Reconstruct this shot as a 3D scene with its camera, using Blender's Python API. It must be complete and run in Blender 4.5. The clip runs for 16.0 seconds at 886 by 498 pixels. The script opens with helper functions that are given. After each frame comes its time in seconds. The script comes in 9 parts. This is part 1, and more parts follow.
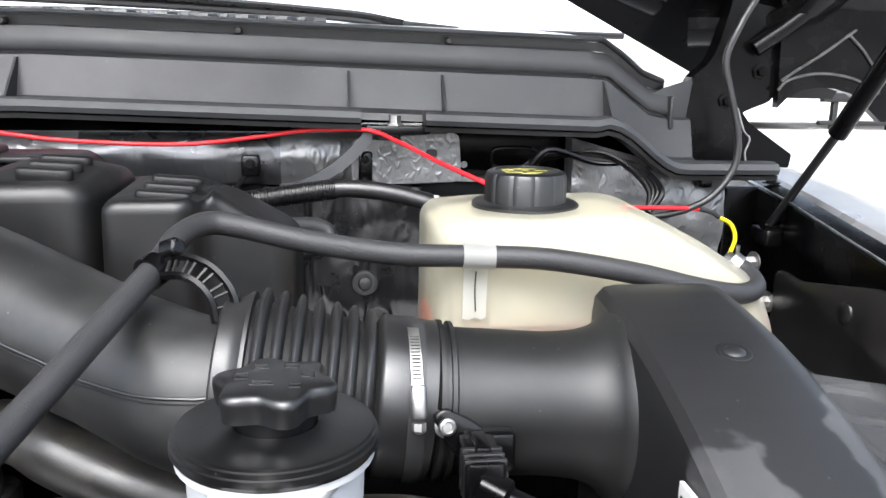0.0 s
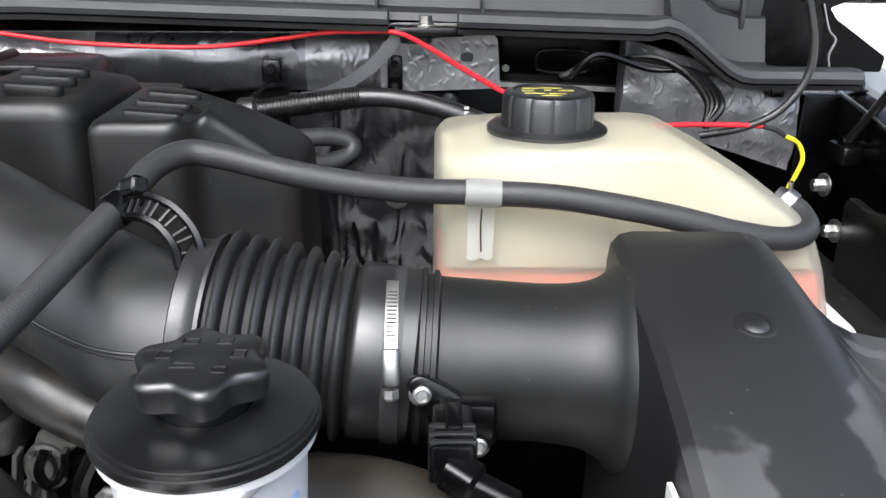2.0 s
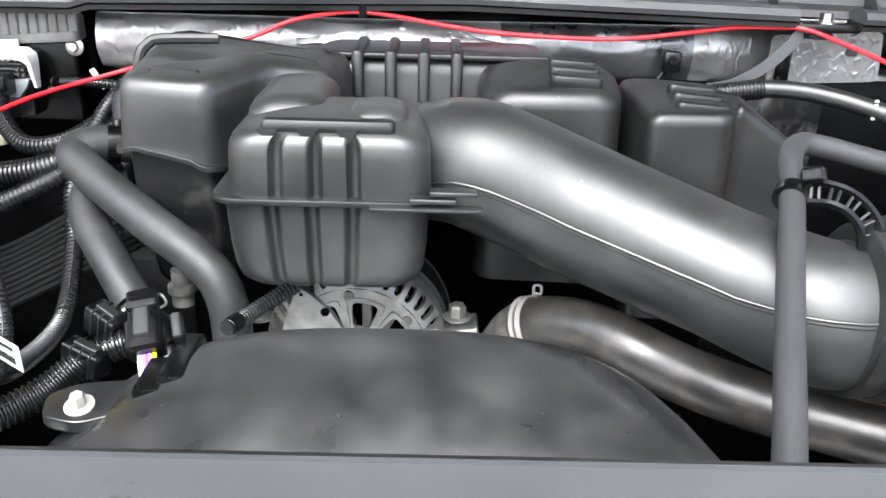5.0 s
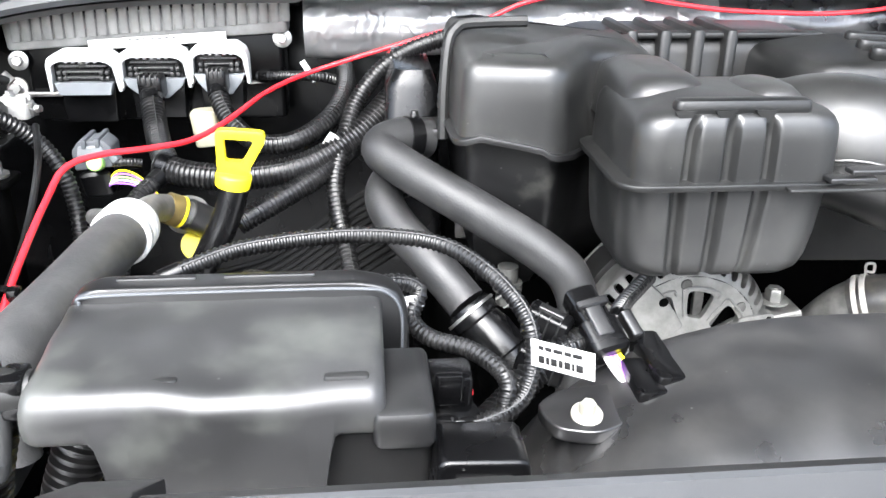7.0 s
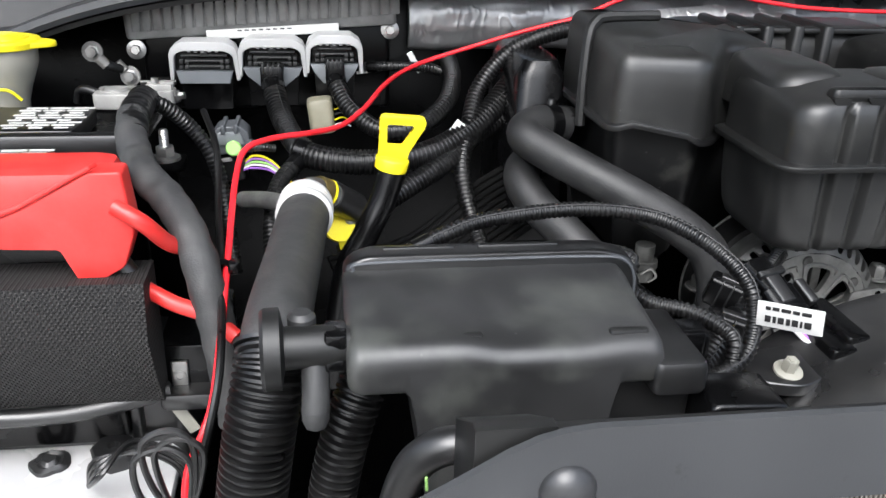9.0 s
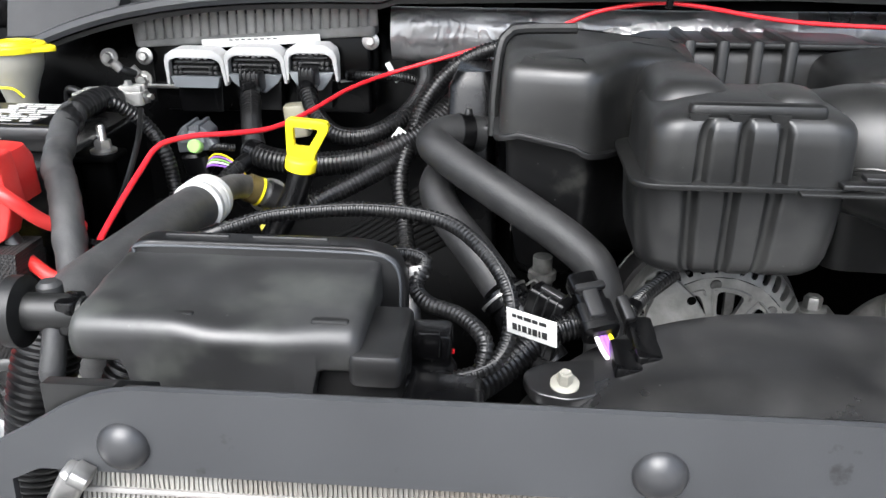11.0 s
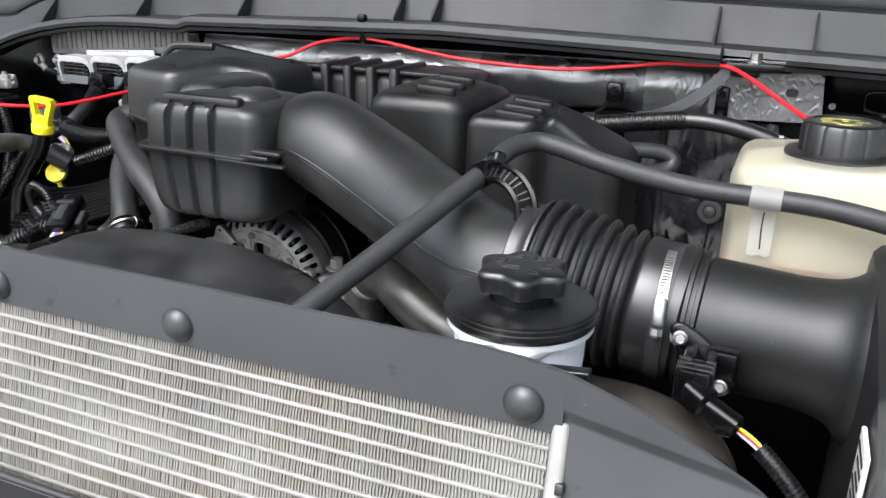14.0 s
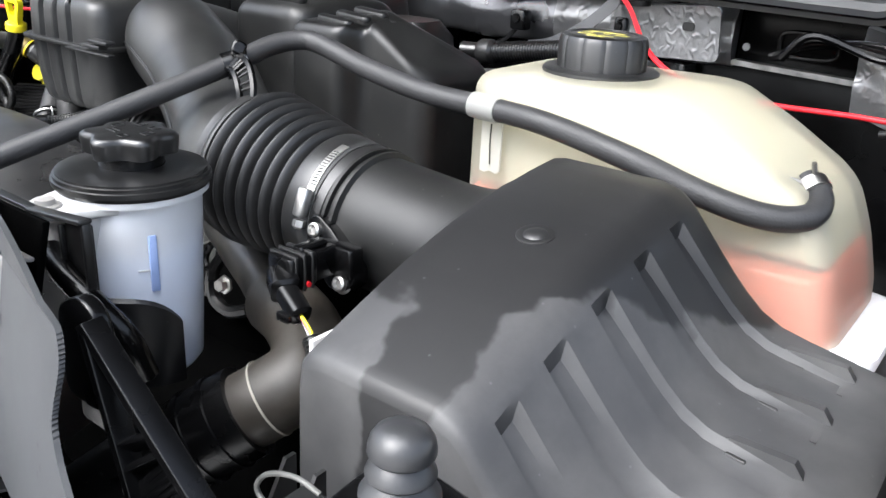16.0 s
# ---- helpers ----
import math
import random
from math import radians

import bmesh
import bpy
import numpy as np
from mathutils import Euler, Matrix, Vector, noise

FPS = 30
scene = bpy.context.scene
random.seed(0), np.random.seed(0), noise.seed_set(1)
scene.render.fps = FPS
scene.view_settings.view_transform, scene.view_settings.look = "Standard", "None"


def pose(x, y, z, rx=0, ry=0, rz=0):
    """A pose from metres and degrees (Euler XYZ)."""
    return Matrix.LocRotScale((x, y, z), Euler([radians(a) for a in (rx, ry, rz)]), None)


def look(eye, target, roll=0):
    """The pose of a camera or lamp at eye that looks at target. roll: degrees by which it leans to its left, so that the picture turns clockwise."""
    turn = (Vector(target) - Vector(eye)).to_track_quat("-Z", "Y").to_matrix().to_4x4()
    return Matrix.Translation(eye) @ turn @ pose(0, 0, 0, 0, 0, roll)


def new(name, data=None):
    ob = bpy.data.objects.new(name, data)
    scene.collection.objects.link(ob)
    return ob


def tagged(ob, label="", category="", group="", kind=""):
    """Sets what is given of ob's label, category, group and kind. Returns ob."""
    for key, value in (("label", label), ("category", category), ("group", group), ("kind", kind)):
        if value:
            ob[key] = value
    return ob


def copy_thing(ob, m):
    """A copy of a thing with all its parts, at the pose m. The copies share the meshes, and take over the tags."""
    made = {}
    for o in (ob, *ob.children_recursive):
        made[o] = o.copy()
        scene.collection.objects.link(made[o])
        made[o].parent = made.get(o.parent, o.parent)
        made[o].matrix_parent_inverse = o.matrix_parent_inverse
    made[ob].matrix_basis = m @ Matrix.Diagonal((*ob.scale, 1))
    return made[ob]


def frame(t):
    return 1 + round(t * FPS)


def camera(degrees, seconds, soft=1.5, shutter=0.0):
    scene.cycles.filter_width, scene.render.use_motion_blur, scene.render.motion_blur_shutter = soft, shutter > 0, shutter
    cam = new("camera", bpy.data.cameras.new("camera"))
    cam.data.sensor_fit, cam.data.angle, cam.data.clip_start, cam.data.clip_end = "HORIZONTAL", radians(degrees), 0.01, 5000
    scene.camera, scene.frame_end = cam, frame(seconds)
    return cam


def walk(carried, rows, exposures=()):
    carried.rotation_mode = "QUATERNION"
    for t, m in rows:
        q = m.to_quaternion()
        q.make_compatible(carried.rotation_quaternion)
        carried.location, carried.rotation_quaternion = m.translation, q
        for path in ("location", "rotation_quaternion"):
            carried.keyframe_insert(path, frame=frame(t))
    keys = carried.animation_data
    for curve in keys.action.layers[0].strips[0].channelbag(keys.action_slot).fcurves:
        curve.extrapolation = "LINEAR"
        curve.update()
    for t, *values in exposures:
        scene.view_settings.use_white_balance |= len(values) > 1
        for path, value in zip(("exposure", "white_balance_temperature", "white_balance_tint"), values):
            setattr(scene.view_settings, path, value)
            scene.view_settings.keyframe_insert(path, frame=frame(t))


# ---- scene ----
cam = camera(56.0, 16.0)
METRES, EYE, TILT, LEAN, TURN = 2.8, 1.42, -13.0, -1.3, -7.2
ROWS = [
    (0.0, 0.0, 0.0, 0.0, -0.0, -0.0, -0.0),
    (0.5, 0.0127, 0.0137, 0.0132, -0.08, -1.87, 1.44),
    (1.0, 0.0231, 0.0245, 0.0157, 0.11, -4.03, 2.17),
    (1.5, 0.0214, 0.024, 0.0161, 1.25, -6.94, -0.24),
    (2.0, 0.0223, 0.0252, 0.0146, 6.1, -8.38, -0.89),
    (2.5, 0.015, 0.022, 0.0158, 9.71, -9.11, -1.7),
    (3.0, -0.0011, 0.0171, 0.0156, 11.44, -9.79, -2.3),
    (3.5, -0.0302, 0.0047, 0.016, 12.56, -10.34, -2.51),
    (4.0, -0.0691, -0.0126, 0.0156, 11.24, -10.03, -2.59),
    (6.5, -0.2238, -0.014, 0.0127, 2.4, -10.2, -0.28),
    (7.0, -0.2613, -0.0152, 0.0114, 1.88, -10.54, 0.18),
    (7.5, -0.3028, -0.0232, 0.0126, -1.61, -10.81, 0.55),
    (8.0, -0.3326, -0.028, 0.0106, -3.63, -11.05, 0.39),
    (10.5, -0.2592, -0.0353, 0.0075, 9.15, -10.31, -1.24),
    (11.0, -0.2285, -0.0343, 0.0078, 11.74, -9.92, -1.69),
    (11.5, -0.188, -0.045, 0.0044, 13.21, -9.0, -3.32),
    (12.0, -0.1378, -0.0558, 0.0051, 15.74, -8.43, -4.66),
    (12.5, -0.099, -0.0587, 0.003, 18.03, -8.11, -4.54),
    (13.0, -0.0559, -0.0496, 0.0054, 22.55, -7.93, -4.49),
    (13.5, 0.0019, -0.0386, 0.0074, 26.64, -7.72, -6.15),
    (14.0, 0.0488, -0.0341, 0.0049, 29.6, -7.64, -6.68),
    (14.5, 0.0921, -0.0364, 0.0033, 32.69, -7.49, -6.47),
    (15.0, 0.1384, -0.0331, 0.0017, 36.04, -8.31, -8.11),
    (15.5, 0.162, 0.0024, -0.0016, 39.3, -10.28, -8.42),
    (16.0, 0.1673, 0.0541, 0.0036, 43.75, -11.59, -10.99),
]
EXPOSURES = [(t, e, 6050, 9) for t, e in ((0.0, 1.68), (0.5, 1.13), (1.0, 0.7), (1.5, 1.06), (2.0, 1.4), (3.0, 1.56), (4.0, 1.95), (6.5, 2.88), (7.0, 2.88), (7.5, 2.48), (8.0, 1.77), (10.5, 1.18), (11.0, 1.6), (12.0, 1.52), (12.5, 1.52), (13.5, 1.58), (14.5, 1.2), (15.0, 1.42), (15.5, 1.7), (16.0, 1.82))]
walk(cam, [(t, pose(0, 0, EYE, TILT, LEAN, TURN) @ pose(METRES * x, METRES * y, METRES * z, 90 + pitch, roll, yaw)) for t, x, y, z, yaw, pitch, roll in ROWS], EXPOSURES)

# ---- world and light: bright overcast daylight, hood propped open ----
world = bpy.data.worlds.new("overcast_sky")
scene.world = world
world.use_nodes = True
wn, wl = world.node_tree.nodes, world.node_tree.links
sky = wn.new("ShaderNodeTexSky")
sky.sky_type, sky.sun_disc = "NISHITA", False
sky.sun_elevation, sky.sun_rotation = radians(52), radians(200)
sky.air_density, sky.dust_density, sky.ozone_density = 1.0, 6.0, 1.0
grey = wn.new("ShaderNodeHueSaturation")
grey.inputs["Saturation"].default_value = 0.5
wl.new(sky.outputs[0], grey.inputs["Color"])
wl.new(grey.outputs[0], wn["Background"].inputs["Color"])
wn["Background"].inputs["Strength"].default_value = 0.15
sun = new("sun", bpy.data.lights.new("sun", "SUN"))
sun.data.energy, sun.data.angle, sun.data.color = 1.25, radians(65), (1.0, 0.985, 0.965)
sun.matrix_world = look((-0.9, -1.6, 5.2), (-0.4, 0.6, 1.2))
scene.view_settings.exposure = 0.9


# ---- materials ----
def material(name, col, rough=0.5, metal=0.0, vary=0.25, scale=12.0, bump=0.15, grain=600.0, dust=0.0, spec=0.5, coat=0.0, dust_col=(0.32, 0.31, 0.29), rvar=0.09, edge=(0.42, 0.8), dust_fine=9.0, specks=0.0, speck_col=(0.2, 0.2, 0.19)):
    m = bpy.data.materials.new(name)
    m.use_nodes = True
    n, l = m.node_tree.nodes, m.node_tree.links
    b = n["Principled BSDF"]
    b.inputs["Metallic"].default_value = metal
    b.inputs["Specular IOR Level"].default_value = spec
    b.inputs["Coat Weight"].default_value = coat
    co = n.new("ShaderNodeTexCoord")
    big, fine = n.new("ShaderNodeTexNoise"), n.new("ShaderNodeTexNoise")
    big.inputs["Scale"].default_value, big.inputs["Detail"].default_value = scale, 6.0
    fine.inputs["Scale"].default_value, fine.inputs["Detail"].default_value = grain, 2.0
    for t in (big, fine):
        l.new(co.outputs["Object"], t.inputs["Vector"])
    ramp = n.new("ShaderNodeMapRange")
    ramp.inputs["From Min"].default_value, ramp.inputs["From Max"].default_value = 0.3, 0.7
    ramp.inputs["To Min"].default_value, ramp.inputs["To Max"].default_value = 1.0 - vary, 1.0 + vary
    l.new(big.outputs["Fac"], ramp.inputs["Value"])
    mul = n.new("ShaderNodeVectorMath")
    mul.operation = "SCALE"
    mul.inputs[0].default_value = col[:3]
    l.new(ramp.outputs[0], mul.inputs["Scale"])
    out = mul.outputs[0]
    if dust:
        d = n.new("ShaderNodeTexNoise")
        d.inputs["Scale"].default_value, d.inputs["Detail"].default_value, d.inputs["Roughness"].default_value = scale * 2.3, dust_fine, 0.6
        l.new(co.outputs["Object"], d.inputs["Vector"])
        r2 = n.new("ShaderNodeMapRange")
        r2.inputs["From Min"].default_value, r2.inputs["From Max"].default_value = edge
        r2.inputs["To Max"].default_value = dust
        l.new(d.outputs["Fac"], r2.inputs["Value"])
        mix = n.new("ShaderNodeMix")
        mix.data_type = "RGBA"
        mix.inputs["B"].default_value = (*dust_col, 1)
        l.new(r2.outputs[0], mix.inputs["Factor"])
        l.new(out, mix.inputs["A"])
        out = mix.outputs["Result"]
    if specks:
        v, keep, dot, both, mx = n.new("ShaderNodeTexVoronoi"), n.new("ShaderNodeMapRange"), n.new("ShaderNodeMapRange"), n.new("ShaderNodeMath"), n.new("ShaderNodeMix")
        v.inputs["Scale"].default_value = 130.0
        keep.inputs["From Min"].default_value, keep.inputs["From Max"].default_value = 0.74, 0.95
        dot.inputs["From Min"].default_value, dot.inputs["From Max"].default_value, dot.inputs["To Max"].default_value = 0.13, 0.05, specks
        both.operation, mx.data_type = "MULTIPLY", "RGBA"
        mx.inputs["B"].default_value = (*speck_col, 1)
        l.new(co.outputs["Object"], v.inputs["Vector"])
        l.new(v.outputs["Color"], keep.inputs["Value"])
        l.new(v.outputs["Distance"], dot.inputs["Value"])
        l.new(keep.outputs[0], both.inputs[0])
        l.new(dot.outputs[0], both.inputs[1])
        l.new(both.outputs[0], mx.inputs["Factor"])
        l.new(out, mx.inputs["A"])
        out = mx.outputs["Result"]
    l.new(out, b.inputs["Base Color"])
    rr_ = n.new("ShaderNodeMapRange")
    rr_.inputs["From Min"].default_value, rr_.inputs["From Max"].default_value = 0.3, 0.7
    rr_.inputs["To Min"].default_value, rr_.inputs["To Max"].default_value = max(0.03, rough - rvar), min(1, rough + rvar)
    l.new(big.outputs["Fac"], rr_.inputs["Value"])
    l.new(rr_.outputs[0], b.inputs["Roughness"])
    if bump:
        bp = n.new("ShaderNodeBump")
        bp.inputs["Strength"].default_value, bp.inputs["Distance"].default_value = bump, 0.001
        l.new(fine.outputs["Fac"], bp.inputs["Height"])
        l.new(bp.outputs[0], b.inputs["Normal"])
    return m


BLACK = material("black_moulded_plastic", (0.005, 0.005, 0.0052), 0.39, vary=0.25, scale=9, bump=0.05, grain=1500, dust=0.05, spec=0.9, rvar=0.11, edge=(0.5, 0.8), dust_col=(0.16, 0.165, 0.155), specks=0.5)
BLACK_MATTE = material("matte_black_plastic", (0.006, 0.0062, 0.0061), 0.47, vary=0.25, scale=9, bump=0.06, grain=1500, dust=0.03, spec=0.5, rvar=0.1, specks=0.5)
BLACK_SATIN = material("satin_black_plastic", (0.0135, 0.0137, 0.0135), 0.43, vary=0.35, scale=8, bump=0.06, grain=1500, dust=0.35, spec=0.64, rvar=0.15, dust_col=(0.055, 0.055, 0.051), edge=(0.47, 0.72), dust_fine=7, specks=0.5)
ALU_DARK = material("grimy_cast_aluminium", (0.1, 0.1, 0.095), 0.6, metal=0.7, vary=0.5, scale=60, bump=0.5, grain=300, dust=0.1)
BRAID = material("black_braided_sleeve", (0.003, 0.003, 0.003), 0.7, vary=0.3, scale=200, bump=0.5, grain=1500, spec=0.1)
BLACK_DUSTY = material("faded_black_plastic", (0.0105, 0.0105, 0.011), 0.34, vary=0.25, scale=11, bump=0.05, grain=1500, dust=0.08, spec=1.0, rvar=0.13, specks=0.7)
SPOTTED = material("faded_black_plastic_with_drip_marks", (0.041, 0.0412, 0.0425), 0.46, vary=0.22, scale=9, bump=0.06, grain=1500, dust=0.1, spec=0.4, rvar=0.08)
# grey-green blotches: scuffs plus mottled sky reflection painted into the colour
SCUFF_SHEEN = material("scuffed_black_plastic_with_sky_sheen", (0.021, 0.0212, 0.0215), 0.45, vary=0.4, scale=10.0, bump=0.05, grain=1500, dust=0.6, spec=0.65, rvar=0.16, dust_col=(0.055, 0.058, 0.052), edge=(0.5, 0.66), dust_fine=3.5, specks=0.6)
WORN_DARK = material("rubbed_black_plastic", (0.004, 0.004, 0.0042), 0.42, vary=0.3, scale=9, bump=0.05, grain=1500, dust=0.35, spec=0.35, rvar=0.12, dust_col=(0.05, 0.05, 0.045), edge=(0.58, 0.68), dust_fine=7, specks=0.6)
BLACK_GLOSS = material("glossy_black_plastic", (0.002, 0.002, 0.0022), 0.26, vary=0.2, bump=0.05, spec=0.36, specks=0.4)
# blacker than bare metal: the deep shade between parts is put into the colour
DARK = material("shade_black_engine_metal", (0.0009, 0.0009, 0.0009), 0.6, vary=0.5, scale=25, bump=0.3, grain=250, spec=0.015)
RUBBER = material("matte_black_rubber", (0.009, 0.009, 0.0092), 0.42, vary=0.15, scale=20, bump=0.08, grain=500, dust=0.02, spec=0.8, specks=0.3)
FOAM = material("charcoal_foam_sleeve", (0.026, 0.026, 0.027), 0.55, vary=0.12, scale=20, bump=0.3, grain=700, spec=0.5)
LOOM = material("black_corrugated_loom", (0.0035, 0.0035, 0.0037), 0.36, vary=0.25, scale=30, bump=0.05, dust=0.03, spec=0.55)
STRIP = material("charcoal_rubber_sheet", (0.040, 0.0417, 0.0443), 0.5, vary=0.12, scale=11, bump=0.05, grain=900, dust=0.8, dust_col=(0.012, 0.0118, 0.0115), edge=(0.66, 0.71), dust_fine=5, specks=0.4)
COWL = material("weathered_grey_black_plastic", (0.021, 0.0217, 0.0232), 0.5, vary=0.15, scale=5, bump=0.12, grain=800, dust=0.05, specks=0.4)
SEAL = material("grey_black_weatherstrip", (0.038, 0.0397, 0.0425), 0.5, vary=0.15, scale=9, bump=0.1, dust=0.06)
STEEL = material("zinc_plated_steel", (0.44, 0.435, 0.42), 0.4, metal=1.0, vary=0.3, scale=60, bump=0.12)
ALU = material("cast_aluminium", (0.4, 0.4, 0.385), 0.46, metal=0.85, vary=0.3, scale=40, bump=0.4, grain=350, dust=0.15, dust_col=(0.1, 0.095, 0.09))
CORE_TUBE = material("bright_aluminium_tube", (0.3, 0.292, 0.278), 0.45, metal=0.2, vary=0.2, scale=20, bump=0.05, dust=0.45, dust_col=(0.17, 0.15, 0.125))
FIN = material("dusty_aluminium_fin", (0.18, 0.174, 0.16), 0.55, metal=0.1, vary=0.35, scale=9, bump=0.1, dust=0.75, dust_col=(0.14, 0.108, 0.072))
WHITE = material("white_plastic", (0.52, 0.52, 0.51), 0.45, vary=0.08, bump=0.05, dust=0.2)
PAINT = material("white_body_paint", (0.55, 0.55, 0.55), 0.3, vary=0.06, scale=3, bump=0.02, coat=0.3, dust=0.2)
FENDER_PAINT = material("dusty_grey_body_paint", (0.2, 0.2, 0.205), 0.32, vary=0.2, scale=6, bump=0.03, coat=0.2, dust=0.5, dust_col=(0.34, 0.335, 0.32), specks=0.4)
BLACK_PAINT = material("black_painted_steel", (0.0015, 0.0015, 0.0016), 0.25, vary=0.3, scale=10, bump=0.03, spec=0.12)
HOOD_PAINT = material("glossy_black_hood_paint", (0.002, 0.002, 0.0022), 0.2, vary=0.3, scale=10, bump=0.03, spec=0.16, dust=0.02)
RED = material("red_wire_insulation", (0.75, 0.02, 0.03), 0.38, vary=0.08, bump=0.03)
RED_COVER = material("red_plastic_cover", (0.6, 0.028, 0.024), 0.42, vary=0.15, scale=15, bump=0.08, dust=0.08)
YELLOW = material("yellow_plastic", (0.85, 0.72, 0.01), 0.4, vary=0.06, bump=0.05)
YELLOW_INK = material("yellow_ink", (0.36, 0.32, 0.06), 0.5, vary=0.35, scale=120, bump=0)
PURPLE = material("purple_wire", (0.3, 0.12, 0.5), 0.4, bump=0)
PALE_WIRE = material("pale_wire", (0.75, 0.72, 0.72), 0.4, bump=0)
PAPER = material("white_paper_label", (0.55, 0.55, 0.53), 0.5, vary=0.08, bump=0.02)
INK = material("black_ink", (0.015, 0.015, 0.015), 0.5, vary=0.1, bump=0)
SLEEVE = material("charcoal_hose_sleeve", (0.013, 0.0132, 0.0135), 0.55, vary=0.15, scale=25, bump=0.2, grain=500, dust=0.05)
FABRIC = material("grey_cloth_sleeve", (0.03, 0.0305, 0.031), 0.6, vary=0.15, scale=25, bump=0.3, grain=700, dust=0.1)
CAST = material("dusty_cast_alternator_metal", (0.24, 0.24, 0.23), 0.52, metal=0.8, vary=0.35, scale=45, bump=0.4, grain=350, dust=0.35, dust_col=(0.1, 0.095, 0.09))
PIN = material("dark_push_pin_plastic", (0.024, 0.0245, 0.026), 0.36, vary=0.15, scale=40, bump=0.05, spec=0.6)
LEVER = material("off_white_plastic", (0.46, 0.46, 0.455), 0.45, vary=0.1, bump=0.05, dust=0.2)
PALE_GREY = material("pale_grey_plastic", (0.15, 0.16, 0.17), 0.45, vary=0.15, bump=0.05)
SINK = material("dull_cast_grey_metal", (0.2, 0.2, 0.195), 0.55, metal=0.3, vary=0.25, scale=50, bump=0.2, dust=0.3, dust_col=(0.14, 0.135, 0.125))
GREYHOSE = material("grey_rubber_hose", (0.024, 0.0245, 0.025), 0.5, vary=0.15, scale=25, bump=0.15, grain=400, dust=0.05)
PIPE = material("worn_black_pipe", (0.017, 0.0167, 0.016), 0.38, vary=0.4, scale=30, bump=0.12, dust=0.5, dust_col=(0.055, 0.048, 0.036), edge=(0.48, 0.66), spec=0.55)
BROWN_PIPE = material("brown_rubber_pipe", (0.026, 0.022, 0.017), 0.5, vary=0.2, scale=20, bump=0.1, dust=0.06)
TAN_PLASTIC = material("cream_plastic", (0.3, 0.292, 0.25), 0.45, vary=0.12, bump=0.05)
# near-white base colour stands in for the sky reflected in the glass
GLASS_PAINT = material("windscreen_painted_sky_white", (0.85, 0.86, 0.87), 0.06, vary=0.02, bump=0, coat=1.0, spec=1.0)
CONCRETE = material("pale_concrete", (0.46, 0.45, 0.43), 0.85, vary=0.12, scale=0.8, bump=0.3, grain=60, dust=0.1)
GRILLE = material("satin_black_grille_plastic", (0.02, 0.02, 0.021), 0.35, vary=0.2, bump=0.06, specks=0.5)
GREEN = material("green_connector", (0.3, 0.55, 0.15), 0.4, bump=0)
GREY_PLASTIC = material("grey_connector_plastic", (0.07, 0.075, 0.082), 0.45, bump=0.05)


def drips(m, scale, size, amount):
    """Dried drip marks and a large damp patch over the flat top, its ragged edge short of one corner and of the slope,
    whose paler colour also stands in for reflected sky.
    """
    n, l = m.node_tree.nodes, m.node_tree.links
    b, co = n["Principled BSDF"], n["Texture Coordinate"]
    src = b.inputs["Base Color"].links[0].from_socket
    gloss = b.inputs["Roughness"].links[0].from_socket

    def calc(op, a, c, third=None):
        q = n.new("ShaderNodeMath")
        q.operation = op
        for k, v in enumerate((a, c, third)):
            if isinstance(v, float):
                q.inputs[k].default_value = v
            elif v is not None:
                l.new(v, q.inputs[k])
        return q.outputs[0]

    xyz, big = n.new("ShaderNodeSeparateXYZ"), n.new("ShaderNodeTexNoise")
    big.inputs["Scale"].default_value, big.inputs["Detail"].default_value = 30.0, 3.0
    l.new(co.outputs["Object"], xyz.inputs[0])
    l.new(co.outputs["Object"], big.inputs["Vector"])
    x, y, rag = xyz.outputs["X"], xyz.outputs["Y"], calc("MULTIPLY_ADD", big.outputs["Fac"], 0.05, -0.025)
    corner = calc("MINIMUM", calc("SUBTRACT", -0.083, x), calc("SUBTRACT", -0.052, y))
    # slope left paler than the top, painting in the sky it reflects
    slope = calc("SUBTRACT", calc("ADD", x, 0.035), calc("MULTIPLY", calc("MAXIMUM", calc("ADD", y, 0.04), 0.0), 0.5))
    dry = calc("ADD", calc("MAXIMUM", corner, slope), rag)
    v, near, mix, damp, mix2, wet = n.new("ShaderNodeTexVoronoi"), n.new("ShaderNodeMapRange"), n.new("ShaderNodeMix"), n.new("ShaderNodeMapRange"), n.new("ShaderNodeMix"), n.new("ShaderNodeMix")
    v.inputs["Scale"].default_value = scale
    near.inputs["From Min"].default_value, near.inputs["From Max"].default_value = size, size * 0.7
    near.inputs["To Max"].default_value = amount
    damp.inputs["From Min"].default_value, damp.inputs["From Max"].default_value, damp.inputs["To Max"].default_value = 0.0015, -0.003, 0.9
    mix.data_type = mix2.data_type = "RGBA"
    mix.inputs["B"].default_value, mix2.inputs["B"].default_value = (0.12, 0.12, 0.125, 1), (0.009, 0.009, 0.0094, 1)
    wet.inputs["B"].default_value = 0.44
    l.new(co.outputs["Object"], v.inputs["Vector"])
    l.new(v.outputs["Distance"], near.inputs["Value"])
    l.new(dry, damp.inputs["Value"])
    l.new(damp.outputs[0], mix2.inputs["Factor"])
    l.new(damp.outputs[0], wet.inputs["Factor"])
    l.new(src, mix2.inputs["A"])
    l.new(gloss, wet.inputs["A"])
    l.new(wet.outputs["Result"], b.inputs["Roughness"])
    l.new(near.outputs[0], mix.inputs["Factor"])
    l.new(mix2.outputs["Result"], mix.inputs["A"])
    l.new(mix.outputs["Result"], b.inputs["Base Color"])


drips(SPOTTED, 60, 0.06, 0.3)


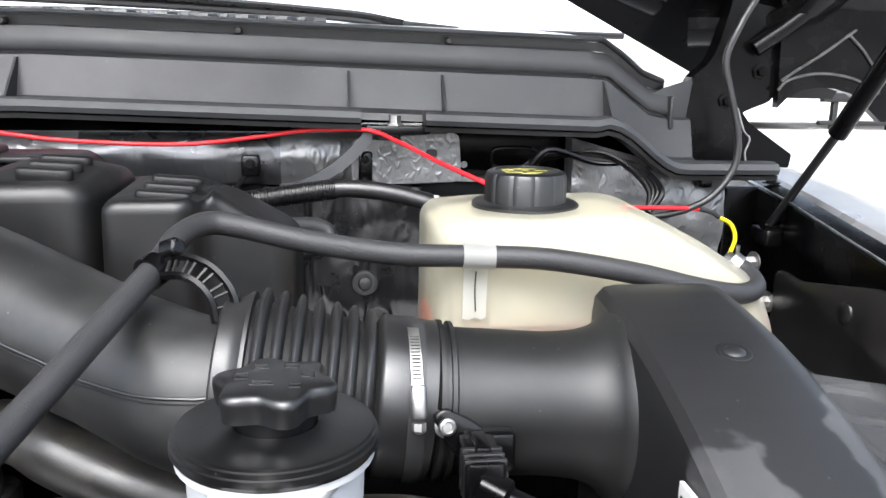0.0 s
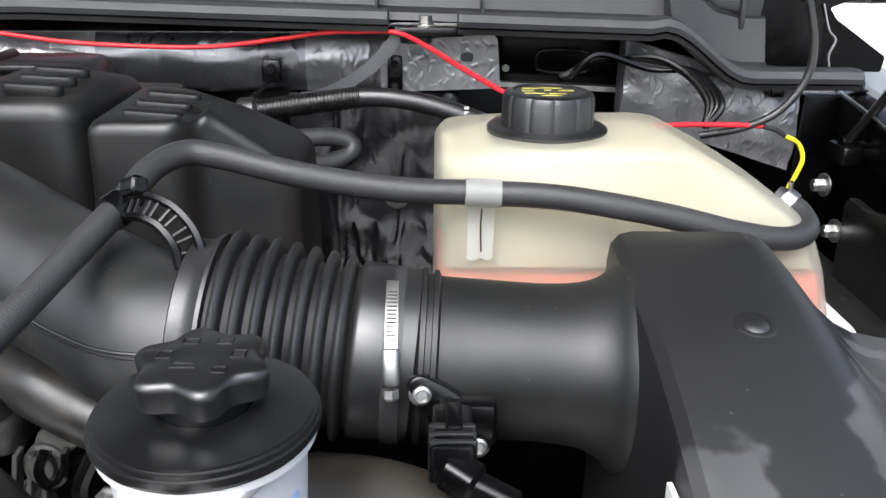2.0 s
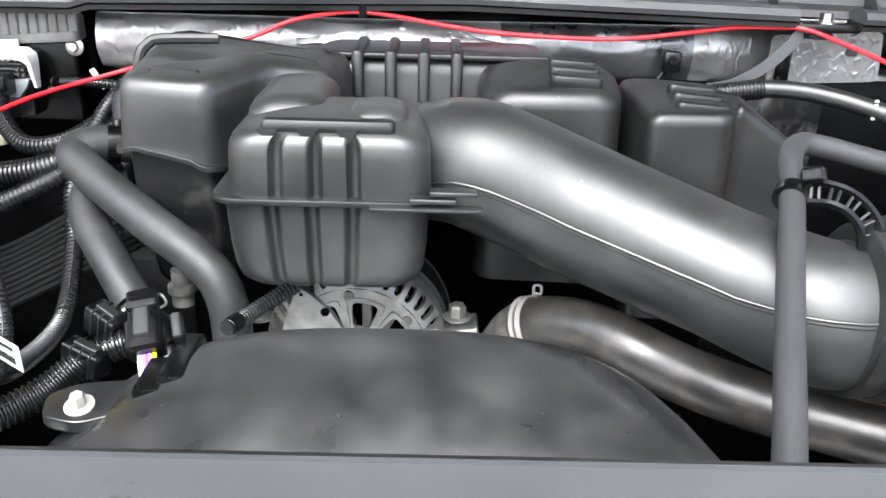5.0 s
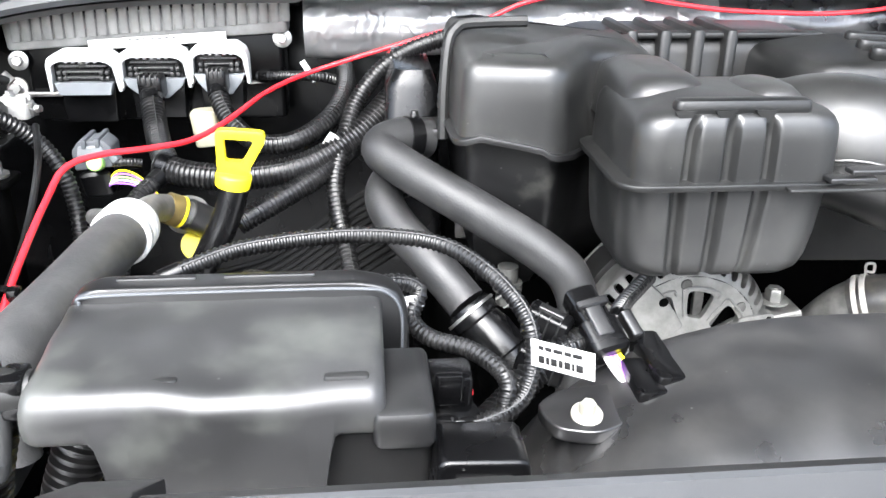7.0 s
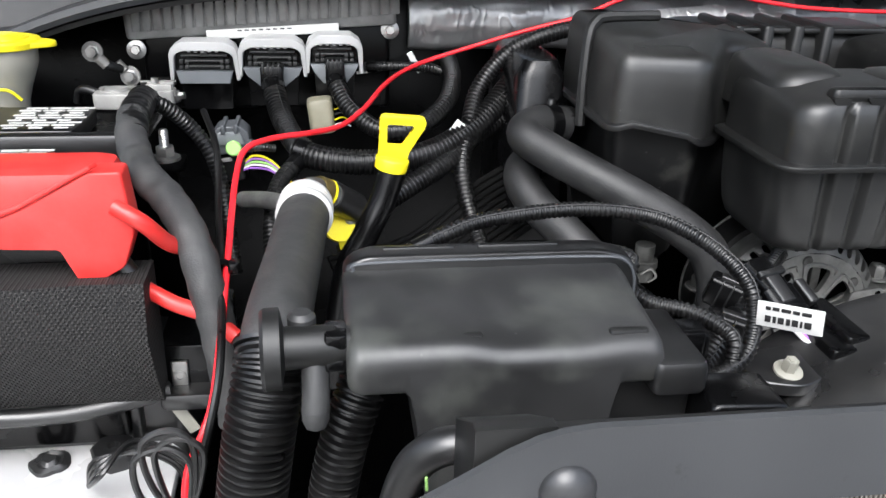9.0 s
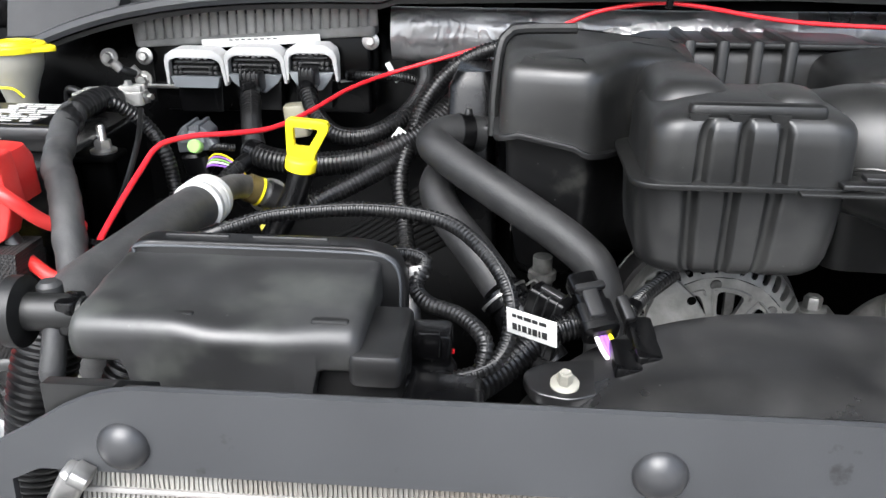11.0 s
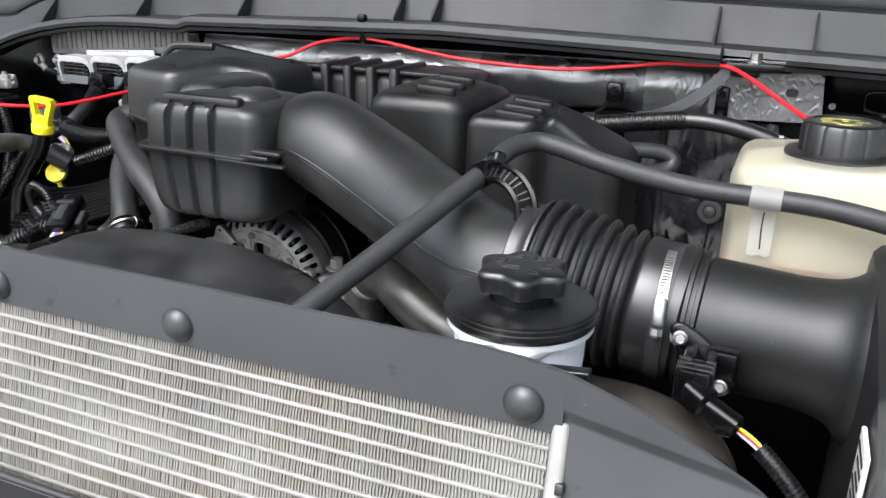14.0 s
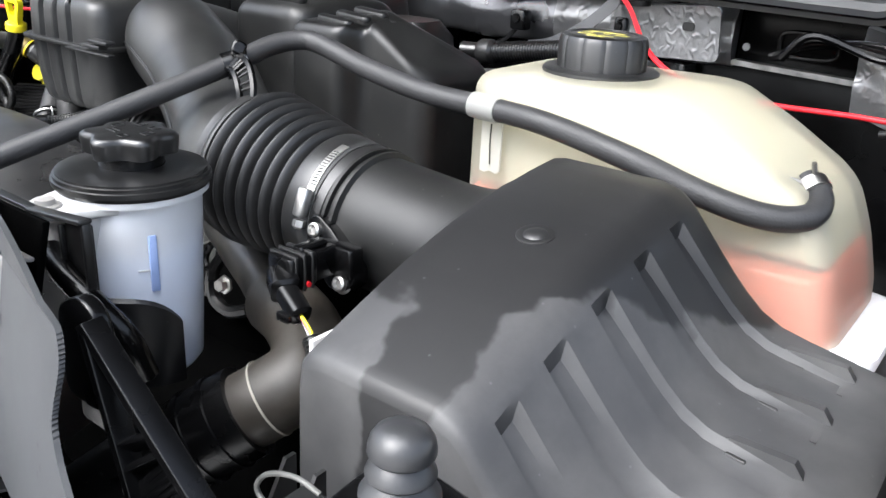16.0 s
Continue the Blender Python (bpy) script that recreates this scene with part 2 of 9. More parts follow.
def crinkle(name, col, rough, strength, scale, metal=0.95, squash=(1, 1, 1)):
    """Foil or film with sharp creases."""
    m = material(name, col, rough, metal=metal, vary=0.15, scale=15, bump=0, spec=0.9)
    n, l = m.node_tree.nodes, m.node_tree.links
    co, mp, v1, v2, add, bp = n["Texture Coordinate"], n.new("ShaderNodeMapping"), n.new("ShaderNodeTexNoise"), n.new("ShaderNodeTexNoise"), n.new("ShaderNodeMath"), n.new("ShaderNodeBump")
    mp.inputs["Scale"].default_value = squash
    v1.noise_type, v1.normalize = "RIDGED_MULTIFRACTAL", True
    v1.inputs["Scale"].default_value, v1.inputs["Detail"].default_value, v1.inputs["Distortion"].default_value = scale, 5, 0.8
    v2.inputs["Scale"].default_value, v2.inputs["Detail"].default_value = scale * 0.4, 3
    l.new(co.outputs["Object"], mp.inputs["Vector"])
    for v in (v1, v2):
        l.new(mp.outputs[0], v.inputs["Vector"])
    l.new(v1.outputs["Fac"], add.inputs[0])
    low = n.new("ShaderNodeMath")
    low.operation = "MULTIPLY"
    low.inputs[1].default_value = 0.45
    l.new(v2.outputs["Fac"], low.inputs[0])
    l.new(low.outputs[0], add.inputs[1])
    l.new(add.outputs[0], bp.inputs["Height"])
    bp.inputs["Strength"].default_value, bp.inputs["Distance"].default_value = strength, 0.006
    l.new(bp.outputs[0], n["Principled BSDF"].inputs["Normal"])
    return m


FOIL = crinkle("crinkled_foil", (0.36, 0.36, 0.36), 0.4, 0.36, 75, 0.8, (1, 1, 0.5))
PLATE_FOIL = crinkle("creased_foil_tape", (0.24, 0.24, 0.245), 0.36, 0.32, 110, 0.7, (1, 1, 0.7))
DULL_FOIL = crinkle("dull_dark_foil", (0.18, 0.18, 0.187), 0.3, 0.3, 60, 0.85, (1, 1, 0.4))
BLACK_FILM = crinkle("crinkled_black_film", (0.006, 0.006, 0.007), 0.26, 0.85, 45, 0.0, (1, 1, 0.35))


def milky(name, col, clear, rough=0.4, glow=0.4):
    """Translucent moulded plastic that lets a tinted liquid show through."""
    m = material(name, col, rough, vary=0.06, scale=12, bump=0.05)
    n, l = m.node_tree.nodes, m.node_tree.links
    b = n["Principled BSDF"]
    tr, tp, m1, m2 = n.new("ShaderNodeBsdfTranslucent"), n.new("ShaderNodeBsdfTransparent"), n.new("ShaderNodeMixShader"), n.new("ShaderNodeMixShader")
    tr.inputs["Color"].default_value, tp.inputs["Color"].default_value = (*col, 1), (*[0.5 + 0.5 * c for c in col], 1)
    m1.inputs[0].default_value, m2.inputs[0].default_value = glow, clear
    l.new(b.outputs[0], m1.inputs[1])
    l.new(tr.outputs[0], m1.inputs[2])
    l.new(m1.outputs[0], m2.inputs[1])
    l.new(tp.outputs[0], m2.inputs[2])
    l.new(m2.outputs[0], n["Material Output"].inputs["Surface"])
    return m


BOTTLE = milky("cream_translucent_plastic", (0.66, 0.64, 0.55), 0.58)
TAPE = milky("frosted_tape", (0.82, 0.82, 0.78), 0.6)
RES_WHITE = milky("bluish_white_translucent_plastic", (0.95, 0.965, 0.985), 0.35, glow=0.12)
COOLANT = material("pink_coolant", (0.74, 0.16, 0.095), 0.3, vary=0.1, bump=0)
SIGHT = material("blue_sight_strip", (0.3, 0.4, 0.68), 0.3, vary=0.05, bump=0)
PS_FLUID = material("pale_blue_fluid", (0.58, 0.7, 0.93), 0.3, vary=0.08, bump=0)
INNER = material("cream_inner_wall", (0.64, 0.61, 0.5), 0.6, vary=0.3, scale=9, bump=0, dust=0.6, dust_col=(0.46, 0.39, 0.2))


# ---- mesh helpers, in world metres ----
BASE = {}


def thing(name, loc, label, category, group="", kind=""):
    ob = new(name)
    ob.empty_display_size = 0.02
    ob.location = loc
    BASE[ob.name] = Vector(loc)
    return tagged(ob, label, category, group, kind)


def finish(name, bm, mat, at, smooth):
    bmesh.ops.recalc_face_normals(bm, faces=bm.faces[:])
    bmesh.ops.translate(bm, verts=bm.verts[:], vec=-Vector(at))
    me = bpy.data.meshes.new(name)
    bm.to_mesh(me)
    bm.free()
    me.materials.append(mat)
    for p in me.polygons:
        p.use_smooth = True
    me.set_sharp_from_angle(angle=radians(smooth))
    return new(name, me)


def part(name, bm, mat, parent, label="", smooth=38):
    at = BASE[parent.name]
    ob = finish(name, bm, mat, at, smooth)
    ob.parent = parent
    BASE[ob.name] = at
    return tagged(ob, label)


def single(name, bm, mat, label, category, group="", kind="", smooth=38):
    c = Vector((0, 0, 0))
    lo = Vector([min(v.co[i] for v in bm.verts) for i in range(3)])
    hi = Vector([max(v.co[i] for v in bm.verts) for i in range(3)])
    c = Vector(((lo.x + hi.x) / 2, (lo.y + hi.y) / 2, lo.z))
    ob = finish(name, bm, mat, c, smooth)
    ob.location = c
    BASE[ob.name] = c
    return tagged(ob, label, category, group, kind)


def B():
    return bmesh.new()


def loft(bm, rings, cap=True, close=True):
    vs = [[bm.verts.new(p) for p in r] for r in rings]
    n = len(vs[0])
    for a, b in zip(vs, vs[1:]):
        for i in range(n if close else n - 1):
            j = (i + 1) % n
            bm.faces.new((a[i], a[j], b[j], b[i]))
    if cap:
        bm.faces.new(vs[0][::-1])
        bm.faces.new(vs[-1])
    return [v for r in vs for v in r]


def rr(x0, x1, y0, y1, r, z, n=4):
    r = max(0.0003, min(r, (x1 - x0) / 2.01, (y1 - y0) / 2.01))
    out = []
    for cx, cy, a in ((x1 - r, y1 - r, 0), (x0 + r, y1 - r, 90), (x0 + r, y0 + r, 180), (x1 - r, y0 + r, 270)):
        for k in range(n + 1):
            t = radians(a + 90 * k / n)
            out.append(Vector((cx + r * math.cos(t), cy + r * math.sin(t), z)))
    return out


def stack(bm, secs, n=4):
    """Rounded sections (z, x0, x1, y0, y1, r) piled up."""
    return loft(bm, [rr(x0, x1, y0, y1, r, z, n) for z, x0, x1, y0, y1, r in secs])


def rbox(bm, x0, x1, y0, y1, z0, z1, r=0.003, b=0.002, n=3):
    b = min(b, (z1 - z0) / 2.1, (x1 - x0) / 2.2, (y1 - y0) / 2.2)
    secs = []
    for k in range(3):
        a = radians(90 * k / 2)
        i = b * (1 - math.sin(a))
        secs.append((z0 + b * (1 - math.cos(a)), x0 + i, x1 - i, y0 + i, y1 - i, r))
    for k in range(3):
        a = radians(90 * (2 - k) / 2)
        i = b * (1 - math.sin(a))
        secs.append((z1 - b * (1 - math.cos(a)), x0 + i, x1 - i, y0 + i, y1 - i, r))
    return stack(bm, secs, n)


def smooth_path(pts, per=8):
    P = [Vector(p) for p in pts]
    if len(P) == 2:
        return P
    P = [P[0] * 2 - P[1]] + P + [P[-1] * 2 - P[-2]]
    out = []
    for i in range(1, len(P) - 2):
        a, b, c, d = P[i - 1:i + 3]
        for k in range(per):
            t = k / per
            out.append(0.5 * (2 * b + (c - a) * t + (2 * a - 5 * b + 4 * c - d) * t * t + (3 * b - a - 3 * c + d) * t ** 3))
    return out + [P[-2]]


def even(path, step):
    """The path sampled at even lengths."""
    d = [0.0]
    for a, b in zip(path, path[1:]):
        d.append(d[-1] + (b - a).length)
    n = max(2, int(d[-1] / step))
    out, i = [], 0
    for k in range(n + 1):
        s = d[-1] * k / n
        while i < len(d) - 2 and d[i + 1] < s:
            i += 1
        out.append(path[i].lerp(path[i + 1], (s - d[i]) / max(1e-9, d[i + 1] - d[i])))
    return out


def sweep(bm, path, radii, n=12, flat=1.0):
    up, rings = Vector((0.13, 0.31, 0.94)), []
    for i, p in enumerate(path):
        t = (path[min(i + 1, len(path) - 1)] - path[max(i - 1, 0)]).normalized()
        u = (up - t * up.dot(t)).normalized()
        up = u
        w = t.cross(u)
        r = radii[i] if isinstance(radii, (list, tuple)) else radii
        rings.append([p + r * (math.cos(2 * math.pi * k / n) * w + flat * math.sin(2 * math.pi * k / n) * u) for k in range(n)])
    return loft(bm, rings)


def tube(bm, pts, r, n=12, per=8):
    return sweep(bm, smooth_path(pts, per), r, n)


def corrugated(bm, pts, r, pitch=0.004, depth=0.0012, n=12):
    path = even(smooth_path(pts, 12), pitch / 4)
    return sweep(bm, path, [r - (depth if i % 4 >= 2 else 0) for i in range(len(path))], n)


def lathe(bm, origin, axis, profile, n=32, lobes=0, lobe_depth=0.0, cap=True):
    """profile: (distance along the axis, radius)."""
    o, a = Vector(origin), Vector(axis).normalized()
    u = a.orthogonal().normalized()
    w = a.cross(u)
    rings = []
    for t, r in profile:
        rings.append([o + a * t + (r * (1 + lobe_depth * math.cos(lobes * 2 * math.pi * k / n))) * (math.cos(2 * math.pi * k / n) * u + math.sin(2 * math.pi * k / n) * w) for k in range(n)])
    return loft(bm, rings, cap=cap)


def bar(bm, p0, p1, w, h, r=0.003, side=(1, 0, 0)):
    """A rounded bar of width w and height h from p0 to p1."""
    p0, p1 = Vector(p0), Vector(p1)
    t = (p1 - p0).normalized()
    u = (Vector(side) - t * t.dot(Vector(side))).normalized()
    v = t.cross(u)
    q = min(r, w / 2.2, h / 2.2) * 0.5
    n = (p1 - p0).length
    rings = []
    for d, i in ((0, q), (q, 0), (n - q, 0), (n, q)):
        rings.append([p0 + t * d + u * p.x + v * p.y for p in rr(-w / 2 + i, w / 2 - i, -h / 2 + i, h / 2 - i, r, 0, 3)])
    return loft(bm, rings)


def prism(bm, poly, axis, a0, a1, b=0.0, steps=3):
    """A 2D outline drawn out along an axis from a0 to a1, its rims rounded by about b."""
    n = len(poly)
    cx, cy = sum(p[0] for p in poly) / n, sum(p[1] for p in poly) / n
    size = max(max(abs(p[0] - cx), abs(p[1] - cy)) for p in poly)
    secs = []
    if b:
        secs = [(a0 + b * (1 - math.cos(radians(90 * k / steps))), 1 - b * (1 - math.sin(radians(90 * k / steps))) / size) for k in range(steps + 1)]
        secs += [(a1 - b * (1 - math.cos(radians(90 * k / steps))), 1 - b * (1 - math.sin(radians(90 * k / steps))) / size) for k in range(steps, -1, -1)]
    else:
        secs = [(a0, 1.0), (a1, 1.0)]
    rings = []
    for a, s in secs:
        ring = []
        for x, y in poly:
            x, y = cx + (x - cx) * s, cy + (y - cy) * s
            ring.append(Vector({"x": (a, x, y), "y": (x, a, y), "z": (x, y, a)}[axis]))
        rings.append(ring)
    return loft(bm, rings)


def fillet(poly, r, n=4):
    """A 2D outline with its corners rounded."""
    out = []
    m = len(poly)
    for i in range(m):
        a, p, c = Vector(poly[i - 1]), Vector(poly[i]), Vector(poly[(i + 1) % m])
        d = min(r, (a - p).length * 0.45, (c - p).length * 0.45)
        s, e = p + (a - p).normalized() * d, p + (c - p).normalized() * d
        for k in range(n + 1):
            t = k / n
            out.append(tuple(s * (1 - t) ** 2 + p * 2 * t * (1 - t) + e * t * t))
    return out


def dome(bm, outline, zf, z0, edge, draft=0.0, inner=8):
    """A cover on a 2D outline: walls from z0, a rounded rim, and a roof that follows zf(x, y)."""
    n = len(outline)
    cx, cy = sum(p[0] for p in outline) / n, sum(p[1] for p in outline) / n
    far = [math.hypot(x - cx, y - cy) for x, y in outline]

    def ring(inset, drop, flat=None):
        out = []
        for (x, y), f in zip(outline, far):
            k = 1 - inset / f
            p, q = cx + (x - cx) * k, cy + (y - cy) * k
            out.append(Vector((p, q, flat if flat is not None else zf(p, q) - drop)))
        return out

    rings = [ring(-draft, 0, z0)]
    for k in range(7):
        a = radians(90 * k / 6)
        rings.append(ring(edge * (1 - math.cos(a)), edge * (1 - math.sin(a))))
    m = min(far)
    for k in range(1, inner):
        t = k / inner
        rings.append([Vector((p.x + (cx - p.x) * t, p.y + (cy - p.y) * t, zf(p.x + (cx - p.x) * t, p.y + (cy - p.y) * t))) for p in rings[7]])
    loft(bm, rings, cap=False)
    vs = bm.verts[:]
    bm.faces.new(vs[-n:])


def holed(bm, F, u0, u1, v0, v1, hole, depth):
    """One cell of a surface F(u, v, d) with a hole through it; the hole's wall goes down to depth."""
    cu, cv = sum(p[0] for p in hole) / len(hole), sum(p[1] for p in hole) / len(hole)
    lip = []
    for u, v in hole:
        du, dv = u - cu, v - cv
        k = min([((u1 if du > 0 else u0) - cu) / du if du else 9e9, ((v1 if dv > 0 else v0) - cv) / dv if dv else 9e9])
        lip.append((cu + du * k, cv + dv * k))
    for cu_, cv_ in ((u0, v0), (u0, v1), (u1, v0), (u1, v1)):
        i = min(range(len(lip)), key=lambda j: abs(lip[j][0] - cu_) / (u1 - u0) + abs(lip[j][1] - cv_) / (v1 - v0))
        lip[i] = (cu_, cv_)
    loft(bm, [[F(u, v, 0) for u, v in lip], [F(u, v, 0) for u, v in hole], [F(u, v, depth * 0.15) for u, v in [(cu + (a - cu) * 0.97, cv + (b - cv) * 0.97) for a, b in hole]], [F(u, v, depth) for u, v in hole]], cap=False)


def turn(bm, vs, centre, rx=0, ry=0, rz=0):
    m = Matrix.Translation(centre) @ pose(0, 0, 0, rx, ry, rz) @ Matrix.Translation(-Vector(centre))
    bmesh.ops.transform(bm, matrix=m, verts=vs)
    return vs


def hex_bolt(name, at, axis, r, label, washer=1.5, h=0.008, mat=None, group=""):
    ob = thing(name, at, label, "bolt", group)
    a = Vector(axis).normalized()
    bm = B()
    lathe(bm, at, a, [(0, r * washer), (0.0015, r * washer), (0.002, r * washer * 0.93)], 24)
    part("washer", bm, mat or STEEL, ob)
    bm = B()
    lathe(bm, Vector(at) + a * 0.0016, a, [(0, r), (h * 0.85, r), (h, r * 0.85)], 6)
    lathe(bm, Vector(at) + a * (h + 0.0012), a, [(0, r * 0.5), (0.0012, r * 0.45)], 12)
    part("bolt_head", bm, mat or STEEL, ob)
    return ob


def clamp_ring(name, at, axis, r, w, mat, parent, label=""):
    bm = B()
    lathe(bm, Vector(at) - Vector(axis).normalized() * w / 2, axis, [(0, r), (0, r + 0.0015), (w, r + 0.0015), (w, r)], 40)
    return part(name, bm, mat, parent, label)


# ---- ground and distance ----
bm = B()
loft(bm, [[Vector((-120, -120, 0)), Vector((120, -120, 0))], [Vector((-120, 160, 0)), Vector((120, 160, 0))]], cap=False, close=False)
single("ground", bm, CONCRETE, "pale sunlit concrete yard round the truck", "ground", kind="structure")
yard = thing("storage_building", (11.0, 27.0, 0), "long pale beige building across the concrete yard", "building")
bm = B(); rbox(bm, -6, 60, 27, 35, 0, 4.2, 0.02, 0.02)
part("wall", bm, material("beige_wall_panels", (0.5, 0.48, 0.43), 0.7, vary=0.1, scale=1, bump=0.1, grain=40), yard)
bm = B(); rbox(bm, -6.4, 60.4, 26.6, 35.4, 4.2, 4.5, 0.02, 0.02)
part("roof", bm, COWL, yard)
trailer = thing("parked_trailer", (11.5, 18.5, 0), "white box trailer with a dark flat frame parked in the yard", "trailer")
bm = B(); rbox(bm, 7.6, 10.75, 17.6, 19.8, 0.16, 1.06, 0.12, 0.06)
part("body", bm, PAINT, trailer, "white side panel")
bm = B(); rbox(bm, 10.9, 17.0, 17.8, 19.8, 0.62, 0.82, 0.02, 0.02)
part("deck", bm, BLACK_MATTE, trailer, "dark flat deck")
bm = B(); rbox(bm, 10.9, 17.0, 17.75, 17.8, 0.84, 0.90, 0.01, 0.01)
part("side_rail", bm, STEEL, trailer)
for x in (11.2, 12.6, 14.0, 15.4):
    bm = B(); rbox(bm, x, x + 0.12, 17.85, 18.0, 0.0, 0.64, 0.02, 0.02)
    part("leg", bm, BLACK_MATTE, trailer)
bm = B(); rbox(bm, 10.9, 17.0, 17.85, 18.0, 0.10, 0.2, 0.02, 0.02)
part("lower_beam", bm, BLACK_MATTE, trailer)

# ---- the truck's body round the engine bay ----
firewall = thing("firewall", (-0.4, 1.1, 0.6), "black painted steel firewall behind the engine", "wall", kind="structure")
bm = B(); rbox(bm, -1.45, 0.545, 1.105, 1.13, 0.5, 1.34, 0.004, 0.004)
part("panel", bm, BLACK_PAINT, firewall)
bm = B(); rbox(bm, 0.5455, 0.66, 1.105, 1.125, 0.5, 1.25, 0.004, 0.004)
part("end_panel", bm, BLACK_PAINT, firewall)
for s in (1, -1):
    xm = 0.56 if s == 1 else -1.38
    f = thing("inner_fender", (xm, 0.5, 0.5), "black inner fender panel beside the engine", "panel", kind="structure")
    bm = B()
    rings = []
    for y in (0.22, 0.53, 0.73, 1.0, 1.10):
        x = (0.53 + 0.2 * max(-0.2, y - 0.73)) if s == 1 else -0.82 - (0.53 + 0.2 * max(-0.2, y - 0.73))
        rings.append([Vector((x + s * a, y, z)) for a, z in ((0.0, 0.45), (0.0, 1.225), (0.015, 1.225), (0.015, 0.45))])
    loft(bm, rings)
    part("panel", bm, BLACK_PAINT, f)
# sloping top rails and white outer fenders
def rail_x(y, s):
    """Inner edge of the fender, which runs outwards to the rear."""
    d = 0.53 + 0.2 * max(-0.2, y - 0.73)
    return d if s == 1 else -0.82 - d


FENDER_Y = ((0.15, -0.06), (0.4, -0.03), (0.7, -0.004), (1.0, 0.008), (1.3, 0.012))
for s in (1, -1):
    f = thing("fender", (rail_x(0.5, s), 0.5, 0.5), "dusty grey front fender of the truck", "fender")
    bm = B()
    prof = [(1.0, 0.0), (1.235, 0.0), (1.247, 0.01), (1.25, 0.05), (1.24, 0.09), (1.21, 0.115), (1.0, 0.13), (0.6, 0.13)]
    rings = []
    for y, dz in FENDER_Y:
        rings.append([Vector((rail_x(y, s) + s * (0.02 + d), y, z + dz)) for z, d in prof])
    loft(bm, rings, cap=False, close=False)
    part("outer_panel", bm, FENDER_PAINT, f)
    bm = B()
    rings = []
    for y, dz in FENDER_Y:
        rings.append([Vector((rail_x(y, s) + s * a, y, 1.243 + b + dz)) for a, b in ((-0.012, -0.05), (-0.012, -0.004), (-0.006, 0.0), (0.016, 0.003), (0.0195, 0.0), (0.0195, -0.05))])
    loft(bm, rings)
    part("inner_rail", bm, BLACK_PAINT, f, "glossy black inner rail")
    bm = B(); sweep(bm, [Vector((rail_x(y, s) - s * 0.0125, y, 1.244 + dz)) for y, dz in FENDER_Y], 0.0016, 6)
    part("edge_bead", bm, STEEL, f, "thin bright bead along the rail edge")

# cowl with weatherstrip, gussets and grille
cowl = thing("cowl_panel", (-0.4, 1.05, 1.34), "weathered black plastic cowl below the windscreen", "cowl", kind="structure")


def cowl_z(x):
    """How far the cowl drops towards its ends."""
    if x > 0.33:
        t = min(1, (x - 0.33) / 0.10)
        return -0.055 * t * t * (3 - 2 * t) - 0.012
    if x < -0.8:
        t = min(1, (-0.8 - x) / 0.45)
        return -0.016 - 0.07 * t * t * t
    return -0.016 * abs(x + 0.35) / 0.7


def cowl_sheet(prof, x0, x1, n, follow=1.0):
    bm = B()
    rings = []
    for i in range(n + 1):
        x = x0 + (x1 - x0) * i / n
        back = 0.0
        rings.append([Vector((x, y - back, z + follow * cowl_z(x))) for y, z in prof])
    loft(bm, rings)
    return bm


part("lower_face", cowl_sheet([(1.026, 1.352), (1.03, 1.36), (1.05, 1.365), (1.067, 1.412), (1.074, 1.415), (1.064, 1.36), (1.055, 1.352)], -1.30, 0.468, 60), COWL, cowl)
part("joint", cowl_sheet([(1.0755, 1.412), (1.0755, 1.4195), (1.09, 1.4195), (1.09, 1.412)], -1.30, 0.455, 60), INK, cowl, "dark open joint")
part("upper_band", cowl_sheet([(1.069, 1.4185), (1.067, 1.424), (1.070, 1.435), (1.076, 1.4455), (1.081, 1.4475), (1.095, 1.447), (1.095, 1.4185)], -1.30, 0.44, 60), COWL, cowl)
part("groove", cowl_sheet([(1.088, 1.4475), (1.086, 1.4585), (1.105, 1.4585), (1.105, 1.4475)], -1.30, 0.435, 60), BLACK, cowl, "black groove")
# lip takes the lighter SEAL colour to paint its sky-lit top edge
part("lip", cowl_sheet([(1.074, 1.4585), (1.0715, 1.4615), (1.0745, 1.4645), (1.082, 1.466), (1.11, 1.4655), (1.11, 1.4585)], -1.30, 0.43, 60), SEAL, cowl, "thin lip coloured paler for its sky-lit top")
for x in (-0.93, -0.66, -0.39, -0.117, 0.143):
    z = cowl_z(x)
    bm = B(); lathe(bm, (x, 1.0855, 1.451 + z), (0, -1, 0), [(0, 0.0042), (0.012, 0.0042), (0.0135, 0.003)], 14)
    part("plug", bm, INK, cowl, "small black plug")
STRIP_PROFILE = [(0.985, 1.351), (0.982, 1.357), (0.987, 1.364), (1.0, 1.3662), (1.02, 1.3645), (1.03, 1.359), (1.028, 1.353), (1.005, 1.351)]
LIP_PROFILE = [(0.990, 1.343), (0.989, 1.3485), (0.996, 1.3505), (1.03, 1.3505), (1.03, 1.343)]
for x0, x1, n in ((-1.34, 0.030, 66), (0.106, 0.555, 30)):
    part("weatherstrip", cowl_sheet(STRIP_PROFILE, x0, x1, n), SEAL, cowl, "grey-black rubber weatherstrip")
    part("under_lip", cowl_sheet(LIP_PROFILE, x0, x1, n), BLACK_MATTE, cowl, "black carrier under the strip")
for x in (-1.13, -0.91, -0.706, -0.433, -0.373, 0.0165, 0.134, 0.345):
    bm = B(); z = cowl_z(x)
    prism(bm, [(1.012, 1.362 + z), (1.052, 1.362 + z), (1.069, 1.409 + z), (1.062, 1.409 + z)], "x", x - 0.0015, x + 0.0015)
    part("gusset", bm, COWL, cowl)
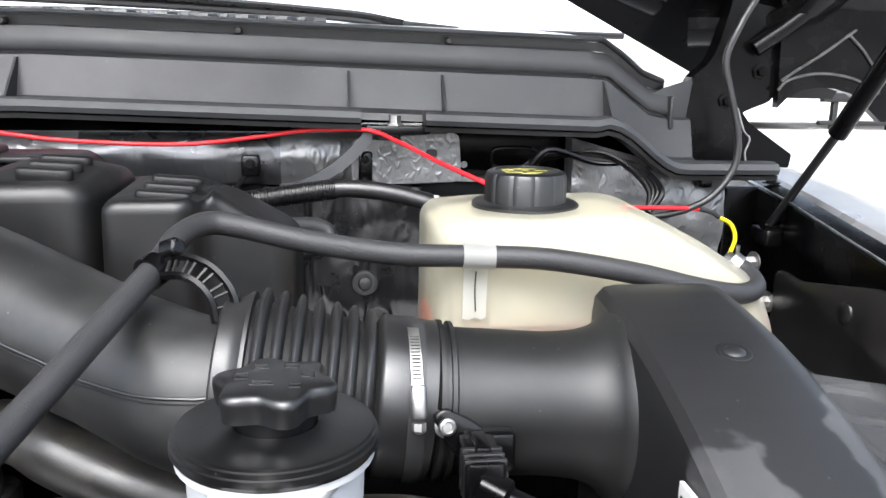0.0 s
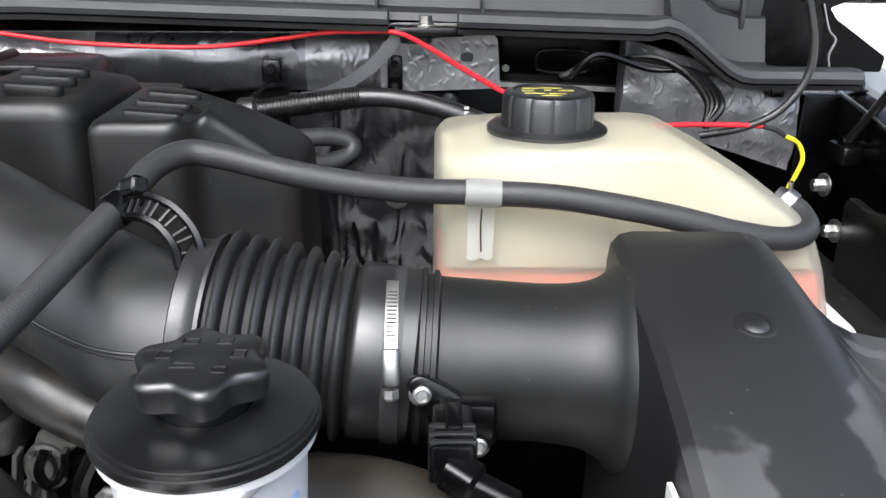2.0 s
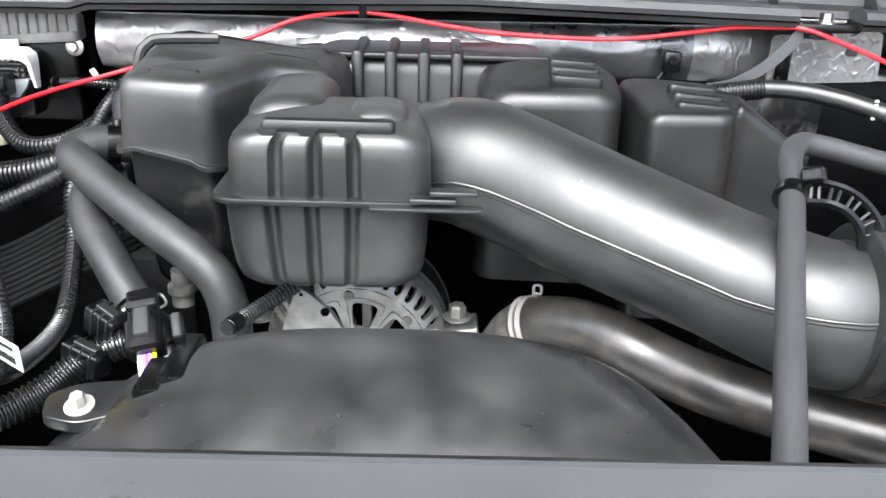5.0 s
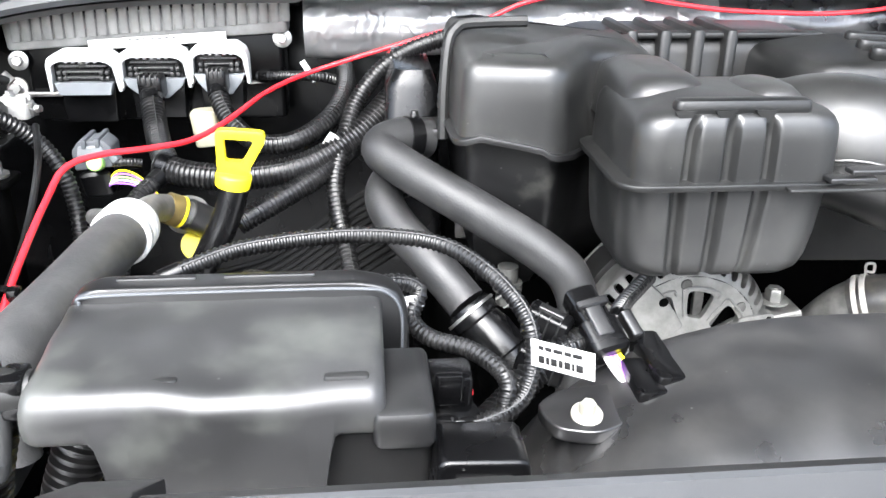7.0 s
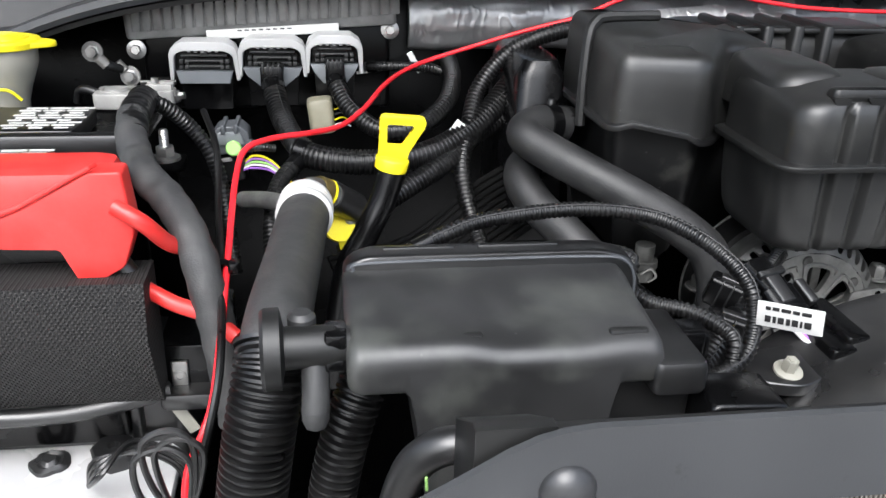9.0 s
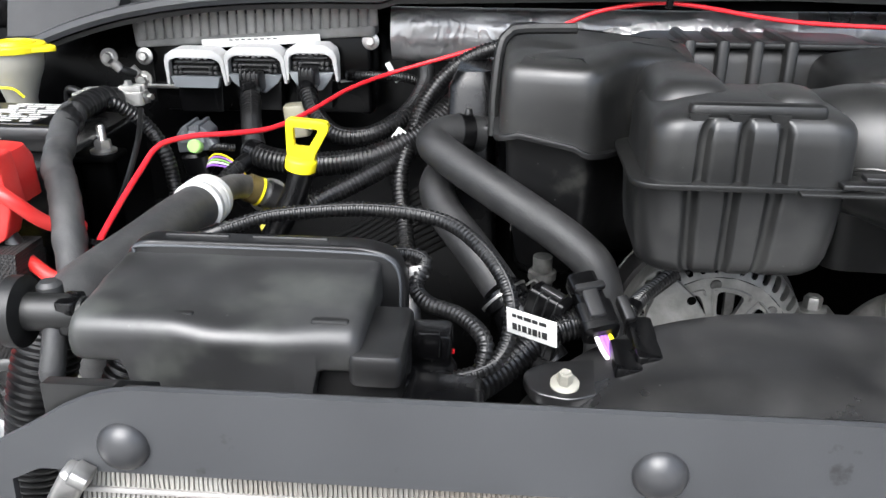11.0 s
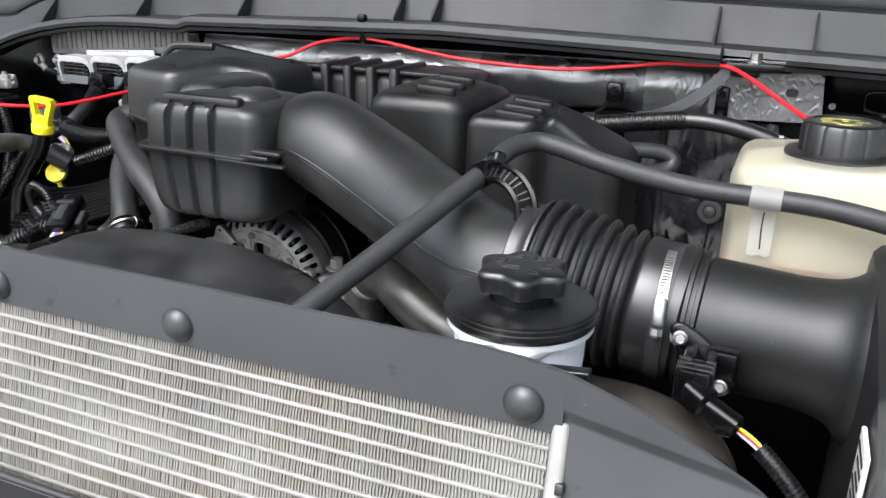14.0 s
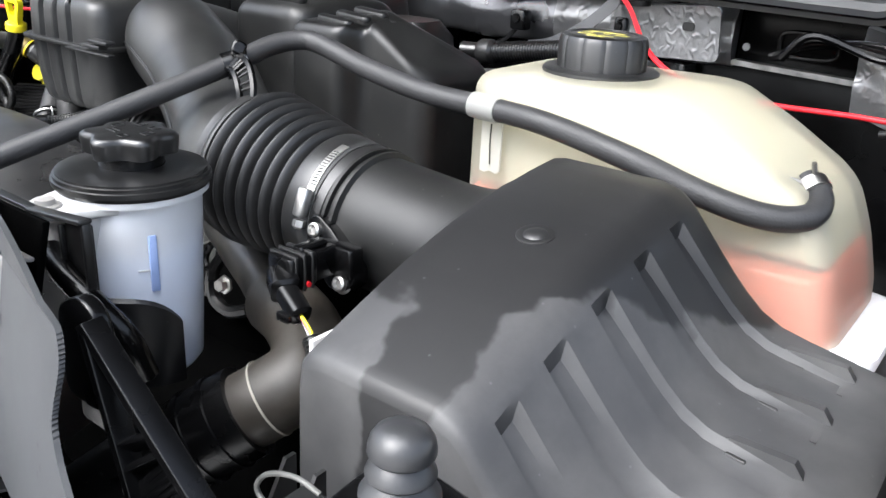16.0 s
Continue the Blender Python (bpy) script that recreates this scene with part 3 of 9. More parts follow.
bm = B(); prism(bm, fillet([(0.395, 1.30), (0.40, 1.372), (0.43, 1.386), (0.47, 1.399), (0.464, 1.345), (0.452, 1.30)], 0.004, 2), "y", 1.074, 1.079, 0.001)
part("end_flap", bm, COWL, cowl)
bm = B(); rbox(bm, 0.436, 0.442, 1.06, 1.073, 1.333, 1.376, 0.002, 0.002)
part("end_post", bm, COWL, cowl)
bm = B(); prism(bm, [(0.37, 1.03), (0.37, 1.10), (0.47, 1.10), (0.55, 1.05), (0.55, 1.03)], "z", 1.283, 1.288)
part("end_shelf", bm, COWL, cowl)
def deck_pt(x, u, lift=0.0):
    """A point of the painted cowl top, which rises towards the glass."""
    return Vector((x, 1.12 + 0.23 * u, 1.463 + 0.012 * u + 0.7 * cowl_z(x) + lift))


bm = B(); loft(bm, [[deck_pt(x, 0), deck_pt(x, 1), deck_pt(x, 1, -0.008), deck_pt(x, 0, -0.008)] for x in [-1.3 + 0.06 * i for i in range(30)]])
part("top_deck", bm, PAINT, cowl, "white painted cowl top")
for j, u in enumerate((0.12, 0.36, 0.6, 0.84)):
    bm = B(); sweep(bm, [deck_pt(-1.25 + 0.0125 * i, u + 0.05 * (1 if i % 4 < 2 else -1), 0.003) for i in range(100)], 0.0035, 5)
    part("grille_rib", bm, BLACK, cowl)
for k in range(25):
    bm = B(); sweep(bm, [deck_pt(-1.25 + 0.05 * k, 0.05, 0.003), deck_pt(-1.25 + 0.05 * k, 0.9, 0.003)], 0.003, 5)
    part("grille_bar", bm, BLACK, cowl)
wip = thing("wiper", (-0.35, 1.2, 1.45), "black wiper arm and blade parked on the cowl", "wiper")
bm = B(); tube(bm, [(-0.75, 1.34, 1.492), (-0.4, 1.32, 1.488), (-0.05, 1.29, 1.476), (0.18, 1.25, 1.458)], 0.006, 8)
part("blade", bm, BLACK, wip)
bm = B(); tube(bm, [(-0.7, 1.33, 1.502), (-0.3, 1.31, 1.496), (0.0, 1.28, 1.48), (0.1, 1.26, 1.466)], 0.006, 8)
part("arm", bm, BLACK_GLOSS, wip)
screen = thing("windscreen", (-0.4, 1.3, 1.42), "windscreen glass painted near-white for the sky it reflects", "windscreen")
bm = B()
rings = []
for i in range(21):
    x = -1.25 + 1.75 * i / 20
    b = 0.12 * ((x + 0.38) / 0.9) ** 2
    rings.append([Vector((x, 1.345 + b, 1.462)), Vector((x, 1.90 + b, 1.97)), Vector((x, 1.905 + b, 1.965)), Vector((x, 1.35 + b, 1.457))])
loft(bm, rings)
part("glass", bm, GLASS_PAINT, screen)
bm = B(); sweep(bm, [Vector((-1.25 + 1.75 * i / 20, 1.34 + 0.12 * ((-1.25 + 1.75 * i / 20 + 0.38) / 0.9) ** 2, 1.462)) for i in range(21)], 0.006, 8)
part("lower_seal", bm, RUBBER, screen, "black rubber seal under the glass")

hood = thing("hood", (-0.4, 1.05, 1.5), "open black-lined engine hood held up above the bay", "hood")
bm = B()
rings = []
for i in range(25):
    x = -1.56 + 2.32 * i / 24
    e = min(0.19, 0.5 * max(0, abs(x + 0.4) - 0.619))
    rings.append([Vector((x, 1.22, 1.56 - e)), Vector((x, 0.9, 1.86 - e)), Vector((x, 0.3, 2.5 - e)), Vector((x, 0.33, 2.53 - e)), Vector((x, 0.93, 1.90 - e)), Vector((x, 1.25, 1.60 - e))])
loft(bm, rings)
part("shell", bm, HOOD_PAINT, hood)


def hood_pt(x, u, lift=0.0):
    """A point on the underside: u is 0 at the rear edge and 1 at the front."""
    return Vector((x, 1.22 - 0.92 * u, 1.56 + 0.94 * u - min(0.19, 0.5 * max(0, abs(x + 0.4) - 0.619)) - lift))


for pts, r in (([(-1.25, 0.06), (-0.9, 0.06), (-0.4, 0.06), (0.1, 0.06), (0.45, 0.06)], 0.03), ([(0.50, 0.05), (0.62, 0.12), (0.68, 0.3), (0.68, 0.6), (0.66, 0.92)], 0.04), ([(0.44, 0.10), (0.52, 0.3), (0.52, 0.6)], 0.03), ([(-1.22, 0.08), (-1.24, 0.3), (-1.24, 0.6), (-1.22, 0.92)], 0.03), ([(0.40, 0.15), (0.1, 0.45), (-0.2, 0.75)], 0.022), ([(-1.2, 0.15), (-0.9, 0.45), (-0.6, 0.75)], 0.022)):
    bm = B(); sweep(bm, smooth_path([hood_pt(x, u) for x, u in pts], 6), r, 10, 0.6)
    part("inner_rib", bm, HOOD_PAINT, hood)

# ---- radiator and its seal ----
rad = thing("radiator", (-0.4, 0.25, 0.85), "dusty aluminium radiator core with horizontal tubes", "radiator")
LEAN_R = 13.7
rad_c = Vector((0, 0.289, 1.222))


def core(bm, vs):
    return turn(bm, vs, rad_c, rx=-LEAN_R)


for k in range(17):
    z = 1.212 - 0.0113 * k
    bm = B(); core(bm, rbox(bm, -0.835, 0.028, 0.287, 0.309, z - 0.0013, z + 0.0013, 0.001, 0.0007))
    part("tube", bm, CORE_TUBE, rad)
bm = B()
zig = []
rnd = random.Random(11)
for k in range(18):
    z1, z0 = 1.212 - 0.0113 * (k - 1) - 0.0009, 1.212 - 0.0113 * k + 0.0009
    rows = []
    for i in range(382):
        x = -0.832 + 0.00225 * i
        wob = 0.0006 * noise.noise(Vector((i * 0.06, k * 1.7, 0)))
        bend = 0.0009 * noise.noise(Vector((i * 0.23, k * 2.3, 5))) + 0.0002 * rnd.uniform(-1, 1)
        push = 0.0007 * rnd.random() ** 3
        for dx, y in ((0, 0.2884), (0.0013, 0.2885), (0.0015, 0.29), (0.0021, 0.29)):
            rows.append([Vector((x + dx + wob * f + bend * (1 - f * f), y + (push if y < 0.29 else 0), z)) for f, z in ((-1, z0), (0, (z0 + z1) / 2), (1, z1))])
    zig += loft(bm, rows, cap=False, close=False)
core(bm, zig)
tagged(part("fin_matrix", bm, FIN, rad, smooth=10), kind="stuff")
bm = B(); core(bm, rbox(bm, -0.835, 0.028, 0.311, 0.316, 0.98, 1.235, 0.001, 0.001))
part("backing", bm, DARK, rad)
for x0, x1, z1 in ((0.028, 0.038, 1.218), (-0.85, -0.834, 1.195)):
    bm = B(); core(bm, rbox(bm, x0, x1, 0.283, 0.290, 0.98, z1, 0.003, 0.002))
    side = part("side_tank", bm, CORE_TUBE, rad, "bright aluminium side tank")
bm = B(); bar(bm, (-0.842, 0.279, 1.195), (-0.829, 0.277, 1.216), 0.012, 0.012, 0.003, (0, 1, 0)); bar(bm, (-0.831, 0.276, 1.2165), (-0.823, 0.276, 1.212), 0.012, 0.007, 0.002, (0, 1, 0))
part("corner_lug", bm, STEEL, rad, "bright bent metal lug")
for k in range(3):
    bm = B(); core(bm, rbox(bm, 0.0345, 0.0395, 0.2815, 0.292, 1.178 - k * 0.027, 1.185 - k * 0.027, 0.001, 0.001))
    part("clip", bm, BLACK, rad)

seal = thing("radiator_seal", (-0.4, 0.28, 1.21), "charcoal rubber air seal along the radiator top", "seal")
bm = B()
outline = [(0.034, 1.212), (0.034, 1.2495), (0.01, 1.2532), (-0.02, 1.2552), (-0.7995, 1.2552), (-0.812, 1.2537), (-0.822, 1.2508), (-0.834, 1.245), (-0.85, 1.235), (-0.882, 1.216), (-0.908, 1.199), (-0.935, 1.175), (-0.955, 1.13), (-0.965, 1.09), (-0.87, 1.09), (-0.864, 1.205), (-0.85, 1.212)]
prism(bm, outline, "y", 0.2822, 0.286)
part("sheet", bm, STRIP, seal)
FLAP_R = smooth_path([(0.034, 1.2495, 0), (0.08, 1.2415, 0), (0.117, 1.230, 0), (0.136, 1.221, 0), (0.1455, 1.212, 0), (0.147, 1.201, 0), (0.1435, 1.186, 0), (0.1435, 1.174, 0), (0.156, 1.162, 0), (0.178, 1.151, 0), (0.184, 1.138, 0), (0.183, 1.12, 0), (0.176, 1.10, 0)], 10)


def flap_pt(x, z, back=0.0):
    """The flap leans with the core and bends forward away from it."""
    return Vector((x, 0.2822 + 0.0035 * max(0, min(1, (1.228 - z) / 0.008)) - 0.26 * max(0, x - 0.034) - 0.2 * max(0, 1.222 - z) + back, z))


bm = B()
rings = []
for i, p in enumerate(FLAP_R):
    xl = float(np.interp(p.y, (1.09, 1.144, 1.17, 1.19, 1.212, 1.2125, 1.25), (0.018, 0.022, 0.025, 0.0275, 0.031, 0.0335, 0.0335)))
    xr = p.x + (0.0008 if i % 2 and p.y < 1.22 else 0) + 0.0004
    xs = [xl + (xr - xl) * k / 12 for k in range(13)]
    rings.append([flap_pt(x, p.y) for x in xs] + [flap_pt(x, p.y, 0.0032) for x in reversed(xs)])
loft(bm, rings)
part("side_flap", bm, STRIP, seal)
bm = B(); prism(bm, [(0.2885, 1.11), (0.2885, 1.2525), (0.296, 1.2515), (0.333, 1.2275), (0.333, 1.11)], "x", -0.846, -0.813, 0.001)
part("end_box", bm, BLACK_MATTE, seal, "black folded end of the seal")
bm = B(); prism(bm, [(0.2885, 1.20), (0.2885, 1.2505), (0.300, 1.2465), (0.312, 1.236), (0.312, 1.20)], "x", -0.813, -0.02, 0.001)
part("rear_lip", bm, BLACK_MATTE, seal, "dark lip behind the seal")
eh = thing("drain_hose", (-0.85, 0.35, 1.15), "black bent rubber hose below the fuse box with green mark", "hose")
bm = B(); tube(bm, [(-0.874, 0.372, 1.08), (-0.872, 0.362, 1.14), (-0.866, 0.352, 1.18), (-0.856, 0.345, 1.20), (-0.842, 0.342, 1.206), (-0.825, 0.345, 1.20), (-0.815, 0.35, 1.18)], 0.0092, 16)
part("hose", bm, RUBBER, eh)
bm = B(); bar(bm, (-0.858, 0.3375, 1.192), (-0.8575, 0.339, 1.183), 0.0015, 0.0012, 0.0004)
part("paint_mark", bm, GREEN, eh, "green paint mark")
pin = thing("push_pin", (-0.578, 0.2825, 1.2265), "black domed plastic push pin in the seal", "push pin", "pins along the radiator seal")
bm = B(); lathe(bm, (-0.578, 0.2823, 1.2265), (0, -1, 0), [(0, 0.0118), (0.001, 0.0118), (0.003, 0.0108), (0.0055, 0.0085), (0.0072, 0.005), (0.0078, 0.0015)], 28)
part("head", bm, PIN, pin)
for x in (-0.809, -0.3845, -0.2235, 0.0115):
    copy_thing(pin, pose(x, 0.2825, 1.2265))

# grille support below the radiator
sup = thing("grille_support", (-0.4, 0.1, 0.9), "glossy black grille opening panel in front of the radiator", "panel")
bm = B()
rings = []
for i in range(25):
    x = -1.0 + 1.3 * i / 24
    rings.append([Vector((x, y, z)) for y, z in ((0.246, 1.0), (0.246, 1.092), (0.2445, 1.0975), (0.241, 1.0995), (0.2375, 1.0965), (0.2365, 1.0812), (0.1735, 1.0812), (0.172, 1.088), (0.165, 1.092), (0.13, 1.085), (0.06, 1.07), (-0.02, 1.055), (-0.06, 1.02), (-0.06, 0.9), (0.2, 0.9))])
loft(bm, rings)
part("panel", bm, GRILLE, sup)
bm = B(); sweep(bm, [Vector((-1.0, 0.241, 1.0975)), Vector((-0.35, 0.241, 1.0975)), Vector((0.3, 0.241, 1.0975))], 0.0032, 10)
part("rear_lip", bm, GRILLE, sup, "rolled lip along the radiator")
bm = B(); sweep(bm, [Vector((-1.0, 0.168, 1.0905)), Vector((-0.35, 0.168, 1.0905)), Vector((0.3, 0.168, 1.0905))], 0.0022, 8)
part("ridge", bm, GRILLE, sup)

# ---- fan shroud ----
shroud = thing("fan_shroud", (-0.4, 0.4, 0.9), "large black domed plastic fan shroud, dusty on top", "fan shroud")
bm = B()
rings = []
def shroud_z(u, top):
    """Height across the dome, u from -1 to 1."""
    return top - (top - 0.99) * (1 - math.sqrt(max(0, 1 - abs(u) ** 2.85)))


for y, w, zt in ((0.31, 0.325, 1.085), (0.325, 0.323, 1.105), (0.34, 0.32, 1.122), (0.36, 0.315, 1.140), (0.38, 0.309, 1.1545), (0.40, 0.302, 1.1655), (0.425, 0.292, 1.176), (0.455, 0.281, 1.184), (0.495, 0.265, 1.1885), (0.51, 0.258, 1.188), (0.52, 0.254, 1.1865), (0.525, 0.25, 1.181), (0.526, 0.247, 1.17)):
    rings.append([Vector((-0.41 + (-1 + k / 28) * w, y, shroud_z(-1 + k / 28, zt))) for k in range(57)])
loft(bm, rings, cap=False, close=False)
part("dome", bm, BLACK_DUSTY, shroud)
bm = B(); tube(bm, [(-0.30, 0.505, 1.1757), (-0.275, 0.465, 1.170), (-0.25, 0.425, 1.156), (-0.24, 0.40, 1.142)], 0.0012, 6)
part("seam", bm, BLACK_DUSTY, shroud, "fine raised moulding seam")


# ---- intake: tube, bellows, mass air flow pipe ----
intake = thing("intake_tube", (-0.2, 0.62, 1.12), "broad black plastic air intake tube with a moulded seam", "intake tube")
bm = B()
path = smooth_path([(-0.075, 0.5567, 1.187), (-0.10, 0.559, 1.189), (-0.16, 0.596, 1.2017), (-0.26, 0.650, 1.2288), (-0.3427, 0.6756, 1.2573), (-0.378, 0.71, 1.2502), (-0.385, 0.77, 1.234), (-0.39, 0.84, 1.212)], 8)
TUBE_R = [float(np.interp(i, (0, 8, 16, 24, 32, 40, 56), (0.0555, 0.0545, 0.0515, 0.0549, 0.0545, 0.0515, 0.0515))) for i in range(len(path))]
sweep(bm, path, TUBE_R, 48)
part("tube", bm, BLACK_SATIN, intake)
bm = B()
seam_pts, seam_low = [], []
for i in range(1, 36):
    t = (path[i + 1] - path[i - 1]).normalized()
    f = Vector((0, -1, 0)) - t * t.dot(Vector((0, -1, 0)))
    f.normalize()
    d = Vector((0, 0, -1)) - t * t.dot(Vector((0, 0, -1)))
    d = (d - f * d.dot(f)).normalized()
    a0 = float(np.interp(i, (2, 6, 9, 14, 20, 30, 36), (-23, -19, -12, -4, -2, 2, 6)))
    for out, a in ((seam_pts, a0), (seam_low, a0 + 3.5)):
        out.append(path[i] + (TUBE_R[i] + 0.0003) * (math.cos(radians(a)) * f + math.sin(radians(a)) * d))
sweep(bm, seam_pts, 0.0012, 8)
part("seam", bm, BLACK, intake)
bm = B()
sweep(bm, seam_low, 0.0007, 6)
part("seam", bm, BLACK, intake)
AX = Vector((1, -0.02, -0.05)).normalized()
bel0 = Vector((-0.085, 0.557, 1.188))
BEL = Vector((1, -0.02, -0.105)).normalized()
bel1 = bel0 + Vector((0.0, 0, 0.0085))
prof = [(0.003, 0.056), (0.005, 0.0605), (0.012, 0.0605), (0.016, 0.0615), (0.021, 0.0655), (0.0235, 0.0655), (0.0245, 0.060)]
for k in range(7):
    c = 0.031 + 0.0122 * k
    r = 0.0692 - 0.0014 * k
    prof += [(c - 0.0044, r - 0.010), (c - 0.0032, r - 0.004), (c - 0.0016, r - 0.0008), (c, r), (c + 0.0016, r - 0.0008), (c + 0.0032, r - 0.004), (c + 0.0044, r - 0.010)]
prof += [(0.1095, 0.0515), (0.111, 0.0545), (0.113, 0.0572), (0.115, 0.0578), (0.128, 0.057), (0.15, 0.0562), (0.152, 0.053)]
bellows = thing("intake_bellows", bel0 - Vector((0, 0, 0.06)), "ribbed black rubber intake bellows", "bellows")
bm = B(); lathe(bm, bel1, BEL, prof, 64)
part("sleeve", bm, RUBBER, bellows)
clamp_ring("front_band", bel0 + AX * 0.011, AX, 0.0597, 0.011, BLACK_MATTE, bellows, "glossy black band")
clampt = thing("hose_clamp", bel0 + AX * 0.137, "bright steel worm-drive hose clamp", "hose clamp")
clamp_ring("rubber_band", bel0 + AX * 0.137, AX, 0.0565, 0.0115, GREYHOSE, clampt, "black rubber cover of the band")
bm = B()
arc = []
for k in range(17):
    a = radians(12 + 60 * k / 16)
    o, d = bel0 + AX * 0.137, Vector((0, -math.sin(a), math.cos(a)))
    arc.append([o + d * (0.0578 + h) + AX * w for w, h in ((-0.0038, 0.0), (-0.0038, 0.0011), (0.0038, 0.0011), (0.0038, 0.0))])
loft(bm, arc)
part("band", bm, STEEL, clampt)
sc = bel0 + AX * 0.137
for k in range(13):
    a = radians(44 + k * 2.6)
    d = Vector((0, -math.sin(a - math.pi / 2 + 1.2), math.cos(a - math.pi / 2 + 1.2)))
    bm = B(); v = rbox(bm, -0.003, 0.003, -0.0004, 0.0004, -0.0005, 0.0005, 0.0003, 0.0003)
    ang = math.atan2(d.z, -d.y)
    turn(bm, v, (0, 0, 0), rx=-math.degrees(ang) + 90)
    bmesh.ops.translate(bm, verts=v, vec=sc + d * 0.0592)
    part("thread", bm, ALU_DARK, clampt)
d = Vector((0, -0.93, 0.36)).normalized()
bm = B()
v = rbox(bm, -0.0052, 0.0052, -0.0045, 0.0045, -0.011, 0.011, 0.003, 0.002)
turn(bm, v, (0, 0, 0), rx=-20)
bmesh.ops.translate(bm, verts=v, vec=sc + d * 0.0625)
part("screw_housing", bm, STEEL, clampt)
bm = B(); lathe(bm, sc + d * 0.0625 + Vector((0, -0.003, -0.013)), (0, -0.3, -1), [(0, 0.005), (0.005, 0.005), (0.007, 0.003)], 6)
part("screw_head", bm, STEEL, clampt)

maf = thing("air_flow_pipe", (0.13, 0.55, 1.11), "wide black plastic air flow pipe joining the air box", "intake pipe")
bm = B()
o = bel0 + AX * 0.150
lathe(bm, o, AX, [(0.0, 0.052), (0.003, 0.0575), (0.006, 0.0575), (0.0065, 0.054), (0.010, 0.054), (0.0105, 0.0565), (0.0135, 0.0565), (0.015, 0.0525), (0.08, 0.0515), (0.096, 0.0525), (0.106, 0.0538), (0.114, 0.056), (0.120, 0.0588), (0.125, 0.0625), (0.129, 0.0675), (0.134, 0.069)], 64)
part("pipe", bm, BLACK_MATTE, maf)
sensor = thing("air_flow_sensor", (0.09, 0.495, 1.15), "black air flow sensor screwed to the intake pipe", "sensor")
bm = B()
v = prism(bm, fillet([(0.06, 1.192), (0.068, 1.198), (0.085, 1.19), (0.112, 1.17), (0.116, 1.158), (0.106, 1.148), (0.09, 1.148), (0.072, 1.172)], 0.005, 3), "y", 0.487, 0.503, 0.002)
turn(bm, v, (0.09, 0.5, 1.17), rx=-14)
part("base", bm, BLACK_GLOSS, sensor)
bm = B()
v = rbox(bm, 0.08, 0.114, 0.482, 0.497, 1.162, 1.186, 0.003, 0.003)
v += rbox(bm, 0.076, 0.099, 0.452, 0.486, 1.164, 1.186, 0.003, 0.002)
v += rbox(bm, 0.083, 0.093, 0.456, 0.482, 1.185, 1.190, 0.002, 0.002)
part("socket", bm, BLACK_GLOSS, sensor)
bm = B()
v = rbox(bm, 0.0745, 0.0995, 0.440, 0.466, 1.162, 1.1875, 0.004, 0.003)
bar(bm, (0.083, 0.445, 1.172), (0.1, 0.435, 1.166), 0.02, 0.02, 0.005, (0, 0, 1)); bar(bm, (0.096, 0.437, 1.167), (0.122, 0.429, 1.157), 0.015, 0.015, 0.005, (0, 0, 1))
part("plug", bm, BLACK_GLOSS, sensor)
for k in range(3):
    bm = B(); rbox(bm, 0.0738, 0.1002, 0.4435 + 0.0075 * k, 0.4465 + 0.0075 * k, 1.1612, 1.1886, 0.004, 0.001)
    part("plug_rib", bm, BLACK, sensor)
bm = B(); rbox(bm, 0.106, 0.118, 0.419, 0.424, 1.154, 1.16, 0.002, 0.001)
part("tie", bm, BLACK_GLOSS, sensor)
bm = B(); lathe(bm, (0.0995, 0.455, 1.166), (1, 0, 0), [(0, 0.0022), (0.002, 0.002)], 8)
part("lock_tab", bm, RED, sensor, "red lock tab")
for at in ((0.07, 0.4945, 1.187), (0.103, 0.4865, 1.157)):
    bm = B(); lathe(bm, at, (0.05, -0.95, 0.3), [(0, 0.0078), (0.001, 0.0078), (0.002, 0.006), (0.0065, 0.0055), (0.0075, 0.004), (0.005, 0.003)], 18)
    part("screw", bm, STEEL, sensor, "bright steel screw")
cab = thing("sensor_cable", (0.15, 0.43, 1.0), "sensor cable in black loom with coloured wires bare", "cable")
for i, (mt, off) in enumerate(((PURPLE, 0), (YELLOW, 0.0022), (PALE_WIRE, -0.0022), (RED, 0.001))):
    bm = B(); tube(bm, [(0.118, 0.430 - off * 0.5, 1.158 + off), (0.135, 0.424, 1.15 + off), (0.152, 0.416, 1.137 + off * 0.5)], 0.0013, 6)
    part("wire", bm, mt, cab)
bm = B(); corrugated(bm, [(0.136, 0.4235, 1.149), (0.15, 0.417, 1.139), (0.167, 0.41, 1.122), (0.182, 0.405, 1.09), (0.186, 0.405, 1.04), (0.178, 0.41, 0.98), (0.165, 0.42, 0.93)], 0.0068, 0.003, 0.0008, 12)
part("loom", bm, LOOM, cab)

# ---- air box ----
air = thing("air_box", (0.32, 0.46, 1.0), "large black air cleaner box with ribbed sloping side", "air box")


def air_top(y):
    t = (y - 0.353) / (0.594 - 0.353)
    return 1.191 + 0.061 * t + 0.012 * math.sin(max(0, min(1, t)) * math.pi)


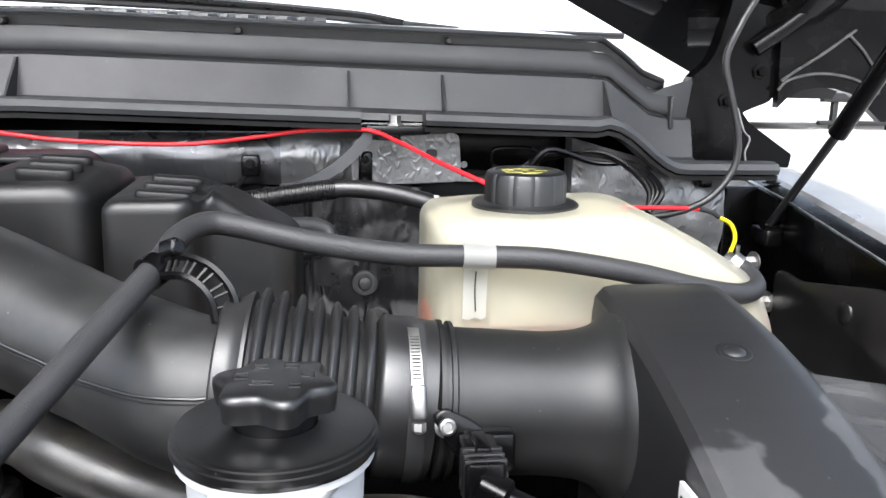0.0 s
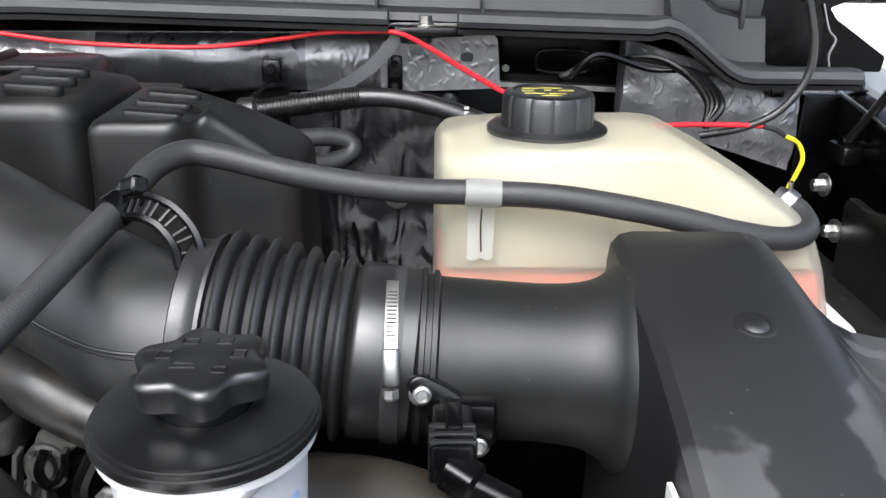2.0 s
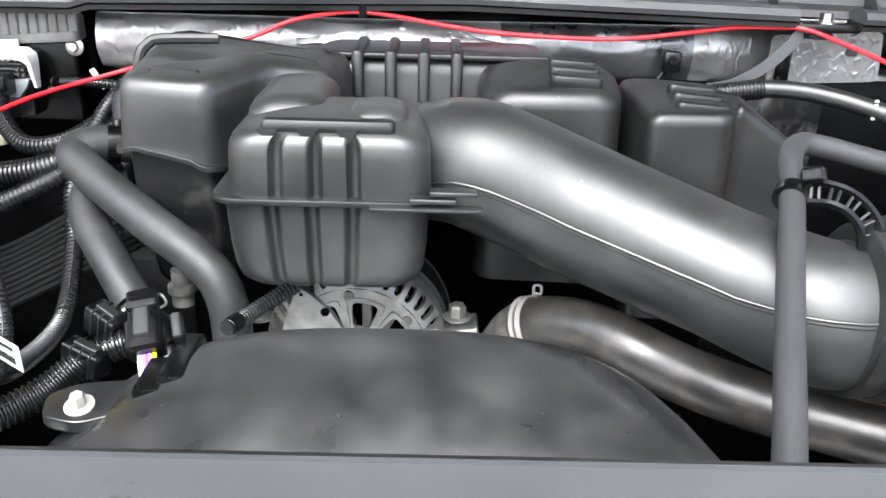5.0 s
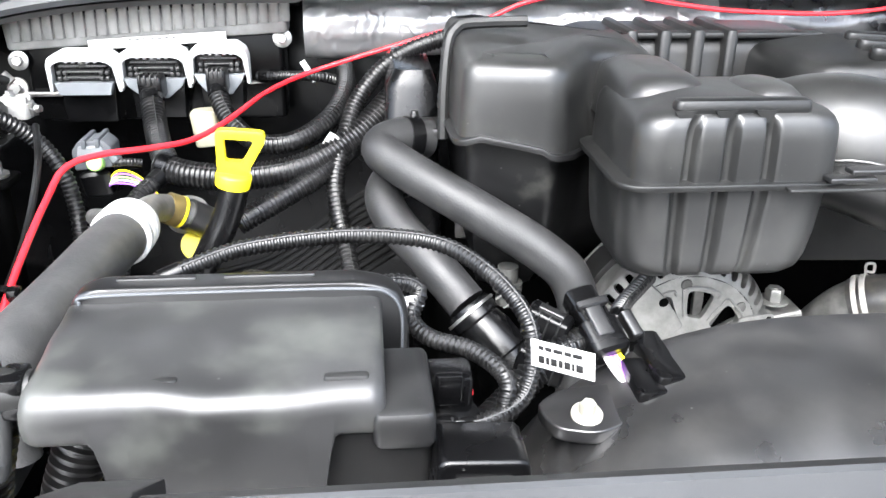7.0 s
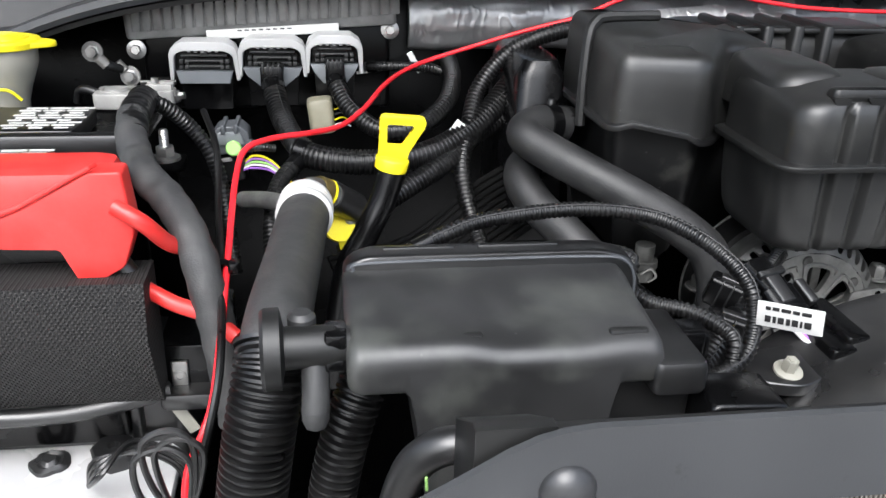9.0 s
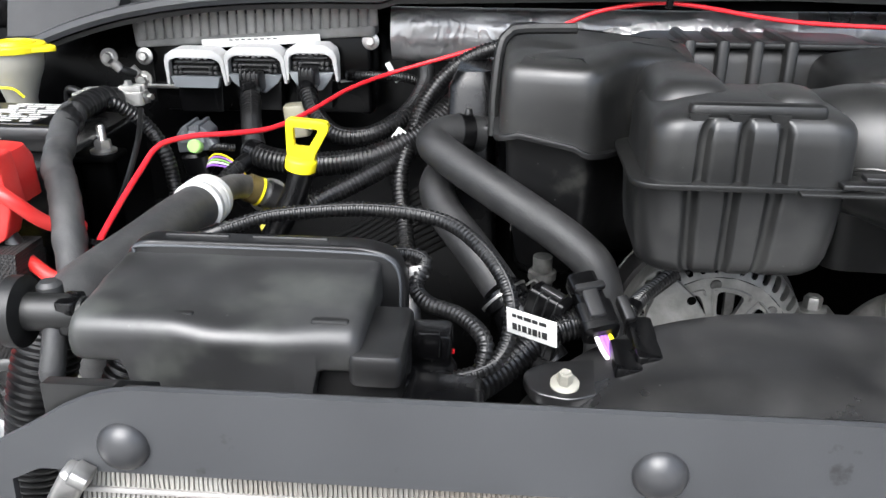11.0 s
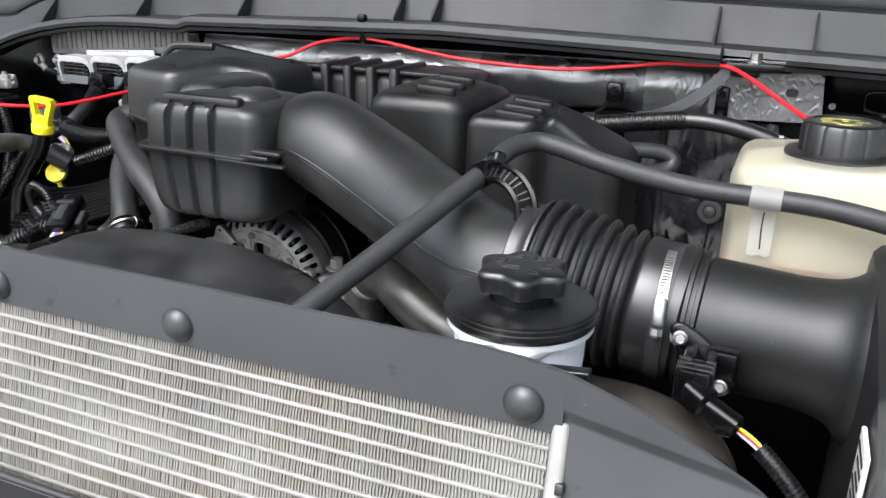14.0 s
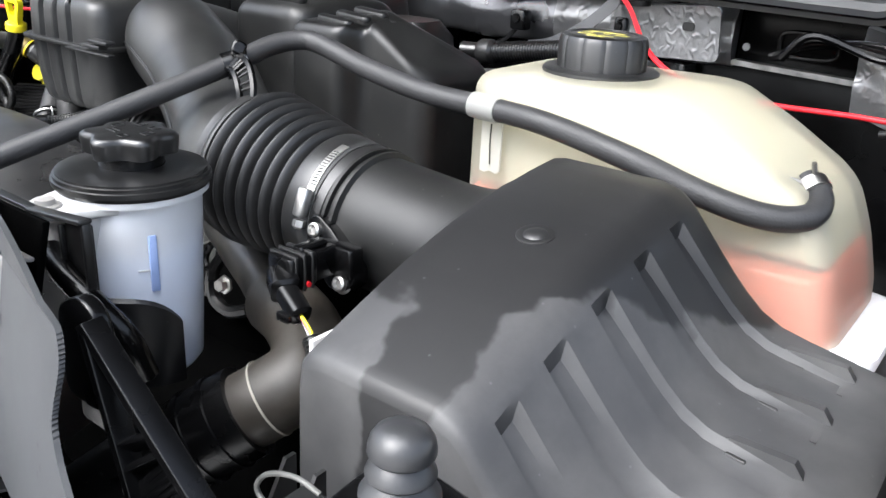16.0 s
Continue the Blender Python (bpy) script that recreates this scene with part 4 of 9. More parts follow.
bm = B()
GROOVES = ((0.374, 0.392), (0.415, 0.435), (0.461, 0.481), (0.509, 0.528), (0.557, 0.575))
ys = [0.3535, 0.3538, 0.3548, 0.3565, 0.359, 0.365, 0.596, 0.602, 0.606, 0.608]
for g0, g1 in GROOVES:
    ys += [g0, g0 + 0.002, g1 - 0.0045, g1]
rings = []
for y in sorted(ys):
    zt = air_top(min(max(y, 0.3535), 0.594))
    e = 0.006 * max(0, 1 - (y - 0.3535) / 0.0055) ** 2.2 + 0.008 * max(0, (y - 0.594) / 0.014) ** 2
    cutin = any(g0 + 0.001 <= y <= g1 - 0.004 for g0, g1 in GROOVES)
    sec = [(0.193, 0.95), (0.196, zt - 0.02), (0.1975, zt - 0.008), (0.203, zt - 0.0015), (0.212, zt + 0.0005), (0.285, zt + 0.0005), (0.297, zt - 0.003), (0.305, zt - 0.009)]
    for a, b, rib in ((0.309, -0.013, 0.0), (0.3105, -0.0148, 0.0085), (0.318, -0.0235, 0.0068), (0.33, -0.037, 0.0052), (0.34, -0.048, 0.0046), (0.35, -0.058, 0.0042), (0.362, -0.068, 0.0040), (0.376, -0.075, 0.0036), (0.395, -0.079, 0.0032), (0.42, -0.083, 0.0028), (0.424, -0.084, 0.0)):
        sec.append((a, zt + b - (rib if cutin else 0)))
    sec += [(0.45, zt - 0.088), (0.458, zt - 0.093), (0.462, zt - 0.105), (0.464, 0.95)]
    rings.append([Vector((x + (0.33 - x) * 0.025 * (e / 0.006), y, z - (e if z > 1.0 else 0))) for x, z in sec])
loft(bm, rings)
part("cover", bm, SPOTTED, air, smooth=30)
for g0, g1 in GROOVES:
    bm = B(); zt = air_top(g1)
    loft(bm, [[Vector((x, g1 - 0.002 + dy, zt + z)) for dy, z in ((0, -0.09), (0.0025, h), (0.0085, h), (0.0125, -0.09))] for x, h in ((0.378, -0.0775), (0.388, -0.0765), (0.40, -0.0765), (0.421, -0.0768), (0.428, -0.086))])
    part("rib_end", bm, SPOTTED, air)
    bm = B(); bar(bm, (0.388, g1 - 0.0035, zt - 0.0835), (0.399, g1 - 0.0035, zt - 0.085), 0.005, 0.004, 0.001, (0, 1, 0))
    part("drain_slot", bm, INK, air, "dark drain slot")
bm = B()
bm = B()
rz = air_top(0.486) + 0.0006
v = lathe(bm, (0.257, 0.486, rz - 0.001), (0, -0.2, 1), [(0, 0.0118), (0.0012, 0.0118), (0.0016, 0.0108), (0.0012, 0.0075), (0.0018, 0.0065), (0.0026, 0.005), (0.0029, 0.002)], 28)
part("fastener", bm, BLACK, air, "round black push fastener")
bm = B(); v = rbox(bm, 0.1912, 0.1942, 0.368, 0.408, 1.13, 1.19, 0.0008, 0.0005)
lab = part("label", bm, PAPER, air, "white paper label with grey print")
for k in range(6):
    bm = B(); rbox(bm, 0.1906, 0.1914, 0.372, 0.404 - 0.006 * (k % 3), 1.180 - 0.008 * k, 1.183 - 0.008 * k, 0.0002, 0.0002)
    part("print_bar", bm, INK, lab)

# ---- coolant bottle ----
bottle = thing("coolant_bottle", (0.24, 0.72, 1.06), "cream translucent coolant bottle half full of pink coolant", "coolant bottle")
body = [(0.079, 1.06), (0.079, 1.278), (0.088, 1.288), (0.13, 1.292), (0.25, 1.294), (0.268, 1.292), (0.315, 1.268), (0.358, 1.242), (0.372, 1.228), (0.386, 1.195), (0.397, 1.155), (0.405, 1.06)]
bm = B(); prism(bm, fillet(body, 0.010, 3), "y", 0.655, 0.80, 0.024, 5)
part("shell", bm, BOTTLE, bottle)
liq = [(0.082, 1.065), (0.082, 1.19), (0.384, 1.19), (0.393, 1.155), (0.401, 1.065)]
bm = B(); prism(bm, fillet(liq, 0.004, 2), "y", 0.6578, 0.7972, 0.022, 4)
part("coolant", bm, COOLANT, bottle, "pink coolant")
air_in = [(0.085, 1.193), (0.085, 1.276), (0.13, 1.286), (0.25, 1.288), (0.266, 1.286), (0.312, 1.262), (0.352, 1.238), (0.367, 1.224), (0.38, 1.193)]
bm = B(); prism(bm, air_in, "y", 0.662, 0.793, 0.02, 4)
part("inner_wall", bm, INNER, bottle)
bm = B(); rbox(bm, 0.30, 0.425, 0.645, 0.80, 1.128, 1.14, 0.03, 0.003)
part("base_flange", bm, RES_WHITE, bottle, "frosted bottom flange")
bm = B(); rbox(bm, 0.095, 0.2, 0.795, 0.835, 1.15, 1.265, 0.01, 0.006)
part("side_lug", bm, BOTTLE, bottle)
bm = B()
prof = [(0.0, 0.0365), (0.022, 0.0362), (0.026, 0.0345), (0.0275, 0.031), (0.0275, 0.028), (0.0265, 0.027), (0.0265, 0.005)]
o, n = Vector((0.168, 0.722, 1.296)), 96
rings = []
for t, r in prof:
    rings.append([o + Vector((math.cos(2 * math.pi * k / n) * (r - (0.0011 if k % 8 == 0 and r > 0.033 else 0)), math.sin(2 * math.pi * k / n) * (r - (0.0011 if k % 8 == 0 and r > 0.033 else 0)), t)) for k in range(n)])
loft(bm, rings)
cap = part("cap", bm, BLACK, bottle, "black ribbed cap with yellow warning print")
bm = B(); lathe(bm, (0.168, 0.722, 1.2885), (0, 0, 1), [(0, 0.0465), (0.001, 0.0478), (0.006, 0.0478), (0.0075, 0.046), (0.008, 0.039)], 48)
part("flange", bm, BLACK, cap)
for i, (x, y, w, h) in enumerate(((-0.014, 0.012, 0.012, 0.004), (0.002, 0.014, 0.02, 0.003), (-0.016, 0.003, 0.010, 0.006), (0.0, 0.005, 0.006, 0.006), (0.014, 0.004, 0.012, 0.005), (-0.012, -0.008, 0.016, 0.0035), (0.006, -0.009, 0.014, 0.0035), (0.0, -0.016, 0.016, 0.003))):
    bm = B(); rbox(bm, 0.168 + x - w / 2, 0.168 + x + w / 2, 0.722 + y - h / 2, 0.722 + y + h / 2, 1.3223, 1.3229, 0.0005, 0.0003)
    part("print_bar", bm, YELLOW_INK, cap)

# overflow hose across the bay
hose = thing("overflow_hose", (0.1, 0.6, 1.2), "charcoal foam-sleeved hose taped to the coolant bottle", "hose")
bm = B(); corrugated(bm, [(-0.208, 0.33, 1.08), (-0.207, 0.325, 1.15), (-0.205, 0.335, 1.184), (-0.194, 0.366, 1.20), (-0.16, 0.47, 1.235), (-0.125, 0.575, 1.272), (-0.114, 0.615, 1.287), (-0.098, 0.64, 1.292), (-0.075, 0.645, 1.289), (-0.02, 0.642, 1.277), (0.05, 0.64, 1.267), (0.114, 0.639, 1.265), (0.17, 0.635, 1.263), (0.24, 0.632, 1.252), (0.30, 0.635, 1.237), (0.34, 0.645, 1.229), (0.363, 0.662, 1.23), (0.364, 0.683, 1.238), (0.35, 0.697, 1.246)], 0.0092, 0.0024, 0.00003, 16)
part("sleeve", bm, FOAM, hose)
bm = B(); sweep(bm, [Vector((0.100, 0.639, 1.2655)), Vector((0.113, 0.639, 1.265)), Vector((0.126, 0.6385, 1.2648))], 0.0104, 16)
part("tape", bm, TAPE, hose, "frosted white tape")
bm = B(); prism(bm, [(0.103, 1.258), (0.123, 1.258), (0.1225, 1.211), (0.119, 1.2085), (0.113, 1.2105), (0.108, 1.208), (0.103, 1.2095)], "y", 0.6495, 0.6515)
part("tape_tail", bm, TAPE, hose, "hanging end of frosted tape")
bm = B(); tube(bm, [(0.113, 0.6485, 1.25), (0.1125, 0.6488, 1.235), (0.1135, 0.6488, 1.216)], 0.0006, 5)
part("ink_mark", bm, INK, hose)
clamp_ring("clamp", (0.357, 0.690, 1.243), (-0.6, 0.5, 0.45), 0.0095, 0.009, STEEL, hose, "spring steel hose clamp")
bm = B(); tube(bm, [(0.357, 0.688, 1.25), (0.355, 0.684, 1.262)], 0.0018, 6); tube(bm, [(0.349, 0.682, 1.247), (0.335, 0.672, 1.252)], 0.0018, 6)
part("clamp_ear", bm, STEEL, hose)
clip = thing("hose_clip", (-0.1, 0.58, 1.25), "black toothed plastic strap holding the hose to the tube", "clip")
strap_ = smooth_path([(-0.116, 0.572, 1.276), (-0.102, 0.566, 1.277), (-0.088, 0.560, 1.272), (-0.077, 0.554, 1.260), (-0.073, 0.550, 1.244)], 6)
facing = Vector((0, -0.75, 0.66))
across = []
for i, p in enumerate(strap_):
    t = strap_[min(i + 1, len(strap_) - 1)] - strap_[max(i - 1, 0)]
    across.append(facing.cross(t).normalized() * 0.0075)
for s in (-1, 1):
    bm = B(); sweep(bm, [p + w * s for p, w in zip(strap_, across)], 0.0032, 6)
    part("strap", bm, BLACK_GLOSS, clip)
for k in range(10):
    i = min(len(strap_) - 1, 1 + int(k * (len(strap_) - 2) / 9))
    bm = B(); tube(bm, [strap_[i] - across[i] * 0.8, strap_[i] + across[i] * 0.8], 0.0013, 5)
    part("tooth", bm, BLACK_MATTE, clip)
bm = B(); bar(bm, (-0.118, 0.58, 1.285), (-0.106, 0.572, 1.29), 0.012, 0.012, 0.003)
part("buckle", bm, BLACK_GLOSS, clip)
bm = B(); lathe(bm, (-0.128, 0.572, 1.270), (0.5, 0.85, 0.3), [(0, 0.0105), (0.0, 0.012), (0.011, 0.012), (0.011, 0.0105)], 24)
v = rbox(bm, -0.116, -0.108, 0.573, 0.583, 1.274, 1.288, 0.002, 0.002)
part("loop", bm, BLACK_GLOSS, clip)

# ---- power steering reservoir ----
ps = thing("power_steering_reservoir", (-0.032, 0.412, 1.07), "white translucent power steering reservoir with black lid", "reservoir")
c = (-0.032, 0.412)
bm = B(); lathe(bm, (*c, 1.075), (0, 0, 1), [(0, 0.012), (0.002, 0.036), (0.008, 0.0405), (0.04, 0.0425), (0.12, 0.0462), (0.139, 0.0467), (0.140, 0.0518), (0.1455, 0.0518), (0.146, 0.046)], 48)
part("body", bm, RES_WHITE, ps)
bm = B(); lathe(bm, (*c, 1.078), (0, 0, 1), [(0, 0.034), (0.005, 0.0385), (0.04, 0.0405), (0.098, 0.0438), (0.0985, 0.001)], 40)
part("fluid", bm, PS_FLUID, ps, "pale blue fluid")
bm = B(); lathe(bm, (*c, 1.2145), (0, 0, 1), [(0.004, 0.049), (0.005, 0.0522), (0.0075, 0.0527), (0.008, 0.0542), (0.0115, 0.0542), (0.012, 0.0528), (0.0145, 0.0528), (0.015, 0.0512), (0.0165, 0.0512), (0.017, 0.049), (0.018, 0.032), (0.0185, 0.021), (0.0187, 0.004)], 56)
part("lid", bm, BLACK, ps)
bm = B(); lathe(bm, (*c, 1.231), (0, 0, 1), [(0, 0.0255), (0.0015, 0.0255), (0.002, 0.0222), (0.012, 0.0222), (0.013, 0.0235)], 40)
part("neck", bm, BLACK_GLOSS, ps)
bm = B(); lathe(bm, (*c, 1.2425), (0, 0, 1), [(-0.002, 0.026), (-0.001, 0.0288), (0.009, 0.0300), (0.0115, 0.0297), (0.0132, 0.0283), (0.014, 0.026), (0.0142, 0.012), (0.014, 0.002)], 96, 6, 0.12)
pcap = part("cap", bm, BLACK, ps, "black lobed screw cap with moulded symbols")
for i, (x, y, w, h) in enumerate(((-0.017, 0.002, 0.007, 0.008), (-0.008, 0.015, 0.008, 0.006), (0.008, 0.015, 0.008, 0.006), (0.017, 0.003, 0.007, 0.008), (-0.006, -0.006, 0.010, 0.0015), (-0.006, -0.010, 0.012, 0.0015), (0.011, -0.012, 0.007, 0.006))):
    for (a0, a1, b0, b1) in ((-w / 2, w / 2, h / 2 - 0.0007, h / 2), (-w / 2, w / 2, -h / 2, -h / 2 + 0.0007), (-w / 2, -w / 2 + 0.0007, -h / 2, h / 2), (w / 2 - 0.0007, w / 2, -h / 2, h / 2)):
        bm = B(); rbox(bm, c[0] + x + a0, c[0] + x + a1, c[1] + y + b0, c[1] + y + b1, 1.2564, 1.2572, 0.0002, 0.0002)
        part("symbol_line", bm, BLACK, pcap)
bm = B(); prism(bm, fillet([(-0.072, 0.40), (-0.052, 0.343), (-0.034, 0.332), (-0.02, 0.340), (0.004, 0.385), (0.006, 0.41)], 0.008, 3), "z", 1.2095, 1.2155, 0.002)
prism(bm, fillet([(-0.06, 1.211), (-0.008, 1.211), (-0.025, 1.15), (-0.045, 1.15)], 0.008, 3), "y", 0.352, 0.38, 0.002)
tab = part("mount_tab", bm, WHITE, ps, "white mounting tab")
bm = B(); lathe(bm, (-0.0335, 0.347, 1.2155), (0, 0, 1), [(0, 0.0105), (0.0015, 0.0102), (0.002, 0.0068), (0.0055, 0.0064), (0.0062, 0.004)], 18)
part("bolt_head", bm, CORE_TUBE, tab, "dull zinc bolt")
bm = B(); v = rbox(bm, -0.003, 0.003, -0.0012, 0.0012, -0.02, 0.022, 0.001, 0.0008)
bmesh.ops.transform(bm, matrix=Matrix.Translation((c[0] + 0.0455 * 0.93, c[1] - 0.0455 * 0.367, 1.172)) @ pose(0, 0, 0, 0, 0, 68), verts=v)
part("sight_strip", bm, SIGHT, ps, "darker blue sight strip")
for a in (-35, -10, 15, 60):
    bm = B(); v = rbox(bm, -0.004, 0.004, -0.0006, 0.0006, -0.0006, 0.0006, 0.0003, 0.0003)
    bmesh.ops.transform(bm, matrix=Matrix.Translation((c[0], c[1], 1.168)) @ pose(0, 0, 0, 0, 0, a) @ Matrix.Translation((0, -0.0452, 0)), verts=v)
    part("level_mark", bm, WHITE, ps)
rb = thing("reservoir_bracket", (-0.05, 0.375, 1.05), "black plastic bracket clasping the reservoir", "bracket")
bm = B(); bar(bm, (-0.10, 0.337, 1.2175), (-0.03, 0.337, 1.2175), 0.003, 0.008, 0.001, (0, 0, 1)); bar(bm, (-0.03, 0.336, 1.2175), (0.036, 0.335, 1.2255), 0.003, 0.009, 0.001, (0, 0, 1)); rbox(bm, 0.0035, 0.0065, 0.334, 0.338, 1.175, 1.216, 0.001, 0.001); rbox(bm, 0.032, 0.0355, 0.333, 0.339, 1.178, 1.2255, 0.001, 0.001); rbox(bm, 0.004, 0.034, 0.3385, 0.341, 1.175, 1.222, 0.001, 0.001)
part("arm", bm, BLACK, rb)
bm = B()
cr = []
for k in range(15):
    a = radians(-100 + 95 * k / 14)
    d = Vector((math.cos(a), math.sin(a), 0))
    zt = 1.148 - 0.02 * (abs(k - 7) / 7) ** 3
    cr.append([Vector((-0.032, 0.412, 0)) + d * r + Vector((0, 0, z)) for r, z in ((0.0435, 1.08), (0.0472, zt), (0.050, zt + 0.002), (0.0535, zt), (0.0535, 1.08))])
loft(bm, cr)
rbox(bm, -0.02, 0.03, 0.345, 0.362, 1.06, 1.15, 0.006, 0.004)
part("cradle", bm, BLACK, rb)
bm = B(); tube(bm, [(-0.02, 0.34, 1.19), (0.01, 0.332, 1.184), (0.035, 0.335, 1.172), (0.052, 0.345, 1.15), (0.054, 0.355, 1.12)], 0.008, 12)
part("harness_boot", bm, BLACK_GLOSS, rb, "black taped harness")
bm = B(); rbox(bm, -0.027, -0.012, 0.335, 0.343, 1.181, 1.19, 0.002, 0.002)
part("pale_plug", bm, GREY_PLASTIC, rb, "pale grey-green plug")
bm = B(); rbox(bm, 0.019, 0.0255, 0.3605, 0.3655, 1.10, 1.119, 0.001, 0.001)
part("spring", bm, STEEL, rb, "bright steel spring")

# ---- engine top covers ----
reso = thing("air_resonator", (-0.465, 0.65, 1.17), "black plastic intake resonator with fluted front and flange", "resonator")


def fluted(z, x0, x1, y0, y1, r, depth):
    pts = rr(x0, x1, y0, y1, r, z, 6)
    back = [p for p in pts if p.y > (y0 + y1) / 2 + 0.0]
    out = []
    n = 72
    ring = [p for p in pts]
    # front side resampled with three flutes
    left = ring[14:21]
    right = ring[21:28]
    front = []
    for k in range(1, n):
        x = left[-1].x + (right[0].x - left[-1].x) * k / n
        u = (x - x0) / (x1 - x0)
        dpt = sum(math.exp(-((u - g) / 0.028) ** 4) for g in (0.25, 0.44, 0.63))
        front.append(Vector((x, y0 + depth * min(1, dpt), z)))
    return ring[0:14] + left + front + right


bm = B()
F = [(1.170, 0.022, 0.003, 0.026), (1.172, 0.013, 0.005, 0.026), (1.177, 0.008, 0.007, 0.026), (1.186, 0.005, 0.008, 0.026), (1.205, 0.003, 0.008, 0.024), (1.247, 0.001, 0.007, 0.022)]
loft(bm, [fluted(z, -0.546 + i, -0.384 - i, 0.605 + i * 0.8, 0.73 - i, r, d) for z, i, d, r in F])
part("lower_shell", bm, BLACK_SATIN, reso)
bm = B()
F = [(1.249, 0.001, 0.007, 0.02), (1.28, 0.002, 0.008, 0.02), (1.289, 0.003, 0.007, 0.02), (1.2945, 0.0055, 0.004, 0.02), (1.2985, 0.010, 0.0, 0.02), (1.301, 0.017, 0.0, 0.022), (1.3045, 0.03, 0.0, 0.024), (1.308, 0.05, 0.0, 0.02)]
loft(bm, [fluted(z, -0.541 + i, -0.383 - i, 0.603 + i * 0.8, 0.74 - i, r, d) for z, i, d, r in F])
part("upper_shell", bm, BLACK_SATIN, reso)
bm = B(); stack(bm, [(1.27, -0.536, -0.466, 0.648, 0.775, 0.02), (1.302, -0.532, -0.468, 0.652, 0.772, 0.02), (1.309, -0.528, -0.472, 0.657, 0.768, 0.02), (1.3135, -0.521, -0.479, 0.665, 0.76, 0.018), (1.315, -0.513, -0.487, 0.673, 0.752, 0.012)], 5)
part("neck", bm, BLACK_SATIN, reso)
bm = B(); stack(bm, [(1.28, -0.455, -0.40, 0.628, 0.70, 0.018), (1.304, -0.452, -0.404, 0.632, 0.695, 0.018), (1.310, -0.446, -0.41, 0.638, 0.69, 0.016), (1.3125, -0.438, -0.42, 0.646, 0.68, 0.009)], 5)
part("hump", bm, BLACK_SATIN, reso)
bm = B(); rbox(bm, -0.552, -0.375, 0.5985, 0.735, 1.2455, 1.2505, 0.02, 0.001); rbox(bm, -0.43, -0.345, 0.590, 0.60, 1.246, 1.249, 0.002, 0.001)
part("flange", bm, BLACK_MATTE, reso)
bm = B(); rbox(bm, -0.512, -0.412, 0.612, 0.626, 1.296, 1.309, 0.004, 0.004)
part("top_ridge", bm, BLACK_MATTE, reso)
for g in (0.25, 0.44, 0.63):
    x = -0.545 + 0.155 * g
    bm = B(); prism(bm, [(x - 0.008, 1.302), (x + 0.008, 1.302), (x, 1.29)], "y", 0.6095, 0.6125)
    part("ridge_tooth", bm, BLACK_MATTE, reso)
for x0, z in ((-0.40, 1.252), (-0.385, 1.258)):
    bm = B(); rbox(bm, x0, x0 + 0.035, 0.592, 0.604, z, z + 0.004, 0.001, 0.001)
    part("latch", bm, BLACK, reso)

ubox = thing("intake_box", (-0.57, 0.76, 1.12), "large black plastic intake plenum box with rounded top", "plenum")
UBOX = fillet([(-0.465, 0.862), (-0.655, 0.872), (-0.653, 0.703), (-0.572, 0.694), (-0.533, 0.752), (-0.473, 0.768)], 0.016, 6)
SEAM = ((-0.70, 1.256), (-0.658, 1.254), (-0.632, 1.26), (-0.603, 1.2565), (-0.574, 1.243), (-0.537, 1.238), (-0.45, 1.235))


def seam_z(x):
    for (xa, za), (xb, zb) in zip(SEAM, SEAM[1:]):
        if x <= xb:
            u = max(0, (x - xa) / (xb - xa))
            return za + (zb - za) * u * u * (3 - 2 * u)
    return SEAM[-1][1]


def ubox_roof(x, y):
    return 1.3155 + 0.17 * (min(y, 0.80) - 0.70) - 0.22 * max(0, x + 0.55)


def inset(poly, d):
    out = []
    m = len(poly)
    for i in range(m):
        e = Vector(poly[(i + 1) % m]) - Vector(poly[i - 1])
        k = Vector((-e.y, e.x)).normalized()
        out.append((poly[i][0] + k.x * d, poly[i][1] + k.y * d))
    return out


def ubox_ring(d, top, below, mix=0.0):
    """One ring of the box: taken down from the roof, or from the seam."""
    return [Vector((x, y, (ubox_roof(x, y) if top else seam_z(x) * (1 - mix) + 1.16 * mix) + below)) for x, y in inset(UBOX, d)]


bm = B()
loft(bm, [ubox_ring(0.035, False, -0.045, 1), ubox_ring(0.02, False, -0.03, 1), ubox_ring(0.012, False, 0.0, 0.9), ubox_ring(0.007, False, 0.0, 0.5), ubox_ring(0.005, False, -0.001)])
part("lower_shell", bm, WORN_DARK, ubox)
bm = B()
loft(bm, [ubox_ring(0.006, False, -0.003), ubox_ring(-0.006, False, -0.0028), ubox_ring(-0.0065, False, 0.0), ubox_ring(-0.006, False, 0.002), ubox_ring(0.006, False, 0.0024)])
part("flange", bm, BLACK, ubox)
bm = B()
loft(bm, [ubox_ring(-0.001, False, 0.0015), ubox_ring(0.001, True, -0.028), ubox_ring(0.002, True, -0.014), ubox_ring(0.0035, True, -0.0075), ubox_ring(0.0065, True, -0.003), ubox_ring(0.0105, True, -0.0008), ubox_ring(0.016, True, 0.0), ubox_ring(0.028, True, 0.0012)])
part("upper_shell", bm, BLACK_SATIN, ubox)
bm = B(); sweep(bm, smooth_path([(-0.661, 0.772, 1.238), (-0.66, 0.778, 1.28), (-0.656, 0.786, 1.318), (-0.649, 0.792, 1.330), (-0.636, 0.796, 1.3345), (-0.585, 0.80, 1.3355)], 6), 0.005, 8)
part("edge_rim", bm, BLACK_MATTE, ubox)

